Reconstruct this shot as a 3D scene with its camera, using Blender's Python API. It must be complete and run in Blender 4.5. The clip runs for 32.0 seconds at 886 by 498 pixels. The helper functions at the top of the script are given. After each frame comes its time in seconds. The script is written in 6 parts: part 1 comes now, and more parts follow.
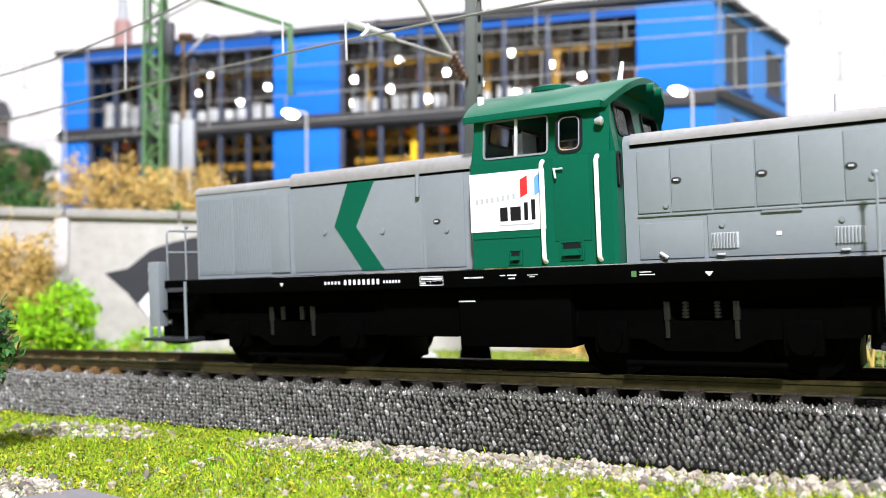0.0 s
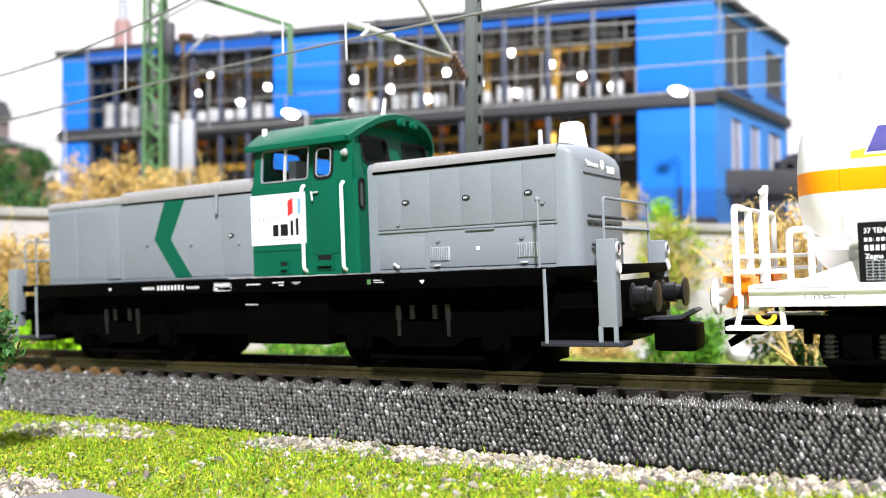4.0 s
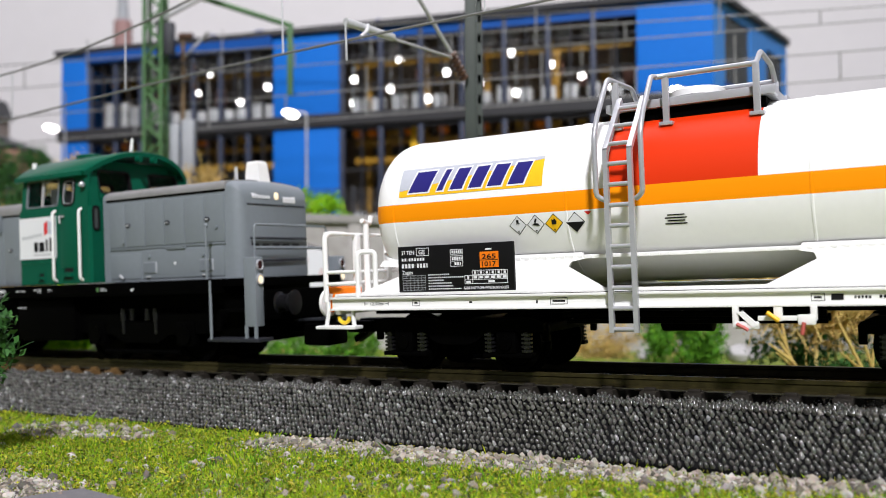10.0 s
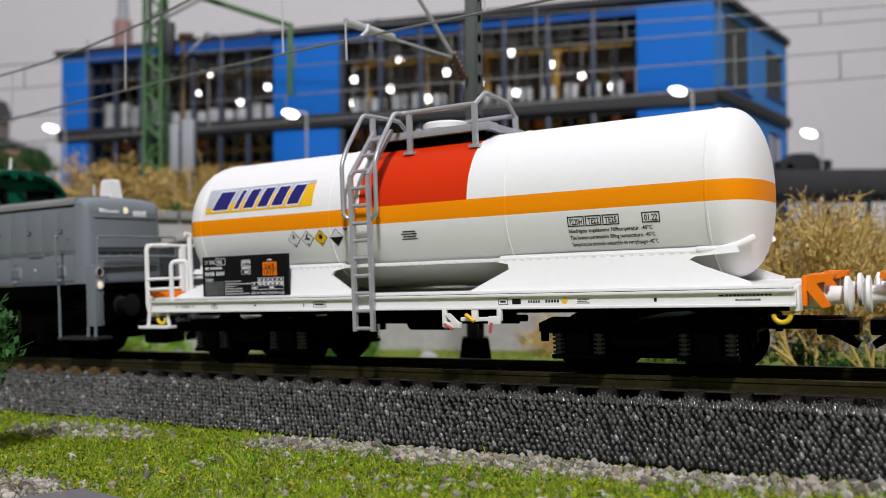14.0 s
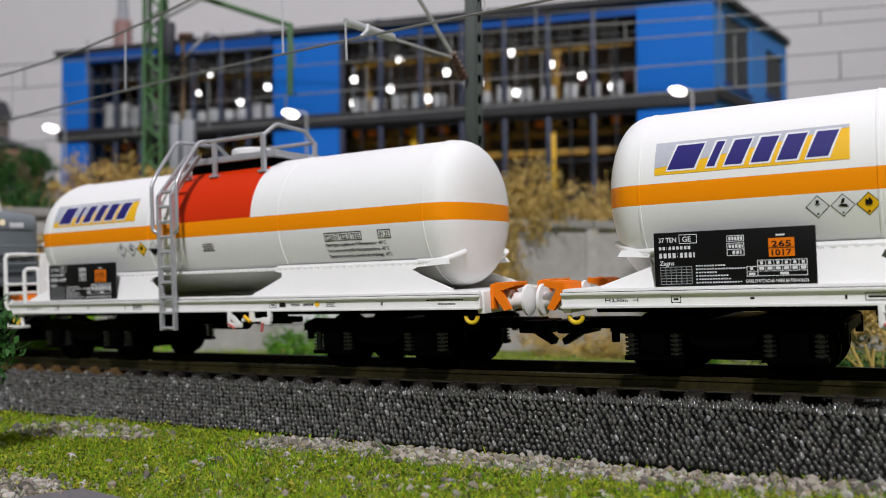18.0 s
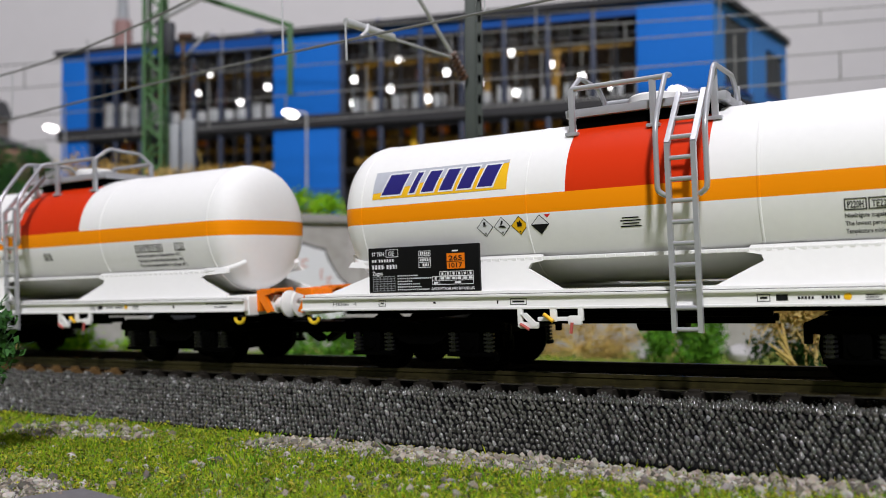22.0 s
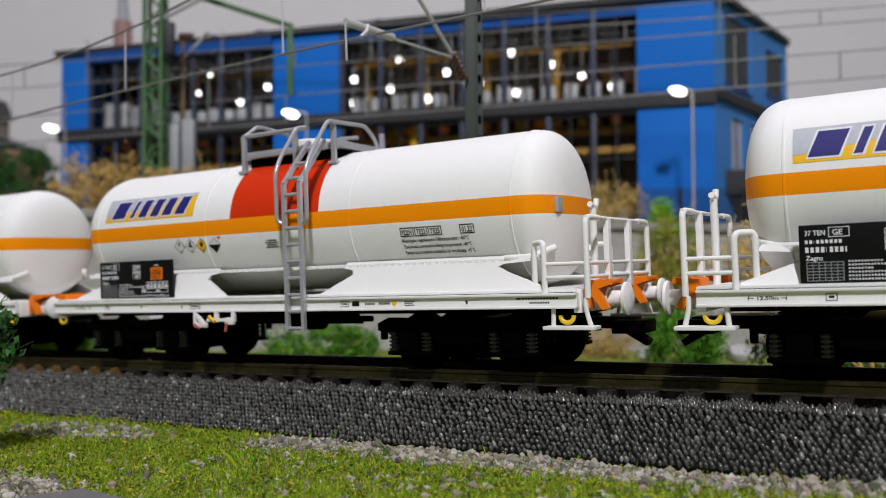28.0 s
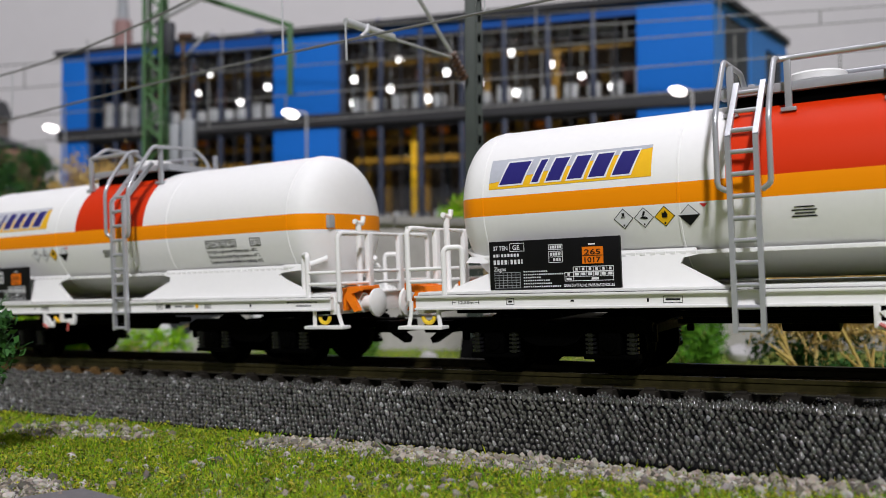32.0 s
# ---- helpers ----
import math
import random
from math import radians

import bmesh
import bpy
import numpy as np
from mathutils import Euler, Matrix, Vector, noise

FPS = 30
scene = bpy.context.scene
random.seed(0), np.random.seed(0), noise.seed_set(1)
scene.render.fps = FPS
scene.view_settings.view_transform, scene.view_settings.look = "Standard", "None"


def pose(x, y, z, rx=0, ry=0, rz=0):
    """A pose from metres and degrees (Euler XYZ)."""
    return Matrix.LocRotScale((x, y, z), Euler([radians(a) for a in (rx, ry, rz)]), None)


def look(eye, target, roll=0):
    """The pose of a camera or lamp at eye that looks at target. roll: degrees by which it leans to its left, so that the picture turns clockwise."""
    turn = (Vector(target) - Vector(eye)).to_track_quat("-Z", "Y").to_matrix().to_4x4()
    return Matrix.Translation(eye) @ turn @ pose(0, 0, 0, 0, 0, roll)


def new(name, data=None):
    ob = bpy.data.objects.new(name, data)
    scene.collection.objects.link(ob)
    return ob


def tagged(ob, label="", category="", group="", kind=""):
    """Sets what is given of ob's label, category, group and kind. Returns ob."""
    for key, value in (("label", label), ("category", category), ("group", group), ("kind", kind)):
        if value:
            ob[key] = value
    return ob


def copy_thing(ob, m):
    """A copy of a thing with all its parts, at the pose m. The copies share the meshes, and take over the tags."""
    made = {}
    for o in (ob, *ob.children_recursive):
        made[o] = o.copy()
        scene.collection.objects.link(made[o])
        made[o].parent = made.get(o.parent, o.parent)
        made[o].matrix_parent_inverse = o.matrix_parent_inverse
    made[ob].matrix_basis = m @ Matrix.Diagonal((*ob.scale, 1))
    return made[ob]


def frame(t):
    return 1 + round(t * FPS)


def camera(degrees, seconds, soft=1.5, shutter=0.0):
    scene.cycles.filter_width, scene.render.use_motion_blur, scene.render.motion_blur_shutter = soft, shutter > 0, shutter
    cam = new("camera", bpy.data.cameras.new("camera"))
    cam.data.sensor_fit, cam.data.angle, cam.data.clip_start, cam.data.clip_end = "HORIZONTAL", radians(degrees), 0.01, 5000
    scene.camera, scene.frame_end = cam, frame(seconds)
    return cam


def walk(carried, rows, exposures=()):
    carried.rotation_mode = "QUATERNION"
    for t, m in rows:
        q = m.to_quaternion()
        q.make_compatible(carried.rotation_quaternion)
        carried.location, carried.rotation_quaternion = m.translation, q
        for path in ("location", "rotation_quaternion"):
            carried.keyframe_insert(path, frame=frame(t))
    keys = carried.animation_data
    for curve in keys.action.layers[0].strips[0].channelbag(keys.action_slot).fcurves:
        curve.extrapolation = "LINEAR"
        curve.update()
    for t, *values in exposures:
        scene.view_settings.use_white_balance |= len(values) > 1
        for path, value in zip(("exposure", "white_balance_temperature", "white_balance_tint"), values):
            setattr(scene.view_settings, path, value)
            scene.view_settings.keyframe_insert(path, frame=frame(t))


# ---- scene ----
# A model railway in 1:87, built at its true size. Lengths in mm inside the builders, metres in the world.
SECONDS = 32.0
EYE = Vector((0.0, -0.14802, 0.01865))
YAW, PITCH = radians(30.222), radians(1.252)
AIM = EYE + Vector((-math.sin(YAW) * math.cos(PITCH), math.cos(YAW) * math.cos(PITCH), math.sin(PITCH)))
STAND = look(EYE, AIM, -0.35)
cam = camera(53.82, SECONDS, 0.6)
cam.data.dof.use_dof = True
cam.data.dof.focus_distance = 0.142
cam.data.dof.aperture_fstop = 25.0
EXPOSURES = [(t, stops, 6500, 18) for t, stops in ((0.0, 0.62), (2.0, 0.62), (3.5, 0.74), (6.0, 0.4), (8.0, -0.07), (10.0, -0.37), (13.0, -0.76), (14.5, -0.94), (17.0, -1.02), (20.0, -0.91), (22.0, -0.89), (25.0, -0.95), (28.0, -1.08), (30.0, -1.06), (32.0, -0.98))]
walk(cam, [(0.0, STAND), (SECONDS, STAND)], EXPOSURES)

# The line climbs a little: rail frame (rail top z = 0, x along the rails) and yard frame (x across the yard, y into its depth).
TRK = STAND @ look(EYE, AIM, -2.159).inverted()
YARD = pose(0.0, -0.14802, 0.0, 0, 0, 30.222)
MM = 0.001

# ---- light ----
world = bpy.data.worlds.new("room_air")
scene.world = world
world.use_nodes = True
world.node_tree.nodes["Background"].inputs["Color"].default_value = (0.95, 0.97, 1.0, 1)
world.node_tree.nodes["Background"].inputs["Strength"].default_value = 0.25


def room_lamp(name, eye, target, size, watts, color, label):
    data = bpy.data.lights.new(name, "AREA")
    data.shape, data.size, data.energy, data.color = "DISK", size, watts, color
    ob = new(name, data)
    ob.matrix_world = look(eye, target)
    return tagged(ob, label, "lamp")


room_lamp("work_lamp", (0.42, -0.86, 0.98), (-0.05, 0.0, 0.02), 0.12, 34.0, (0.95, 0.98, 1.0), "bright round work lamp on the room's ceiling")
# Added overhead fill, no known source: brightens the room walls and the layout.
room_lamp("ceiling_lamp", (-0.2, 0.25, 1.50), (-0.2, 0.30, 0.0), 0.9, 15.0, (0.96, 0.98, 1.0), "unseen wide fill light added over the layout")


# ---- materials ----
def material(name, color, rough=0.5, metal=0.0, vary=0.10, grain=900.0, bump=0.0, spec=0.5, emit=0.0, wear=None, coarse=90.0):
    """A painted or moulded surface: colour varied at two scales, fine relief, optional second colour for wear."""
    m = bpy.data.materials.new(name)
    m.use_nodes = True
    t = m.node_tree
    b = t.nodes["Principled BSDF"]
    b.inputs["Roughness"].default_value, b.inputs["Metallic"].default_value = rough, metal
    b.inputs["Specular IOR Level"].default_value = spec
    co = t.nodes.new("ShaderNodeTexCoord")
    fine, big = t.nodes.new("ShaderNodeTexNoise"), t.nodes.new("ShaderNodeTexNoise")
    fine.inputs["Scale"].default_value, big.inputs["Scale"].default_value = grain, coarse
    fine.inputs["Detail"].default_value, big.inputs["Detail"].default_value = 4.0, 3.0
    for n in (fine, big):
        t.links.new(co.outputs["Object"], n.inputs["Vector"])
    mean = t.nodes.new("ShaderNodeMath")
    mean.operation = "ADD"
    t.links.new(fine.outputs["Fac"], mean.inputs[0])
    t.links.new(big.outputs["Fac"], mean.inputs[1])
    ramp = t.nodes.new("ShaderNodeMapRange")
    ramp.inputs["From Min"].default_value, ramp.inputs["From Max"].default_value = 0.6, 1.4
    ramp.inputs["To Min"].default_value, ramp.inputs["To Max"].default_value = 0.0, 1.0
    t.links.new(mean.outputs[0], ramp.inputs["Value"])
    mix = t.nodes.new("ShaderNodeMix")
    mix.data_type = "RGBA"
    lo = wear or tuple(c * (1 - vary) for c in color)
    mix.inputs["A"].default_value = (*lo, 1)
    mix.inputs["B"].default_value = (*[min(1.0, c * (1 + vary)) for c in color], 1)
    t.links.new(ramp.outputs["Result"], mix.inputs["Factor"])
    t.links.new(mix.outputs["Result"], b.inputs["Base Color"])
    if bump:
        bp = t.nodes.new("ShaderNodeBump")
        bp.inputs["Strength"].default_value, bp.inputs["Distance"].default_value = bump, 0.0003
        t.links.new(fine.outputs["Fac"], bp.inputs["Height"])
        t.links.new(bp.outputs["Normal"], b.inputs["Normal"])
    if emit:
        b.inputs["Emission Color"].default_value = (*color, 1)
        b.inputs["Emission Strength"].default_value = emit
    return m


def island_material(name, colors, rough=0.8, bump=0.0, spec=0.3, patch_color=None, patch_scale=260.0):
    """Loose pieces in one mesh: each island takes its own colour from the row of colours."""
    m = bpy.data.materials.new(name)
    m.use_nodes = True
    t = m.node_tree
    b = t.nodes["Principled BSDF"]
    b.inputs["Roughness"].default_value = rough
    b.inputs["Specular IOR Level"].default_value = spec
    geo = t.nodes.new("ShaderNodeNewGeometry")
    ramp = t.nodes.new("ShaderNodeValToRGB")
    e = ramp.color_ramp.elements
    while len(e) < len(colors):
        e.new(0.5)
    for i, c in enumerate(colors):
        e[i].position, e[i].color = i / (len(colors) - 1), (*c, 1)
    t.links.new(geo.outputs["Random Per Island"], ramp.inputs["Fac"])
    co, nz, mx = t.nodes.new("ShaderNodeTexCoord"), t.nodes.new("ShaderNodeTexNoise"), t.nodes.new("ShaderNodeMix")
    nz.inputs["Scale"].default_value, nz.inputs["Detail"].default_value = 1500.0, 3.0
    mx.data_type, mx.blend_type = "RGBA", "OVERLAY"
    mx.inputs["Factor"].default_value = 0.3
    t.links.new(co.outputs["Object"], nz.inputs["Vector"])
    t.links.new(ramp.outputs["Color"], mx.inputs["A"])
    t.links.new(nz.outputs["Color"], mx.inputs["B"])
    out = mx.outputs["Result"]
    if patch_color:
        big, rng2, px = t.nodes.new("ShaderNodeTexNoise"), t.nodes.new("ShaderNodeMapRange"), t.nodes.new("ShaderNodeMix")
        big.inputs["Scale"].default_value, big.inputs["Detail"].default_value = patch_scale, 4.0
        rng2.inputs["From Min"].default_value, rng2.inputs["From Max"].default_value = 0.44, 0.66
        rng2.inputs["To Max"].default_value = 0.35
        px.data_type = "RGBA"
        px.inputs["B"].default_value = (*patch_color, 1)
        t.links.new(co.outputs["Object"], big.inputs["Vector"])
        t.links.new(big.outputs["Fac"], rng2.inputs["Value"])
        t.links.new(rng2.outputs["Result"], px.inputs["Factor"])
        t.links.new(out, px.inputs["A"])
        out = px.outputs["Result"]
    t.links.new(out, b.inputs["Base Color"])
    if bump:
        bp = t.nodes.new("ShaderNodeBump")
        bp.inputs["Strength"].default_value, bp.inputs["Distance"].default_value = bump, 0.0004
        t.links.new(nz.outputs["Fac"], bp.inputs["Height"])
        t.links.new(bp.outputs["Normal"], b.inputs["Normal"])
    return m


def tank_paint():
    """White gloss paint with an orange belt and a red field over the top in the middle of the tank."""
    m = material("tank_paint", (0.85, 0.85, 0.84), 0.44, vary=0.02, coarse=40.0, spec=0.13)
    t = m.node_tree
    b = t.nodes["Principled BSDF"]
    white = b.inputs["Base Color"].links[0].from_socket
    co, sep = t.nodes.new("ShaderNodeTexCoord"), t.nodes.new("ShaderNodeSeparateXYZ")
    t.links.new(co.outputs["Object"], sep.inputs[0])

    def test(socket, op, value):
        n = t.nodes.new("ShaderNodeMath")
        n.operation = op
        t.links.new(socket, n.inputs[0])
        n.inputs[1].default_value = value
        return n.outputs[0]

    def both(a, c):
        n = t.nodes.new("ShaderNodeMath")
        n.operation = "MULTIPLY"
        t.links.new(a, n.inputs[0])
        t.links.new(c, n.inputs[1])
        return n.outputs[0]

    def paint(base, mask, color):
        n = t.nodes.new("ShaderNodeMix")
        n.data_type = "RGBA"
        t.links.new(mask, n.inputs["Factor"])
        t.links.new(base, n.inputs["A"])
        n.inputs["B"].default_value = (*color, 1)
        return n.outputs["Result"]
    belt = both(test(sep.outputs["Z"], "GREATER_THAN", 0.0273), test(sep.outputs["Z"], "LESS_THAN", 0.0305))
    field = both(test(test(sep.outputs["X"], "ABSOLUTE", 0), "LESS_THAN", 0.0116), test(sep.outputs["Z"], "GREATER_THAN", 0.0305))
    out = paint(paint(white, belt, (0.97, 0.30, 0.0003)), field, (0.66, 0.034, 0.003))
    t.links.new(out, b.inputs["Base Color"])
    return m


M_GREY = material("hood_grey", (0.180, 0.206, 0.224), 0.45, vary=0.05, spec=0.35)
M_GREYROOF = material("roof_grey", (0.22, 0.222, 0.225), 0.65, vary=0.10, wear=(0.19, 0.185, 0.175), spec=0.3)
M_GREEN = material("cab_green", (0.0004, 0.081, 0.044), 0.30, vary=0.05, spec=0.10)
M_BLACK = material("frame_black", (0.001, 0.001, 0.001), 0.5, vary=0.25, bump=0.1, spec=0.01)
M_BLACK2 = material("bogie_black", (0.0009, 0.0009, 0.0009), 0.4, vary=0.3, bump=0.15, spec=0.012)
M_STEEL = material("wheel_steel", (0.002, 0.002, 0.0022), 0.28, spec=0.2)
M_BUFFER = material("black_buffer_steel", (0.006, 0.006, 0.007), 0.35, spec=0.3)
M_SPRING = material("oiled_spring_steel", (0.008, 0.008, 0.009), 0.25, 0.2, spec=0.45)
M_WHITE = material("white_plastic", (0.83, 0.83, 0.81), 0.5, vary=0.02, spec=0.3)
M_PRINT = material("white_print", (0.75, 0.76, 0.78), 0.5, vary=0.02)
M_SILVER = material("silver_grey_plastic", (0.48, 0.49, 0.52), 0.30, 0.4, vary=0.08, grain=600.0)
M_ORANGE = material("orange_plastic", (0.88, 0.20, 0.003), 0.42, vary=0.05, spec=0.3)
M_YELLOW = material("yellow_plastic", (0.80, 0.55, 0.02), 0.45)
M_RED = material("red_print", (0.65, 0.02, 0.02), 0.45)
M_LEVER = material("faded_red_lever", (0.50, 0.10, 0.08), 0.5)
M_NAVY = material("navy_print", (0.015, 0.012, 0.16), 0.42, vary=0.05)
M_SKY = material("light_blue_print", (0.10, 0.30, 0.75), 0.45)
M_INK = material("black_print", (0.008, 0.008, 0.009), 0.5, spec=0.15)
M_PLACARD = material("placard_black", (0.004, 0.004, 0.0045), 0.45, spec=0.2)
M_PALEGREY = material("pale_grey_print", (0.47, 0.49, 0.55), 0.4)
M_LOGOYEL = material("yellow_print", (0.90, 0.50, 0.005), 0.4, vary=0.03)
M_TANK = tank_paint()
M_LAMP = material("lit_lamp", (1.0, 0.82, 0.55), 0.3, emit=0.8)
M_LAMPRED = material("red_lens", (0.035, 0.006, 0.006), 0.15)
M_LED = material("led_white", (1.0, 0.97, 0.92), 0.3, emit=9.0)
M_RAIL = material("burnished_rail", (0.040, 0.033, 0.012), 0.34, 0.35, vary=0.4, wear=(0.012, 0.010, 0.004), spec=0.3, coarse=160.0)
M_FOOT = material("polished_steel", (0.14, 0.13, 0.11), 0.22, 0.9, vary=0.5, coarse=300.0)
# One sleeper brown twice: as lit, and with the train's shade in the colour.
M_TIELIT = material("lit_sleeper", (0.15, 0.088, 0.030), 0.6, vary=0.35, bump=0.3, wear=(0.08, 0.045, 0.018), spec=0.2)
M_TIESHADE = material("shaded_sleeper", (0.022, 0.019, 0.015), 0.5, vary=0.4, bump=0.3, spec=0.2)
M_BED = material("black_ballast_bed", (0.006, 0.006, 0.006), 0.7, vary=0.3, bump=0.5, spec=0.05)
M_PEBBLE = island_material("moulded_ballast", [(0.032, 0.032, 0.028), (0.076, 0.076, 0.066), (0.047, 0.047, 0.041), (0.112, 0.112, 0.098)], 0.26, 0.25, 1.0)
# A few stones get a pale colour that paints in glints.
ramp = [n for n in M_PEBBLE.node_tree.nodes if n.type == "VALTORGB"][0].color_ramp
ramp.elements[-1].position = 0.975
ramp.elements.new(0.985).color = (0.24, 0.24, 0.23, 1)
M_PEBBLE1 = M_PEBBLE.copy()
M_PEBBLE1.name = "moulded_ballast_single"
info = M_PEBBLE1.node_tree.nodes.new("ShaderNodeObjectInfo")
M_PEBBLE1.node_tree.links.new(info.outputs["Random"], [n for n in M_PEBBLE1.node_tree.nodes if n.type == "VALTORGB"][0].inputs["Fac"])
M_SOIL = material("soil", (0.17, 0.20, 0.022), 0.95, vary=0.4, bump=0.9, grain=900.0, wear=(0.06, 0.11, 0.008), coarse=140.0)
M_GRASS = island_material("grass_fibre", [(0.02, 0.10, 0.003), (0.22, 0.39, 0.009), (0.030, 0.17, 0.004), (0.56, 0.56, 0.06), (0.10, 0.33, 0.008), (0.10, 0.075, 0.03), (0.40, 0.50, 0.014), (0.17, 0.38, 0.01)], 0.75, 0.0, 0.1, (0.30, 0.36, 0.015), 60.0)
M_FLOCK = island_material("flock_crumb", [(0.02, 0.09, 0.005), (0.38, 0.40, 0.015), (0.07, 0.24, 0.007), (0.46, 0.42, 0.06), (0.10, 0.07, 0.03), (0.22, 0.33, 0.010), (0.45, 0.44, 0.02), (0.03, 0.05, 0.02), (0.12, 0.28, 0.01)], 0.85, 0.0, 0.15)
M_GRAVEL = island_material("limestone_gravel", [(0.22, 0.19, 0.14), (0.38, 0.35, 0.29), (0.10, 0.092, 0.08), (0.29, 0.25, 0.18), (0.50, 0.47, 0.42), (0.065, 0.062, 0.056), (0.19, 0.165, 0.115), (0.42, 0.39, 0.34)], 0.8, 0.4)
M_MAST = material("mast_green", (0.028, 0.040, 0.030), 0.5, vary=0.12)
M_LATTICE = material("lattice_green", (0.055, 0.15, 0.045), 0.6, vary=0.3)
M_WIRE = material("wire_grey", (0.20, 0.20, 0.20), 0.45, 0.3)
M_YWIRE = material("yard_wire_grey", (0.26, 0.26, 0.25), 0.5, 0.2)
M_TUBE = material("tube_grey", (0.50, 0.51, 0.52), 0.4, 0.2)
M_RUST = material("rusty_pole", (0.16, 0.10, 0.045), 0.7, vary=0.3, coarse=60.0)
M_BROWN = material("insulator_brown", (0.075, 0.035, 0.018), 0.35)
M_WALL = material("concrete_wall", (0.42, 0.41, 0.395), 0.9, vary=0.16, coarse=25.0, grain=250.0, bump=0.3, wear=(0.33, 0.31, 0.285))
M_COPING = material("concrete_coping", (0.30, 0.29, 0.27), 0.9, vary=0.25, bump=0.4, coarse=60.0)
M_BLUE = material("blue_panel", (0.005, 0.163, 0.64), 0.7, vary=0.07, coarse=20.0, spec=0.2)
M_LINTEL = material("deep_blue_lintel", (0.008, 0.085, 0.36), 0.6, vary=0.1, spec=0.2)
M_WINGBLUE = material("pale_blue_cladding", (0.045, 0.24, 0.66), 0.6, vary=0.07, coarse=20.0, spec=0.3)
M_WINGGLASS = material("dusty_window", (0.060, 0.070, 0.070), 0.4, vary=0.35, coarse=70.0)
M_BLUEDK = material("blue_trim", (0.012, 0.05, 0.24), 0.5)
M_ANTHRA = material("anthracite_frame", (0.014, 0.016, 0.022), 0.55, vary=0.15)
M_MULLION = material("navy_mullion", (0.048, 0.060, 0.100), 0.5, vary=0.15)
M_SLAB = material("dark_slab", (0.030, 0.030, 0.033), 0.7, vary=0.15)
M_INSIDE = material("hall_interior", (0.085, 0.067, 0.052), 0.8, vary=0.3, coarse=30.0)
M_HALLBACK = material("hall_back_wall", (0.19, 0.14, 0.095), 0.8, vary=0.5, coarse=45.0, wear=(0.075, 0.055, 0.040))
M_OCHRE = material("ochre_girder", (0.36, 0.18, 0.010), 0.55, vary=0.25)
M_CRATE = material("white_cabinet", (0.42, 0.41, 0.41), 0.6, vary=0.15)
M_CABINET = material("white_shelf_unit", (0.54, 0.52, 0.51), 0.6, vary=0.2, coarse=120.0)
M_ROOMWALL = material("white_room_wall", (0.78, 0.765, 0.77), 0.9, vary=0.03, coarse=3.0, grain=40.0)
# Unseen walls and ceiling are greyed to hold down bounced fill light.
M_FILLCUT = material("fill_cutting_grey", (0.34, 0.335, 0.33), 0.9, vary=0.05, coarse=3.0, grain=40.0)
M_BRICKRED = material("brick_red", (0.36, 0.215, 0.20), 0.8, vary=0.2)
M_HOUSE = material("brown_plaster", (0.24, 0.20, 0.18), 0.85, vary=0.3, coarse=40.0)
M_PINK = material("pink_plaster", (0.62, 0.30, 0.24), 0.8)
M_TWIG = island_material("dry_twig", [(0.50, 0.35, 0.10), (0.72, 0.53, 0.17), (0.40, 0.27, 0.08), (0.80, 0.62, 0.24)], 0.85)
M_STRAW = island_material("dry_flock", [(0.47, 0.31, 0.09), (0.62, 0.44, 0.15), (0.37, 0.24, 0.07), (0.70, 0.52, 0.20)], 0.9)
M_LIME = island_material("lime_flock", [(0.19, 0.46, 0.004), (0.29, 0.58, 0.006), (0.11, 0.33, 0.005), (0.36, 0.62, 0.012)], 0.9)
M_LEAF = island_material("leaf_green", [(0.02, 0.085, 0.015), (0.035, 0.13, 0.02), (0.015, 0.06, 0.015), (0.05, 0.16, 0.025)], 0.7)
M_MOSS = island_material("olive_flock", [(0.20, 0.34, 0.012), (0.30, 0.38, 0.025), (0.12, 0.24, 0.012), (0.42, 0.38, 0.08)], 0.9)
M_MIDLEAF = island_material("mid_green_leaf", [(0.05, 0.19, 0.010), (0.10, 0.30, 0.012), (0.035, 0.13, 0.010), (0.15, 0.36, 0.02)], 0.8)
M_YARDSOIL = material("yard_soil", (0.17, 0.15, 0.11), 0.95, vary=0.4, bump=0.8, wear=(0.10, 0.10, 0.05), coarse=60.0)
M_ASPHALT = material("grey_road", (0.13, 0.125, 0.13), 0.9, vary=0.15, bump=0.5)
M_GREYBOX = material("grey_cabinet", (0.36, 0.38, 0.40), 0.5)


def glass_material(name, tint, alpha_like=0.85):
    m = bpy.data.materials.new(name)
    m.use_nodes = True
    b = m.node_tree.nodes["Principled BSDF"]
    b.inputs["Base Color"].default_value = (*tint, 1)
    b.inputs["Roughness"].default_value = 0.04
    b.inputs["Transmission Weight"].default_value = alpha_like
    b.inputs["IOR"].default_value = 1.1
    return m


M_GLASS = glass_material("clear_plastic_pane", (0.80, 0.84, 0.84), 1.0)


# ---- mesh helpers (mm) ----
def box(bm, x0, x1, y0, y1, z0, z1, bevel=0.0):
    r = bmesh.ops.create_cube(bm, size=1.0)
    for v in r["verts"]:
        v.co = Vector(((x0 + x1) / 2 + v.co.x * (x1 - x0), (y0 + y1) / 2 + v.co.y * (y1 - y0), (z0 + z1) / 2 + v.co.z * (z1 - z0)))
    if bevel:
        edges = list({e for v in r["verts"] for e in v.link_edges})
        bmesh.ops.bevel(bm, geom=edges, offset=bevel, segments=2, affect="EDGES", profile=0.6)
    return bm


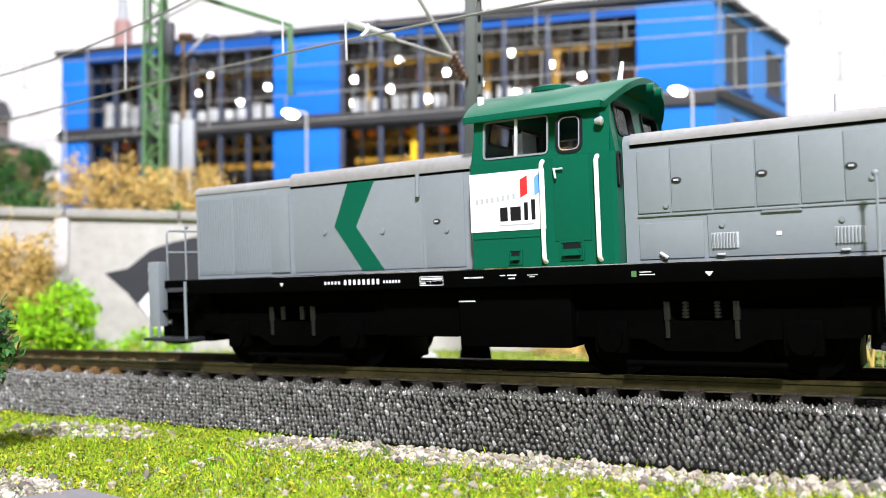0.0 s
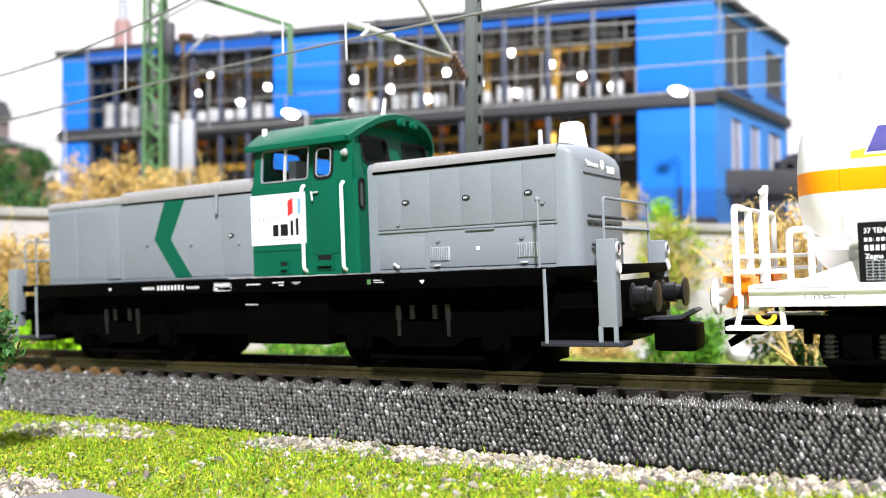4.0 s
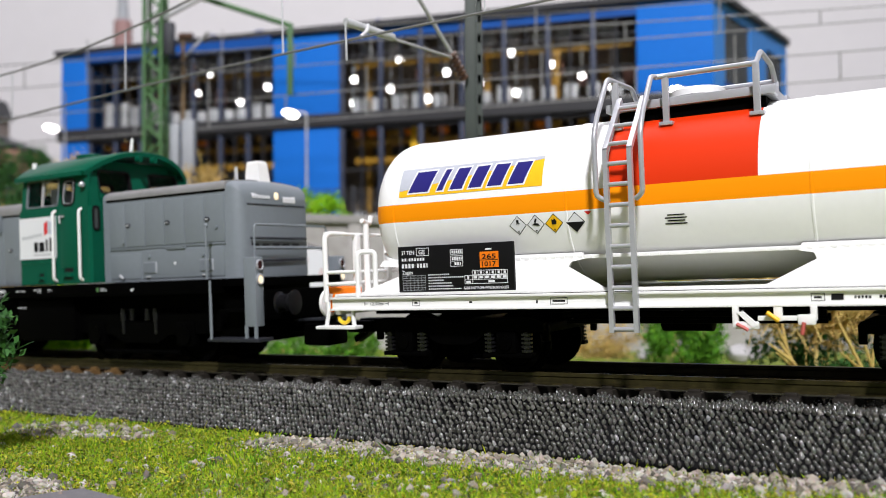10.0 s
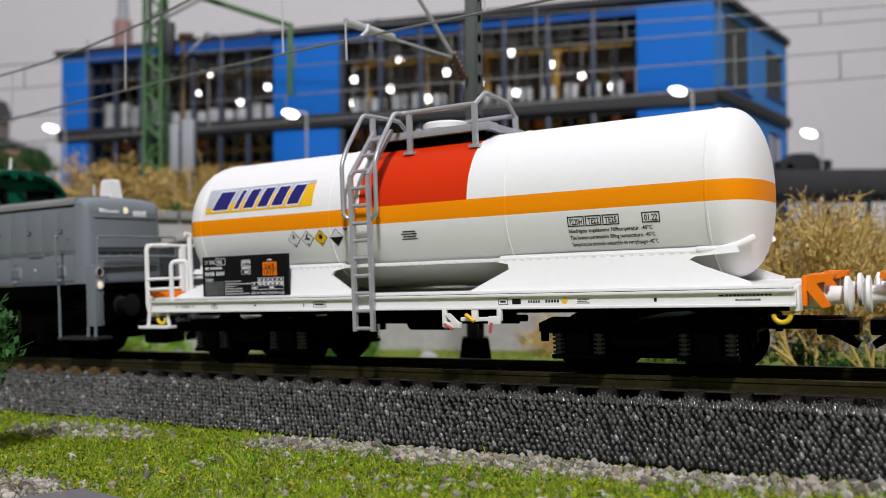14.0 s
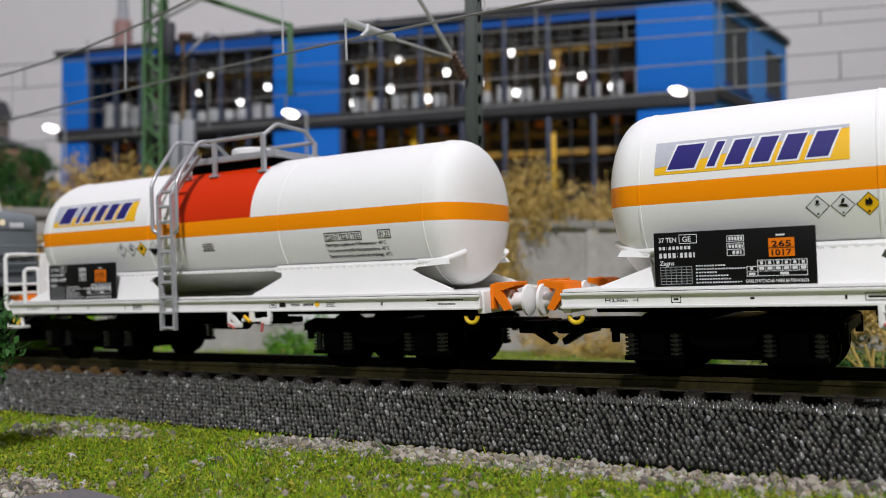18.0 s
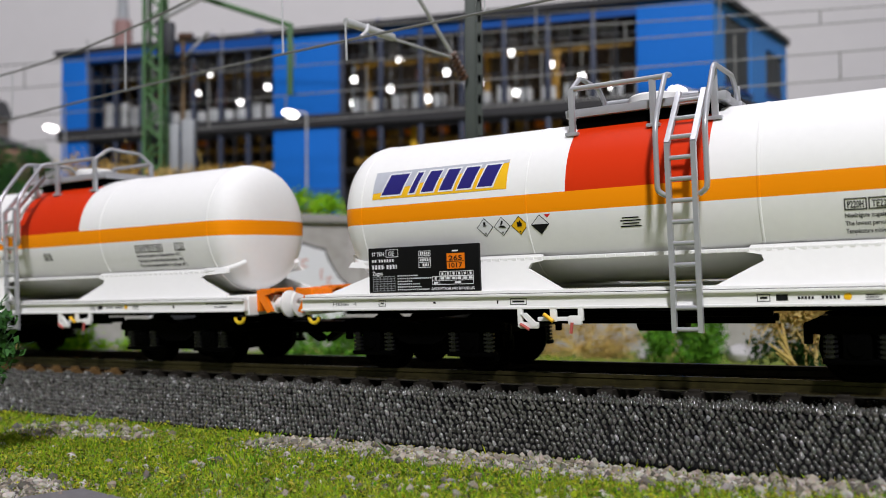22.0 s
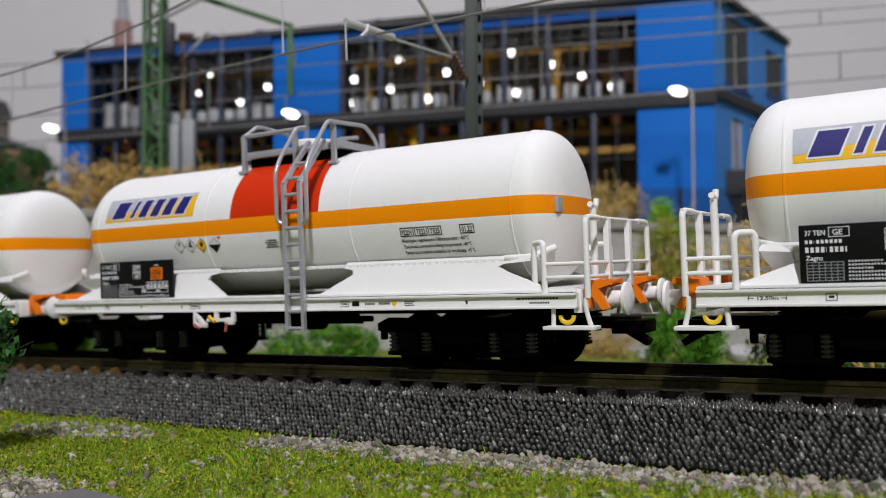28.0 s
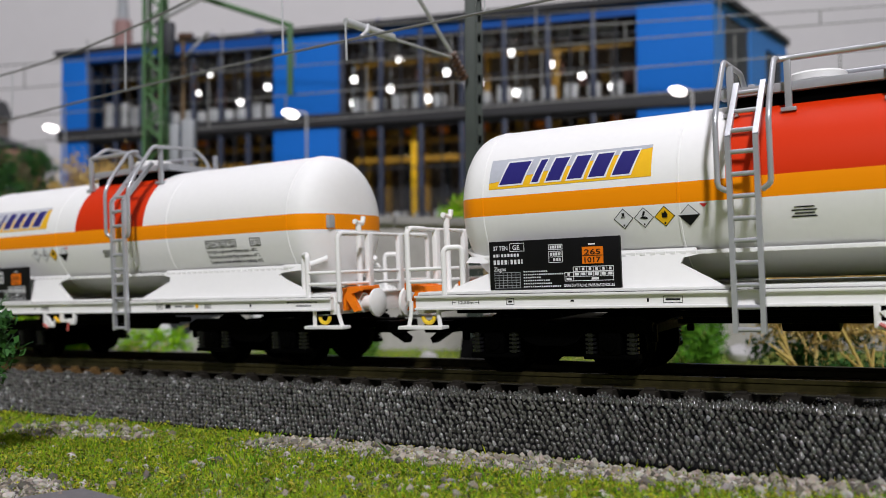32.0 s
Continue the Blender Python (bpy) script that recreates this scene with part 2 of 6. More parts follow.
def rod(bm, a, b, r, seg=8, r2=None, caps=True):
    a, b = Vector(a), Vector(b)
    d, seg = b - a, max(seg, 12) if r >= 0.3 else seg
    m = Matrix.Translation((a + b) / 2) @ d.to_track_quat("Z", "Y").to_matrix().to_4x4()
    bmesh.ops.create_cone(bm, cap_ends=caps, segments=seg, radius1=r, radius2=r if r2 is None else r2, depth=d.length, matrix=m)
    return bm


def tube(bm, pts, r, seg=6):
    """One bent round bar through the points, its bends rounded."""
    seg = max(seg, 12) if r >= 0.28 else seg
    P = [Vector(p) for p in pts]
    path = [P[0]]
    for a, b, c in zip(P, P[1:], P[2:]):
        k = min(2.2 * r, 0.42 * (b - a).length, 0.42 * (c - b).length)
        u, w = b + (a - b).normalized() * k, b + (c - b).normalized() * k
        path += [u, (u + 2 * b + w) / 4, w]
    path.append(P[-1])
    rows, side = [], None
    for i, p in enumerate(path):
        d = (path[min(i + 1, len(path) - 1)] - path[max(i - 1, 0)]).normalized()
        if side is None:
            side = d.orthogonal().normalized()
        side = (side - d * side.dot(d)).normalized()
        up = d.cross(side)
        rows.append([bm.verts.new(p + (side * math.cos(2 * math.pi * j / seg) + up * math.sin(2 * math.pi * j / seg)) * r) for j in range(seg)])
    fs = [bm.faces.new((a[j], a[(j + 1) % seg], b[(j + 1) % seg], b[j])) for a, b in zip(rows, rows[1:]) for j in range(seg)]
    fs += [bm.faces.new(rows[0][::-1]), bm.faces.new(rows[-1])]
    bmesh.ops.recalc_face_normals(bm, faces=fs)
    return bm


def prism(bm, outline, y0, y1):
    """An outline in x, z pushed from y0 to y1."""
    lo, hi = [bm.verts.new((x, y0, z)) for x, z in outline], [bm.verts.new((x, y1, z)) for x, z in outline]
    n = len(outline)
    bm.faces.new(lo)
    bm.faces.new(hi[::-1])
    for i in range(n):
        bm.faces.new((lo[i], hi[i], hi[(i + 1) % n], lo[(i + 1) % n]))
    bmesh.ops.recalc_face_normals(bm, faces=bm.faces)
    return bm


def loft(bm, sections, closed=True):
    """Skins a row of equal-count sections, and caps both ends."""
    rows = [[bm.verts.new(p) for p in s] for s in sections]
    n = len(rows[0])
    for a, b in zip(rows, rows[1:]):
        for i in range(n if closed else n - 1):
            bm.faces.new((a[i], a[(i + 1) % n], b[(i + 1) % n], b[i]))
    bm.faces.new(rows[0][::-1])
    bm.faces.new(rows[-1])
    bmesh.ops.recalc_face_normals(bm, faces=bm.faces)
    return bm


def lathe(bm, profile, seg, axis_z=0.0, along="X"):
    """Turns a profile of (place along the axis, radius) round an axis along x (through height axis_z) or along y or z."""
    rows = []
    for p, r in profile:
        ring = []
        for i in range(seg):
            a = 2 * math.pi * i / seg
            c, s = math.cos(a) * r, math.sin(a) * r
            ring.append(bm.verts.new((p, c, axis_z + s) if along == "X" else (c, p, axis_z + s) if along == "Y" else (c, s, p)))
        rows.append(ring)
    for a, b in zip(rows, rows[1:]):
        for i in range(seg):
            bm.faces.new((a[i], a[(i + 1) % seg], b[(i + 1) % seg], b[i]))
    bm.faces.new(rows[0])
    bm.faces.new(rows[-1][::-1])
    bmesh.ops.recalc_face_normals(bm, faces=bm.faces)
    return bm


def holed(bm, x0, x1, z0, z1, holes, y0, y1, lean=0.0, zl=0.0):
    """A wall of thickness y0..y1 with rectangular openings; above zl it leans inwards by lean mm per mm."""
    xs = sorted({x0, x1, *[h[0] for h in holes], *[h[1] for h in holes]})
    zs = sorted({z0, z1, *[h[2] for h in holes], *[h[3] for h in holes]})
    for xa, xb in zip(xs, xs[1:]):
        for za, zb in zip(zs, zs[1:]):
            xm, zm = (xa + xb) / 2, (za + zb) / 2
            if any(h[0] < xm < h[1] and h[2] < zm < h[3] for h in holes):
                continue
            r = bmesh.ops.create_cube(bm, size=1.0)
            for v in r["verts"]:
                x = xb if v.co.x > 0 else xa
                z = zb if v.co.z > 0 else za
                v.co = Vector((x, (y1 if v.co.y > 0 else y0) + max(0.0, z - zl) * lean, z))
    bmesh.ops.remove_doubles(bm, verts=bm.verts, dist=0.001)
    return bm


def ring(bm, x0, x1, z0, z1, r, wide, y0, y1, lean=0.0, zl=0.0):
    """A rounded rectangular ring, wide mm across its face, from y0 to y1; above zl it leans like its wall."""
    def loop(g, y):
        out = []
        for cx, cz, a0 in ((x1 - r, z1 - r, 0), (x0 + r, z1 - r, 90), (x0 + r, z0 + r, 180), (x1 - r, z0 + r, 270)):
            for k in range(5):
                a = radians(a0 + 22.5 * k)
                x, z = cx + (r + g) * math.cos(a), cz + (r + g) * math.sin(a)
                out.append(bm.verts.new((x, y + max(0.0, z - zl) * lean, z)))
        return out
    loops = [loop(wide, y1), loop(wide, y0), loop(0, y0), loop(0, y1)]
    fs = []
    for a, b in zip(loops, loops[1:] + loops[:1]):
        for i in range(20):
            fs.append(bm.faces.new((a[i], a[(i + 1) % 20], b[(i + 1) % 20], b[i])))
    bmesh.ops.recalc_face_normals(bm, faces=fs)
    return bm


def mesh_of(name, bm, mat, smooth=35.0):
    for v in bm.verts:
        v.co *= MM
    me = bpy.data.meshes.new(name)
    bm.to_mesh(me)
    bm.free()
    for m in mat if isinstance(mat, (list, tuple)) else (mat,):
        me.materials.append(m)
    me.shade_smooth()
    me.set_sharp_from_angle(angle=radians(smooth))
    return me


def part(name, bm, mat, parent, label=""):
    ob = new(name, mesh_of(name, bm, mat))
    ob.parent = parent
    return tagged(ob, label, "", "", "stuff" if name == "small_print" else "")


def thing(name, m, label, category, group="", kind=""):
    ob = new(name)
    ob.empty_display_size = 0.01
    ob.matrix_world = m
    return tagged(ob, label, category, group, kind)


def solid(name, bm, mat, m, label, category="", group="", kind=""):
    ob = new(name, mesh_of(name, bm, mat))
    ob.matrix_world = m
    return tagged(ob, label, category, group, kind)


def cloud(name, verts, faces, mat, rounded=False):
    me = bpy.data.meshes.new(name)
    me.from_pydata(verts, [], faces)
    me.materials.append(mat)
    if rounded:
        me.shade_smooth()
    return new(name, me)


def B():
    return bmesh.new()


def shift(m, x=0.0, y=0.0, z=0.0):
    return m @ Matrix.Translation((x * MM, y * MM, z * MM))


def lettering(name, body, x, z, size, place, mat, parent, width=None, label=""):
    """Words in the built-in font, laid on a surface by place(x, z)."""
    cu = bpy.data.curves.new(name, "FONT")
    cu.body, cu.size, cu.resolution_u, cu.offset = body, size, 2, 0.018 * size
    ob = bpy.data.objects.new(name, cu)
    me = bpy.data.meshes.new_from_object(ob)
    bpy.data.objects.remove(ob)
    bpy.data.curves.remove(cu)
    xs = [v.co.x for v in me.vertices] or [0, 1]
    k = width / (max(xs) - min(xs)) if width else 1.0
    for v in me.vertices:
        v.co = Vector(place(x + (v.co.x - min(xs)) * k, z + v.co.y)) * MM
    me.materials.clear()
    me.materials.append(mat)
    o = new(name, me)
    o.parent = parent
    return tagged(o, label)


def patch(bm, pts, place, cuts=1):
    """A flat printed shape with corners in x, z (a quad is divided across z), laid on a surface by place(x, z)."""
    if len(pts) == 4 and cuts > 1:
        a, b, c, d = [Vector(p) for p in pts]
        for i in range(cuts):
            u, w = i / cuts, (i + 1) / cuts
            q = [a.lerp(d, u), b.lerp(c, u), b.lerp(c, w), a.lerp(d, w)]
            bm.faces.new([bm.verts.new(place(*p)) for p in q])
    else:
        bm.faces.new([bm.verts.new(place(*p)) for p in pts])
    return bm


def strand(bm, pts, r, seg=6):
    """One wire along x through the points."""
    return loft(bm, [[(x, y + r * math.cos(2 * math.pi * i / seg), z + r * math.sin(2 * math.pi * i / seg)) for i in range(seg)] for x, y, z in pts])


def bars(bm, rows, place):
    """Plain print bars for writing too small to read: rows of x0, x1, z0, z1."""
    for x0, x1, z0, z1 in rows:
        patch(bm, [(x0, z0), (x1, z0), (x1, z1), (x0, z1)], place)
    return bm


# ---- the room ----
def room():
    # only the north wall is seen; the others are grey to cut fill
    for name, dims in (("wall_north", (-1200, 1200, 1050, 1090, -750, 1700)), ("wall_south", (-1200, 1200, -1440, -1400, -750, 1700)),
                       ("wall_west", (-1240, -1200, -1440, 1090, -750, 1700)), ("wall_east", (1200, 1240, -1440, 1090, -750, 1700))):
        solid(name, box(B(), *dims), M_ROOMWALL if name == "wall_north" else M_FILLCUT, YARD, "plain painted wall of the layout room", "wall", "", "structure")
    solid("ceiling", box(B(), -1240, 1240, -1440, 1090, 1700, 1740), M_FILLCUT, YARD, "unseen ceiling of the layout room, grey to cut bounced light", "ceiling", "", "structure")
    solid("floor", box(B(), -1240, 1240, -1440, 1090, -790, -750), M_SLAB, YARD, "dark floor of the layout room", "floor", "", "structure")


room()

# ---- ground ----
TRK_INV = TRK.inverted()


def wall_line(s):
    """Depth of the retaining wall in the yard at the place s across it."""
    return 315.0 + (s + 150.0) * 0.173


def ground_height(x, y):
    """Height under the rail frame's place x, y (mm)."""
    front = -11.4 + 0.5 * noise.noise((x * 0.06, y * 0.06, 0.0)) + 0.25 * noise.noise((x * 0.3, y * 0.3, 3.0))
    s = 0.864 * x + 0.503 * (y + 148)
    back = -4.7 - max(-60.0, min(320.0, s + 150.0)) * 0.0585 + 0.8 * noise.noise((x * 0.05, y * 0.05, 7.0))
    k = max(0.0, min(1.0, (y - 26.0) / 90.0))
    return front + (back - front) * k * k * (3 - 2 * k)


def ground():
    bm = B()
    xs = [-700 + i * 8 for i in range(159)]
    ys = [-300 + i * 20 for i in range(9)] + [-120 + i * 4 for i in range(60)] + [120 + i * 20 for i in range(25)]
    grid = [[bm.verts.new((x, y, ground_height(x, y))) for x in xs] for y in ys]
    for a, b in zip(grid, grid[1:]):
        for i in range(len(xs) - 1):
            bm.faces.new((a[i], a[i + 1], b[i + 1], b[i]))
    solid("ground", bm, M_SOIL, TRK, "sandy green scenery ground beside the track", "ground", "", "structure")
    # baseboard under the scenery, down to the floor
    solid("baseboard", box(B(), -720, 880, -430, 1045, -749, -62), M_SLAB, YARD, "dark wooden baseboard under the scenery", "baseboard", "", "structure")


ground()


# ---- track ----
def track():
    root = thing("track", TRK, "two-rail track on a moulded dark ballast bed", "railway track", "", "structure")
    x0, x1 = -640.0, 490.0
    prof = [(-23.3, -12.5), (-23.3, -10.9), (-16.4, -3.7), (-15.6, -3.6), (-12.7, -3.6), (-12.4, -4.9), (12.4, -4.9), (12.7, -3.6), (15.6, -3.6), (16.4, -3.7), (23.3, -10.9), (23.3, -12.5)]
    part("ballast_bed", loft(B(), [[(x, y, z) for y, z in prof] for x in (x0, x1)]), M_BED, root, "black moulded ballast bed with sloping shoulders")
    # rails: foot, web, head
    rp = [(-1.1, -2.3), (1.1, -2.3), (1.1, -2.0), (0.25, -1.75), (0.25, -0.8), (0.45, -0.6), (0.45, -0.08), (0.3, 0.0), (-0.3, 0.0), (-0.45, -0.08), (-0.45, -0.6), (-0.25, -0.8), (-0.25, -1.75), (-1.1, -2.0)]
    for side in (-8.65, 8.65):
        part("rail", loft(B(), [[(x, side + y, z) for y, z in rp] for x in (x0, x1)]), M_RAIL, root, "worn metal rail with a dull polished head")
    for side in (-9.78, 9.78):
        part("rail_foot", box(B(), x0, x1, side - 0.12, side + 0.12, -2.28, -1.98, 0.03), M_FOOT, root, "polished edge of the rail foot")
    # sleepers, with rail chairs
    bm = B()
    box(bm, -1.35, 1.35, -11.9, 11.9, -5.0, -2.25, 0.12)
    for side in (-8.65, 8.65):
        for dy in (-1.5, 1.5):
            box(bm, -0.9, 0.9, side + dy - 0.45, side + dy + 0.45, -2.3, -1.75, 0.1)
    me = mesh_of("sleeper", bm, M_TIELIT)
    # the shaded copy paints the shade in from x = -168 on
    me_shaded = me.copy()
    me_shaded.materials[0] = M_TIESHADE
    x = x0 + 0.8
    while x < x1:
        ob = new("sleeper", me if x < -168 else me_shaded)
        ob.parent = root
        ob.location = (x * MM, 0, 0)
        x += 7.1
    # the moulded stones of the shoulder and between the sleepers
    rng = np.random.default_rng(3)
    verts, faces = [], []
    ring = [(math.cos(a), math.sin(a)) for a in np.linspace(0, 2 * math.pi, 7)[:-1]]
    base = [(0.0, 0.0, 1.0)] + [(0.66 * a, 0.66 * b, 0.72) for a, b in ring] + [(a, b, -0.2) for a, b in ring]
    tris = [(0, 1 + q, 1 + (q + 1) % 6) for q in range(6)] + [(1 + q, 7 + q, 7 + (q + 1) % 6, 1 + (q + 1) % 6) for q in range(6)]

    def stones(step, xa, xb, rows, on):
        for row in range(rows):
            x = xa + (row * 0.38 % 1.0) * step
            while x < xb:
                q = (row + 0.5 + rng.uniform(-0.2, 0.2)) / rows
                c, u, w, n = on(x + rng.uniform(-0.2, 0.2) * step, q)
                r, an, el = step * rng.uniform(0.42, 0.57), rng.normal(1.95, 0.28), rng.uniform(1.15, 1.4)
                k, ca, sa, hh = len(verts), math.cos(an), math.sin(an), rng.uniform(0.85, 1.5) * r
                tx, ty = rng.uniform(-0.35, 0.35, 2)
                for bx, by, bz in base:
                    j = rng.uniform(0.88, 1.12)
                    qx, qy = (bx * el * ca - by / el * sa) * r * j, (bx * el * sa + by / el * ca) * r * j
                    verts.append(tuple((c + u * qx + w * qy + n * (bz * hh + (qx * tx + qy * ty) * max(bz, 0))) * MM))
                faces.extend([tuple(k + i for i in f) for f in tris])
                x += step

    u, w = Vector((1, 0, 0)), Vector((0, 6.9, 7.3)).normalized()
    nrm = Vector((0, -7.3, 6.9)).normalized()
    near = (-76.0, -52.1)
    on = lambda x, q: (Vector((x, -23.3 + 6.9 * q, -10.9 + 7.8 * q)), u, w, nrm)
    stones(0.95, -330, near[0], 12, on)
    stones(0.95, near[1], 30, 12, on)
    far_side = lambda x, q: (Vector((x, 23.3 - 6.9 * q, -10.9 + 7.8 * q)), u, Vector((0, -6.9, 7.9)).normalized(), Vector((0, 7.9, 6.9)).normalized())
    top = lambda x, q: (Vector((x, -16.4 + 33 * q, -3.45 if abs(-16.4 + 33 * q) > 12.6 else -5.2)), u, Vector((0, 1, 0)), Vector((0, 0, 1)))
    for xa, xb in ((x0, -330), (30, x1)):
        stones(2.2, xa, xb, 5, on)
        stones(2.2, xa, xb, 14, top)
    stones(2.2, x0, x1, 5, far_side)
    stones(0.95, -330, 30, 33, top)
    # moulded stones heaped over the sleeper ends
    heap = lambda xm: lambda x, q: (Vector((x, -13.3 + 1.5 * q, -3.7 + 1.1 * q - 0.5 * abs(x - xm) / 1.7)), u, w, nrm)
    xm = x0 + 0.8
    while xm < 20:
        if xm > -330:
            stones(0.7, xm - 1.9, xm + 1.7, 4, heap(xm))
        xm += 7.1
    ob = cloud("ballast_stones", verts, faces, M_PEBBLE, True)
    ob.parent = root
    tagged(ob, "glossy dark grey moulded ballast stones", "", "", "stuff")
    # the stones of the shoulder nearest to the turf, one by one
    kinds = []
    for q in range(14):
        me = bpy.data.meshes.new("ballast_stone")
        me.from_pydata([(bx * rng.uniform(0.88, 1.12) * 0.55 * MM, by * rng.uniform(0.88, 1.12) * 0.38 * MM, bz * rng.uniform(0.40, 0.70) * MM) for bx, by, bz in base], [], tris)
        me.materials.append(M_PEBBLE1)
        me.shade_smooth()
        kinds.append(me)
    lie = Matrix((u, w, nrm)).transposed()
    for row in range(12):
        for i in range(25):
            q = (row + 0.5 + rng.uniform(-0.2, 0.2)) / 12
            ob = new("ballast_stone", kinds[int(rng.integers(14))])
            ob.parent = root
            turn = (lie @ Euler((rng.uniform(-0.3, 0.3), rng.uniform(-0.3, 0.3), rng.normal(1.95, 0.35))).to_matrix()).to_4x4()
            c = Vector((near[0] + (i + (row * 0.38 % 1.0) + rng.uniform(-0.2, 0.2)) * 0.97, -23.3 + 6.9 * q, -10.9 + 7.8 * q))
            ob.matrix_local = Matrix.Translation(c * MM) @ turn @ Matrix.Diagonal((rng.uniform(0.85, 1.15), rng.uniform(0.85, 1.15), rng.uniform(0.85, 1.25), 1))


track()


# ---- retaining wall and the upper yard ----
def yard():
    ang = math.degrees(math.atan(0.173))
    m = shift(YARD, 0, wall_line(0.0), 0) @ pose(0, 0, 0, 0, 0, ang) @ pose(0, 0, 0, 0, 1.1, 0)
    root = thing("retaining_wall", m, "weathered grey concrete retaining wall with painted graffiti", "wall", "", "structure")
    part("wall_face", box(B(), -420, 420, 0, 14, -60, 35.2), M_WALL, root, "stained light grey concrete")
    x = -420
    while x < 420:
        part("coping_stone", box(B(), x + 0.3, x + 39.7, -2.2, 17, 35.2, 38.4, 0.5), M_COPING, root)
        x += 40
    for x in (-141, -35, 60, 150):
        part("pier", box(B(), x - 2.5, x + 2.5, -1.6, 0.2, -60, 35.2, 0.3), M_CRATE if x == -141 else M_WALL, root)
    onwall = lambda x, z: (x, -0.12, z)
    bm = B()
    patch(bm, [(-126, 15), (-118, 17), (-110, 24), (-102, 27), (-90, 30), (-82, 36), (-76, 33), (-76, 2), (-90, -2), (-98, -9), (-108, -4), (-118, 8)], onwall)
    part("graffiti", bm, M_ANTHRA, root, "dark grey painted graffiti shape")
    bm = B()
    onwall2 = lambda x, z: (x, -0.2, z)
    patch(bm, [(-114, 4), (-109, 10), (-107, 3), (-100, -8), (-98, -13), (-104, -9)], onwall2)
    patch(bm, [(-88, 26), (-80, 27), (-76, 30), (-76, 10), (-82, 14), (-83, 21)], onwall2)
    part("graffiti", bm, M_PRINT, root, "white painted graffiti flashes")
    cloudy = [(-75, 2), (-74, 13), (-73, 20), (-70, 25), (-66, 27.5), (-61, 28.5), (-58, 26.2), (-54, 26.8), (-50, 25.5), (-46.5, 24.8), (-45, 21), (-43.5, 18.5), (-41, 14.5), (-38, 12), (-36.5, 6), (-40, -2), (-70, -3)]
    bm = B()
    patch(bm, [(-56 + (x + 56) * 1.04, 11 + (z - 11) * 1.05) for x, z in cloudy], lambda x, z: (x, -0.06, z))
    part("graffiti", bm, M_ANTHRA, root, "dark outline of a sprayed white field")
    part("graffiti", patch(B(), cloudy, onwall), M_PRINT, root, "scalloped white graffiti field")
    bm = B()
    for x0, za, wd, hg in ((-58, 17.5, 2.2, 3.6), (-55.2, 18.0, 2.6, 3.2), (-64, 11.5, 1.6, 3.0), (-61, 10.5, 3.4, 1.8), (-48, 13.5, 1.2, 4.0), (-45.4, 12.0, 2.0, 2.6), (-69, 14, 1.4, 4.2)):
        patch(bm, [(x0, za), (x0 + wd, za + 0.4), (x0 + wd * 0.9, za + 0.9), (x0 + 0.3, za + 0.6)], onwall2)
        patch(bm, [(x0 + 0.2, za + hg), (x0 + wd, za + hg + 0.3), (x0 + wd, za + hg - 0.5), (x0, za + hg - 0.6)], onwall2)
        patch(bm, [(x0, za + 0.8), (x0 + 0.6, za + 0.8), (x0 + 0.8, za + hg - 0.8), (x0 + 0.2, za + hg - 0.8)], onwall2)
    part("graffiti", bm, M_PINK, root, "faded pink graffiti strokes")
    # upper ground behind the wall
    bm = B()
    xs, ys = range(-420, 421, 14), range(12, 700, 14)
    g = [[bm.verts.new((x, y, 36.6 + 1.0 * noise.noise((x * 0.03, y * 0.03, 5)) + max(0, y - 120) * 0.01)) for x in xs] for y in ys]
    for a, b in zip(g, g[1:]):
        for i in range(len(a) - 1):
            bm.faces.new((a[i], a[i + 1], b[i + 1], b[i]))
    solid("upper_ground", bm, M_YARDSOIL, m, "scrubby ground of the upper yard behind the wall", "ground", "", "structure")
    return m


WALL_M = yard()


# ---- the hall ----
def hall():
    """Long blue and glass works hall; local x runs along the front from its far end, y into the building, z up (mm)."""
    m = shift(YARD, -232.8, 535.0, 0) @ pose(0, 0, 0, 0, 0, -17.4)
    root = thing("works_hall", m, "long model works hall with blue panels and dark glazed bays", "building")
    L, deep, z0, zt, zm = 382.0, 115.0, 36.0, 152.6, 101.5
    pan = [(0.0, 19.2), (144.9, 185.1), (345.6, 382.0)]
    long = 120.0
    ex, ey = L + long * math.cos(radians(70)), long * math.sin(radians(70))
    part("back_wall", box(B(), 0, ex, deep - 4, deep, z0, zt - 3.2), M_HALLBACK, root, "dark hall interior wall")
    part("partition", box(B(), 3.2, L - 1, 50, 53, z0, zt - 3.6), M_HALLBACK, root, "brown stained inner wall of the hall")
    part("gable_wall", box(B(), 0, 3, 0.5, deep - 4.2, z0, zt - 3.2), M_BLUE, root)
    for z in (z0 + 1, zm, zt - 3.4):
        part("floor_slab", box(B(), 3.2, L - 0.3, 1.2, 49.8, z - 3, z), M_INSIDE, root)
    bm = B()
    foot = [(-3, -5), (L + 2.5, -5), (ex + 2.0, ey - 2), (ex + 2.0, deep), (-3, deep)]
    loft(bm, [[(x, y, z) for x, y in foot] for z in (zt - 3.0, zt)])
    part("roof", bm, M_SLAB, root, "flat dark grey roof with a thin edge")
    part("ledge", box(B(), -2, L + 1, -4, 0.9, zm - 4.5, zm + 2.5, 0.4), M_SLAB, root, "dark grey ledge between the storeys")
    part("ledge", box(B(), -2, L + 1, -3, 0.9, z0 - 6, z0 + 6, 0.4), M_SLAB, root, "dark plinth")
    for a, b in pan:
        for za, zb in ((z0 + 6.2, zm - 4.7), (zm + 2.7, zt - 3.2)):
            part("panel", box(B(), a, b, -2.0, 1.0, za, zb, 0.3), M_BLUE, root, "bright blue facade panel")
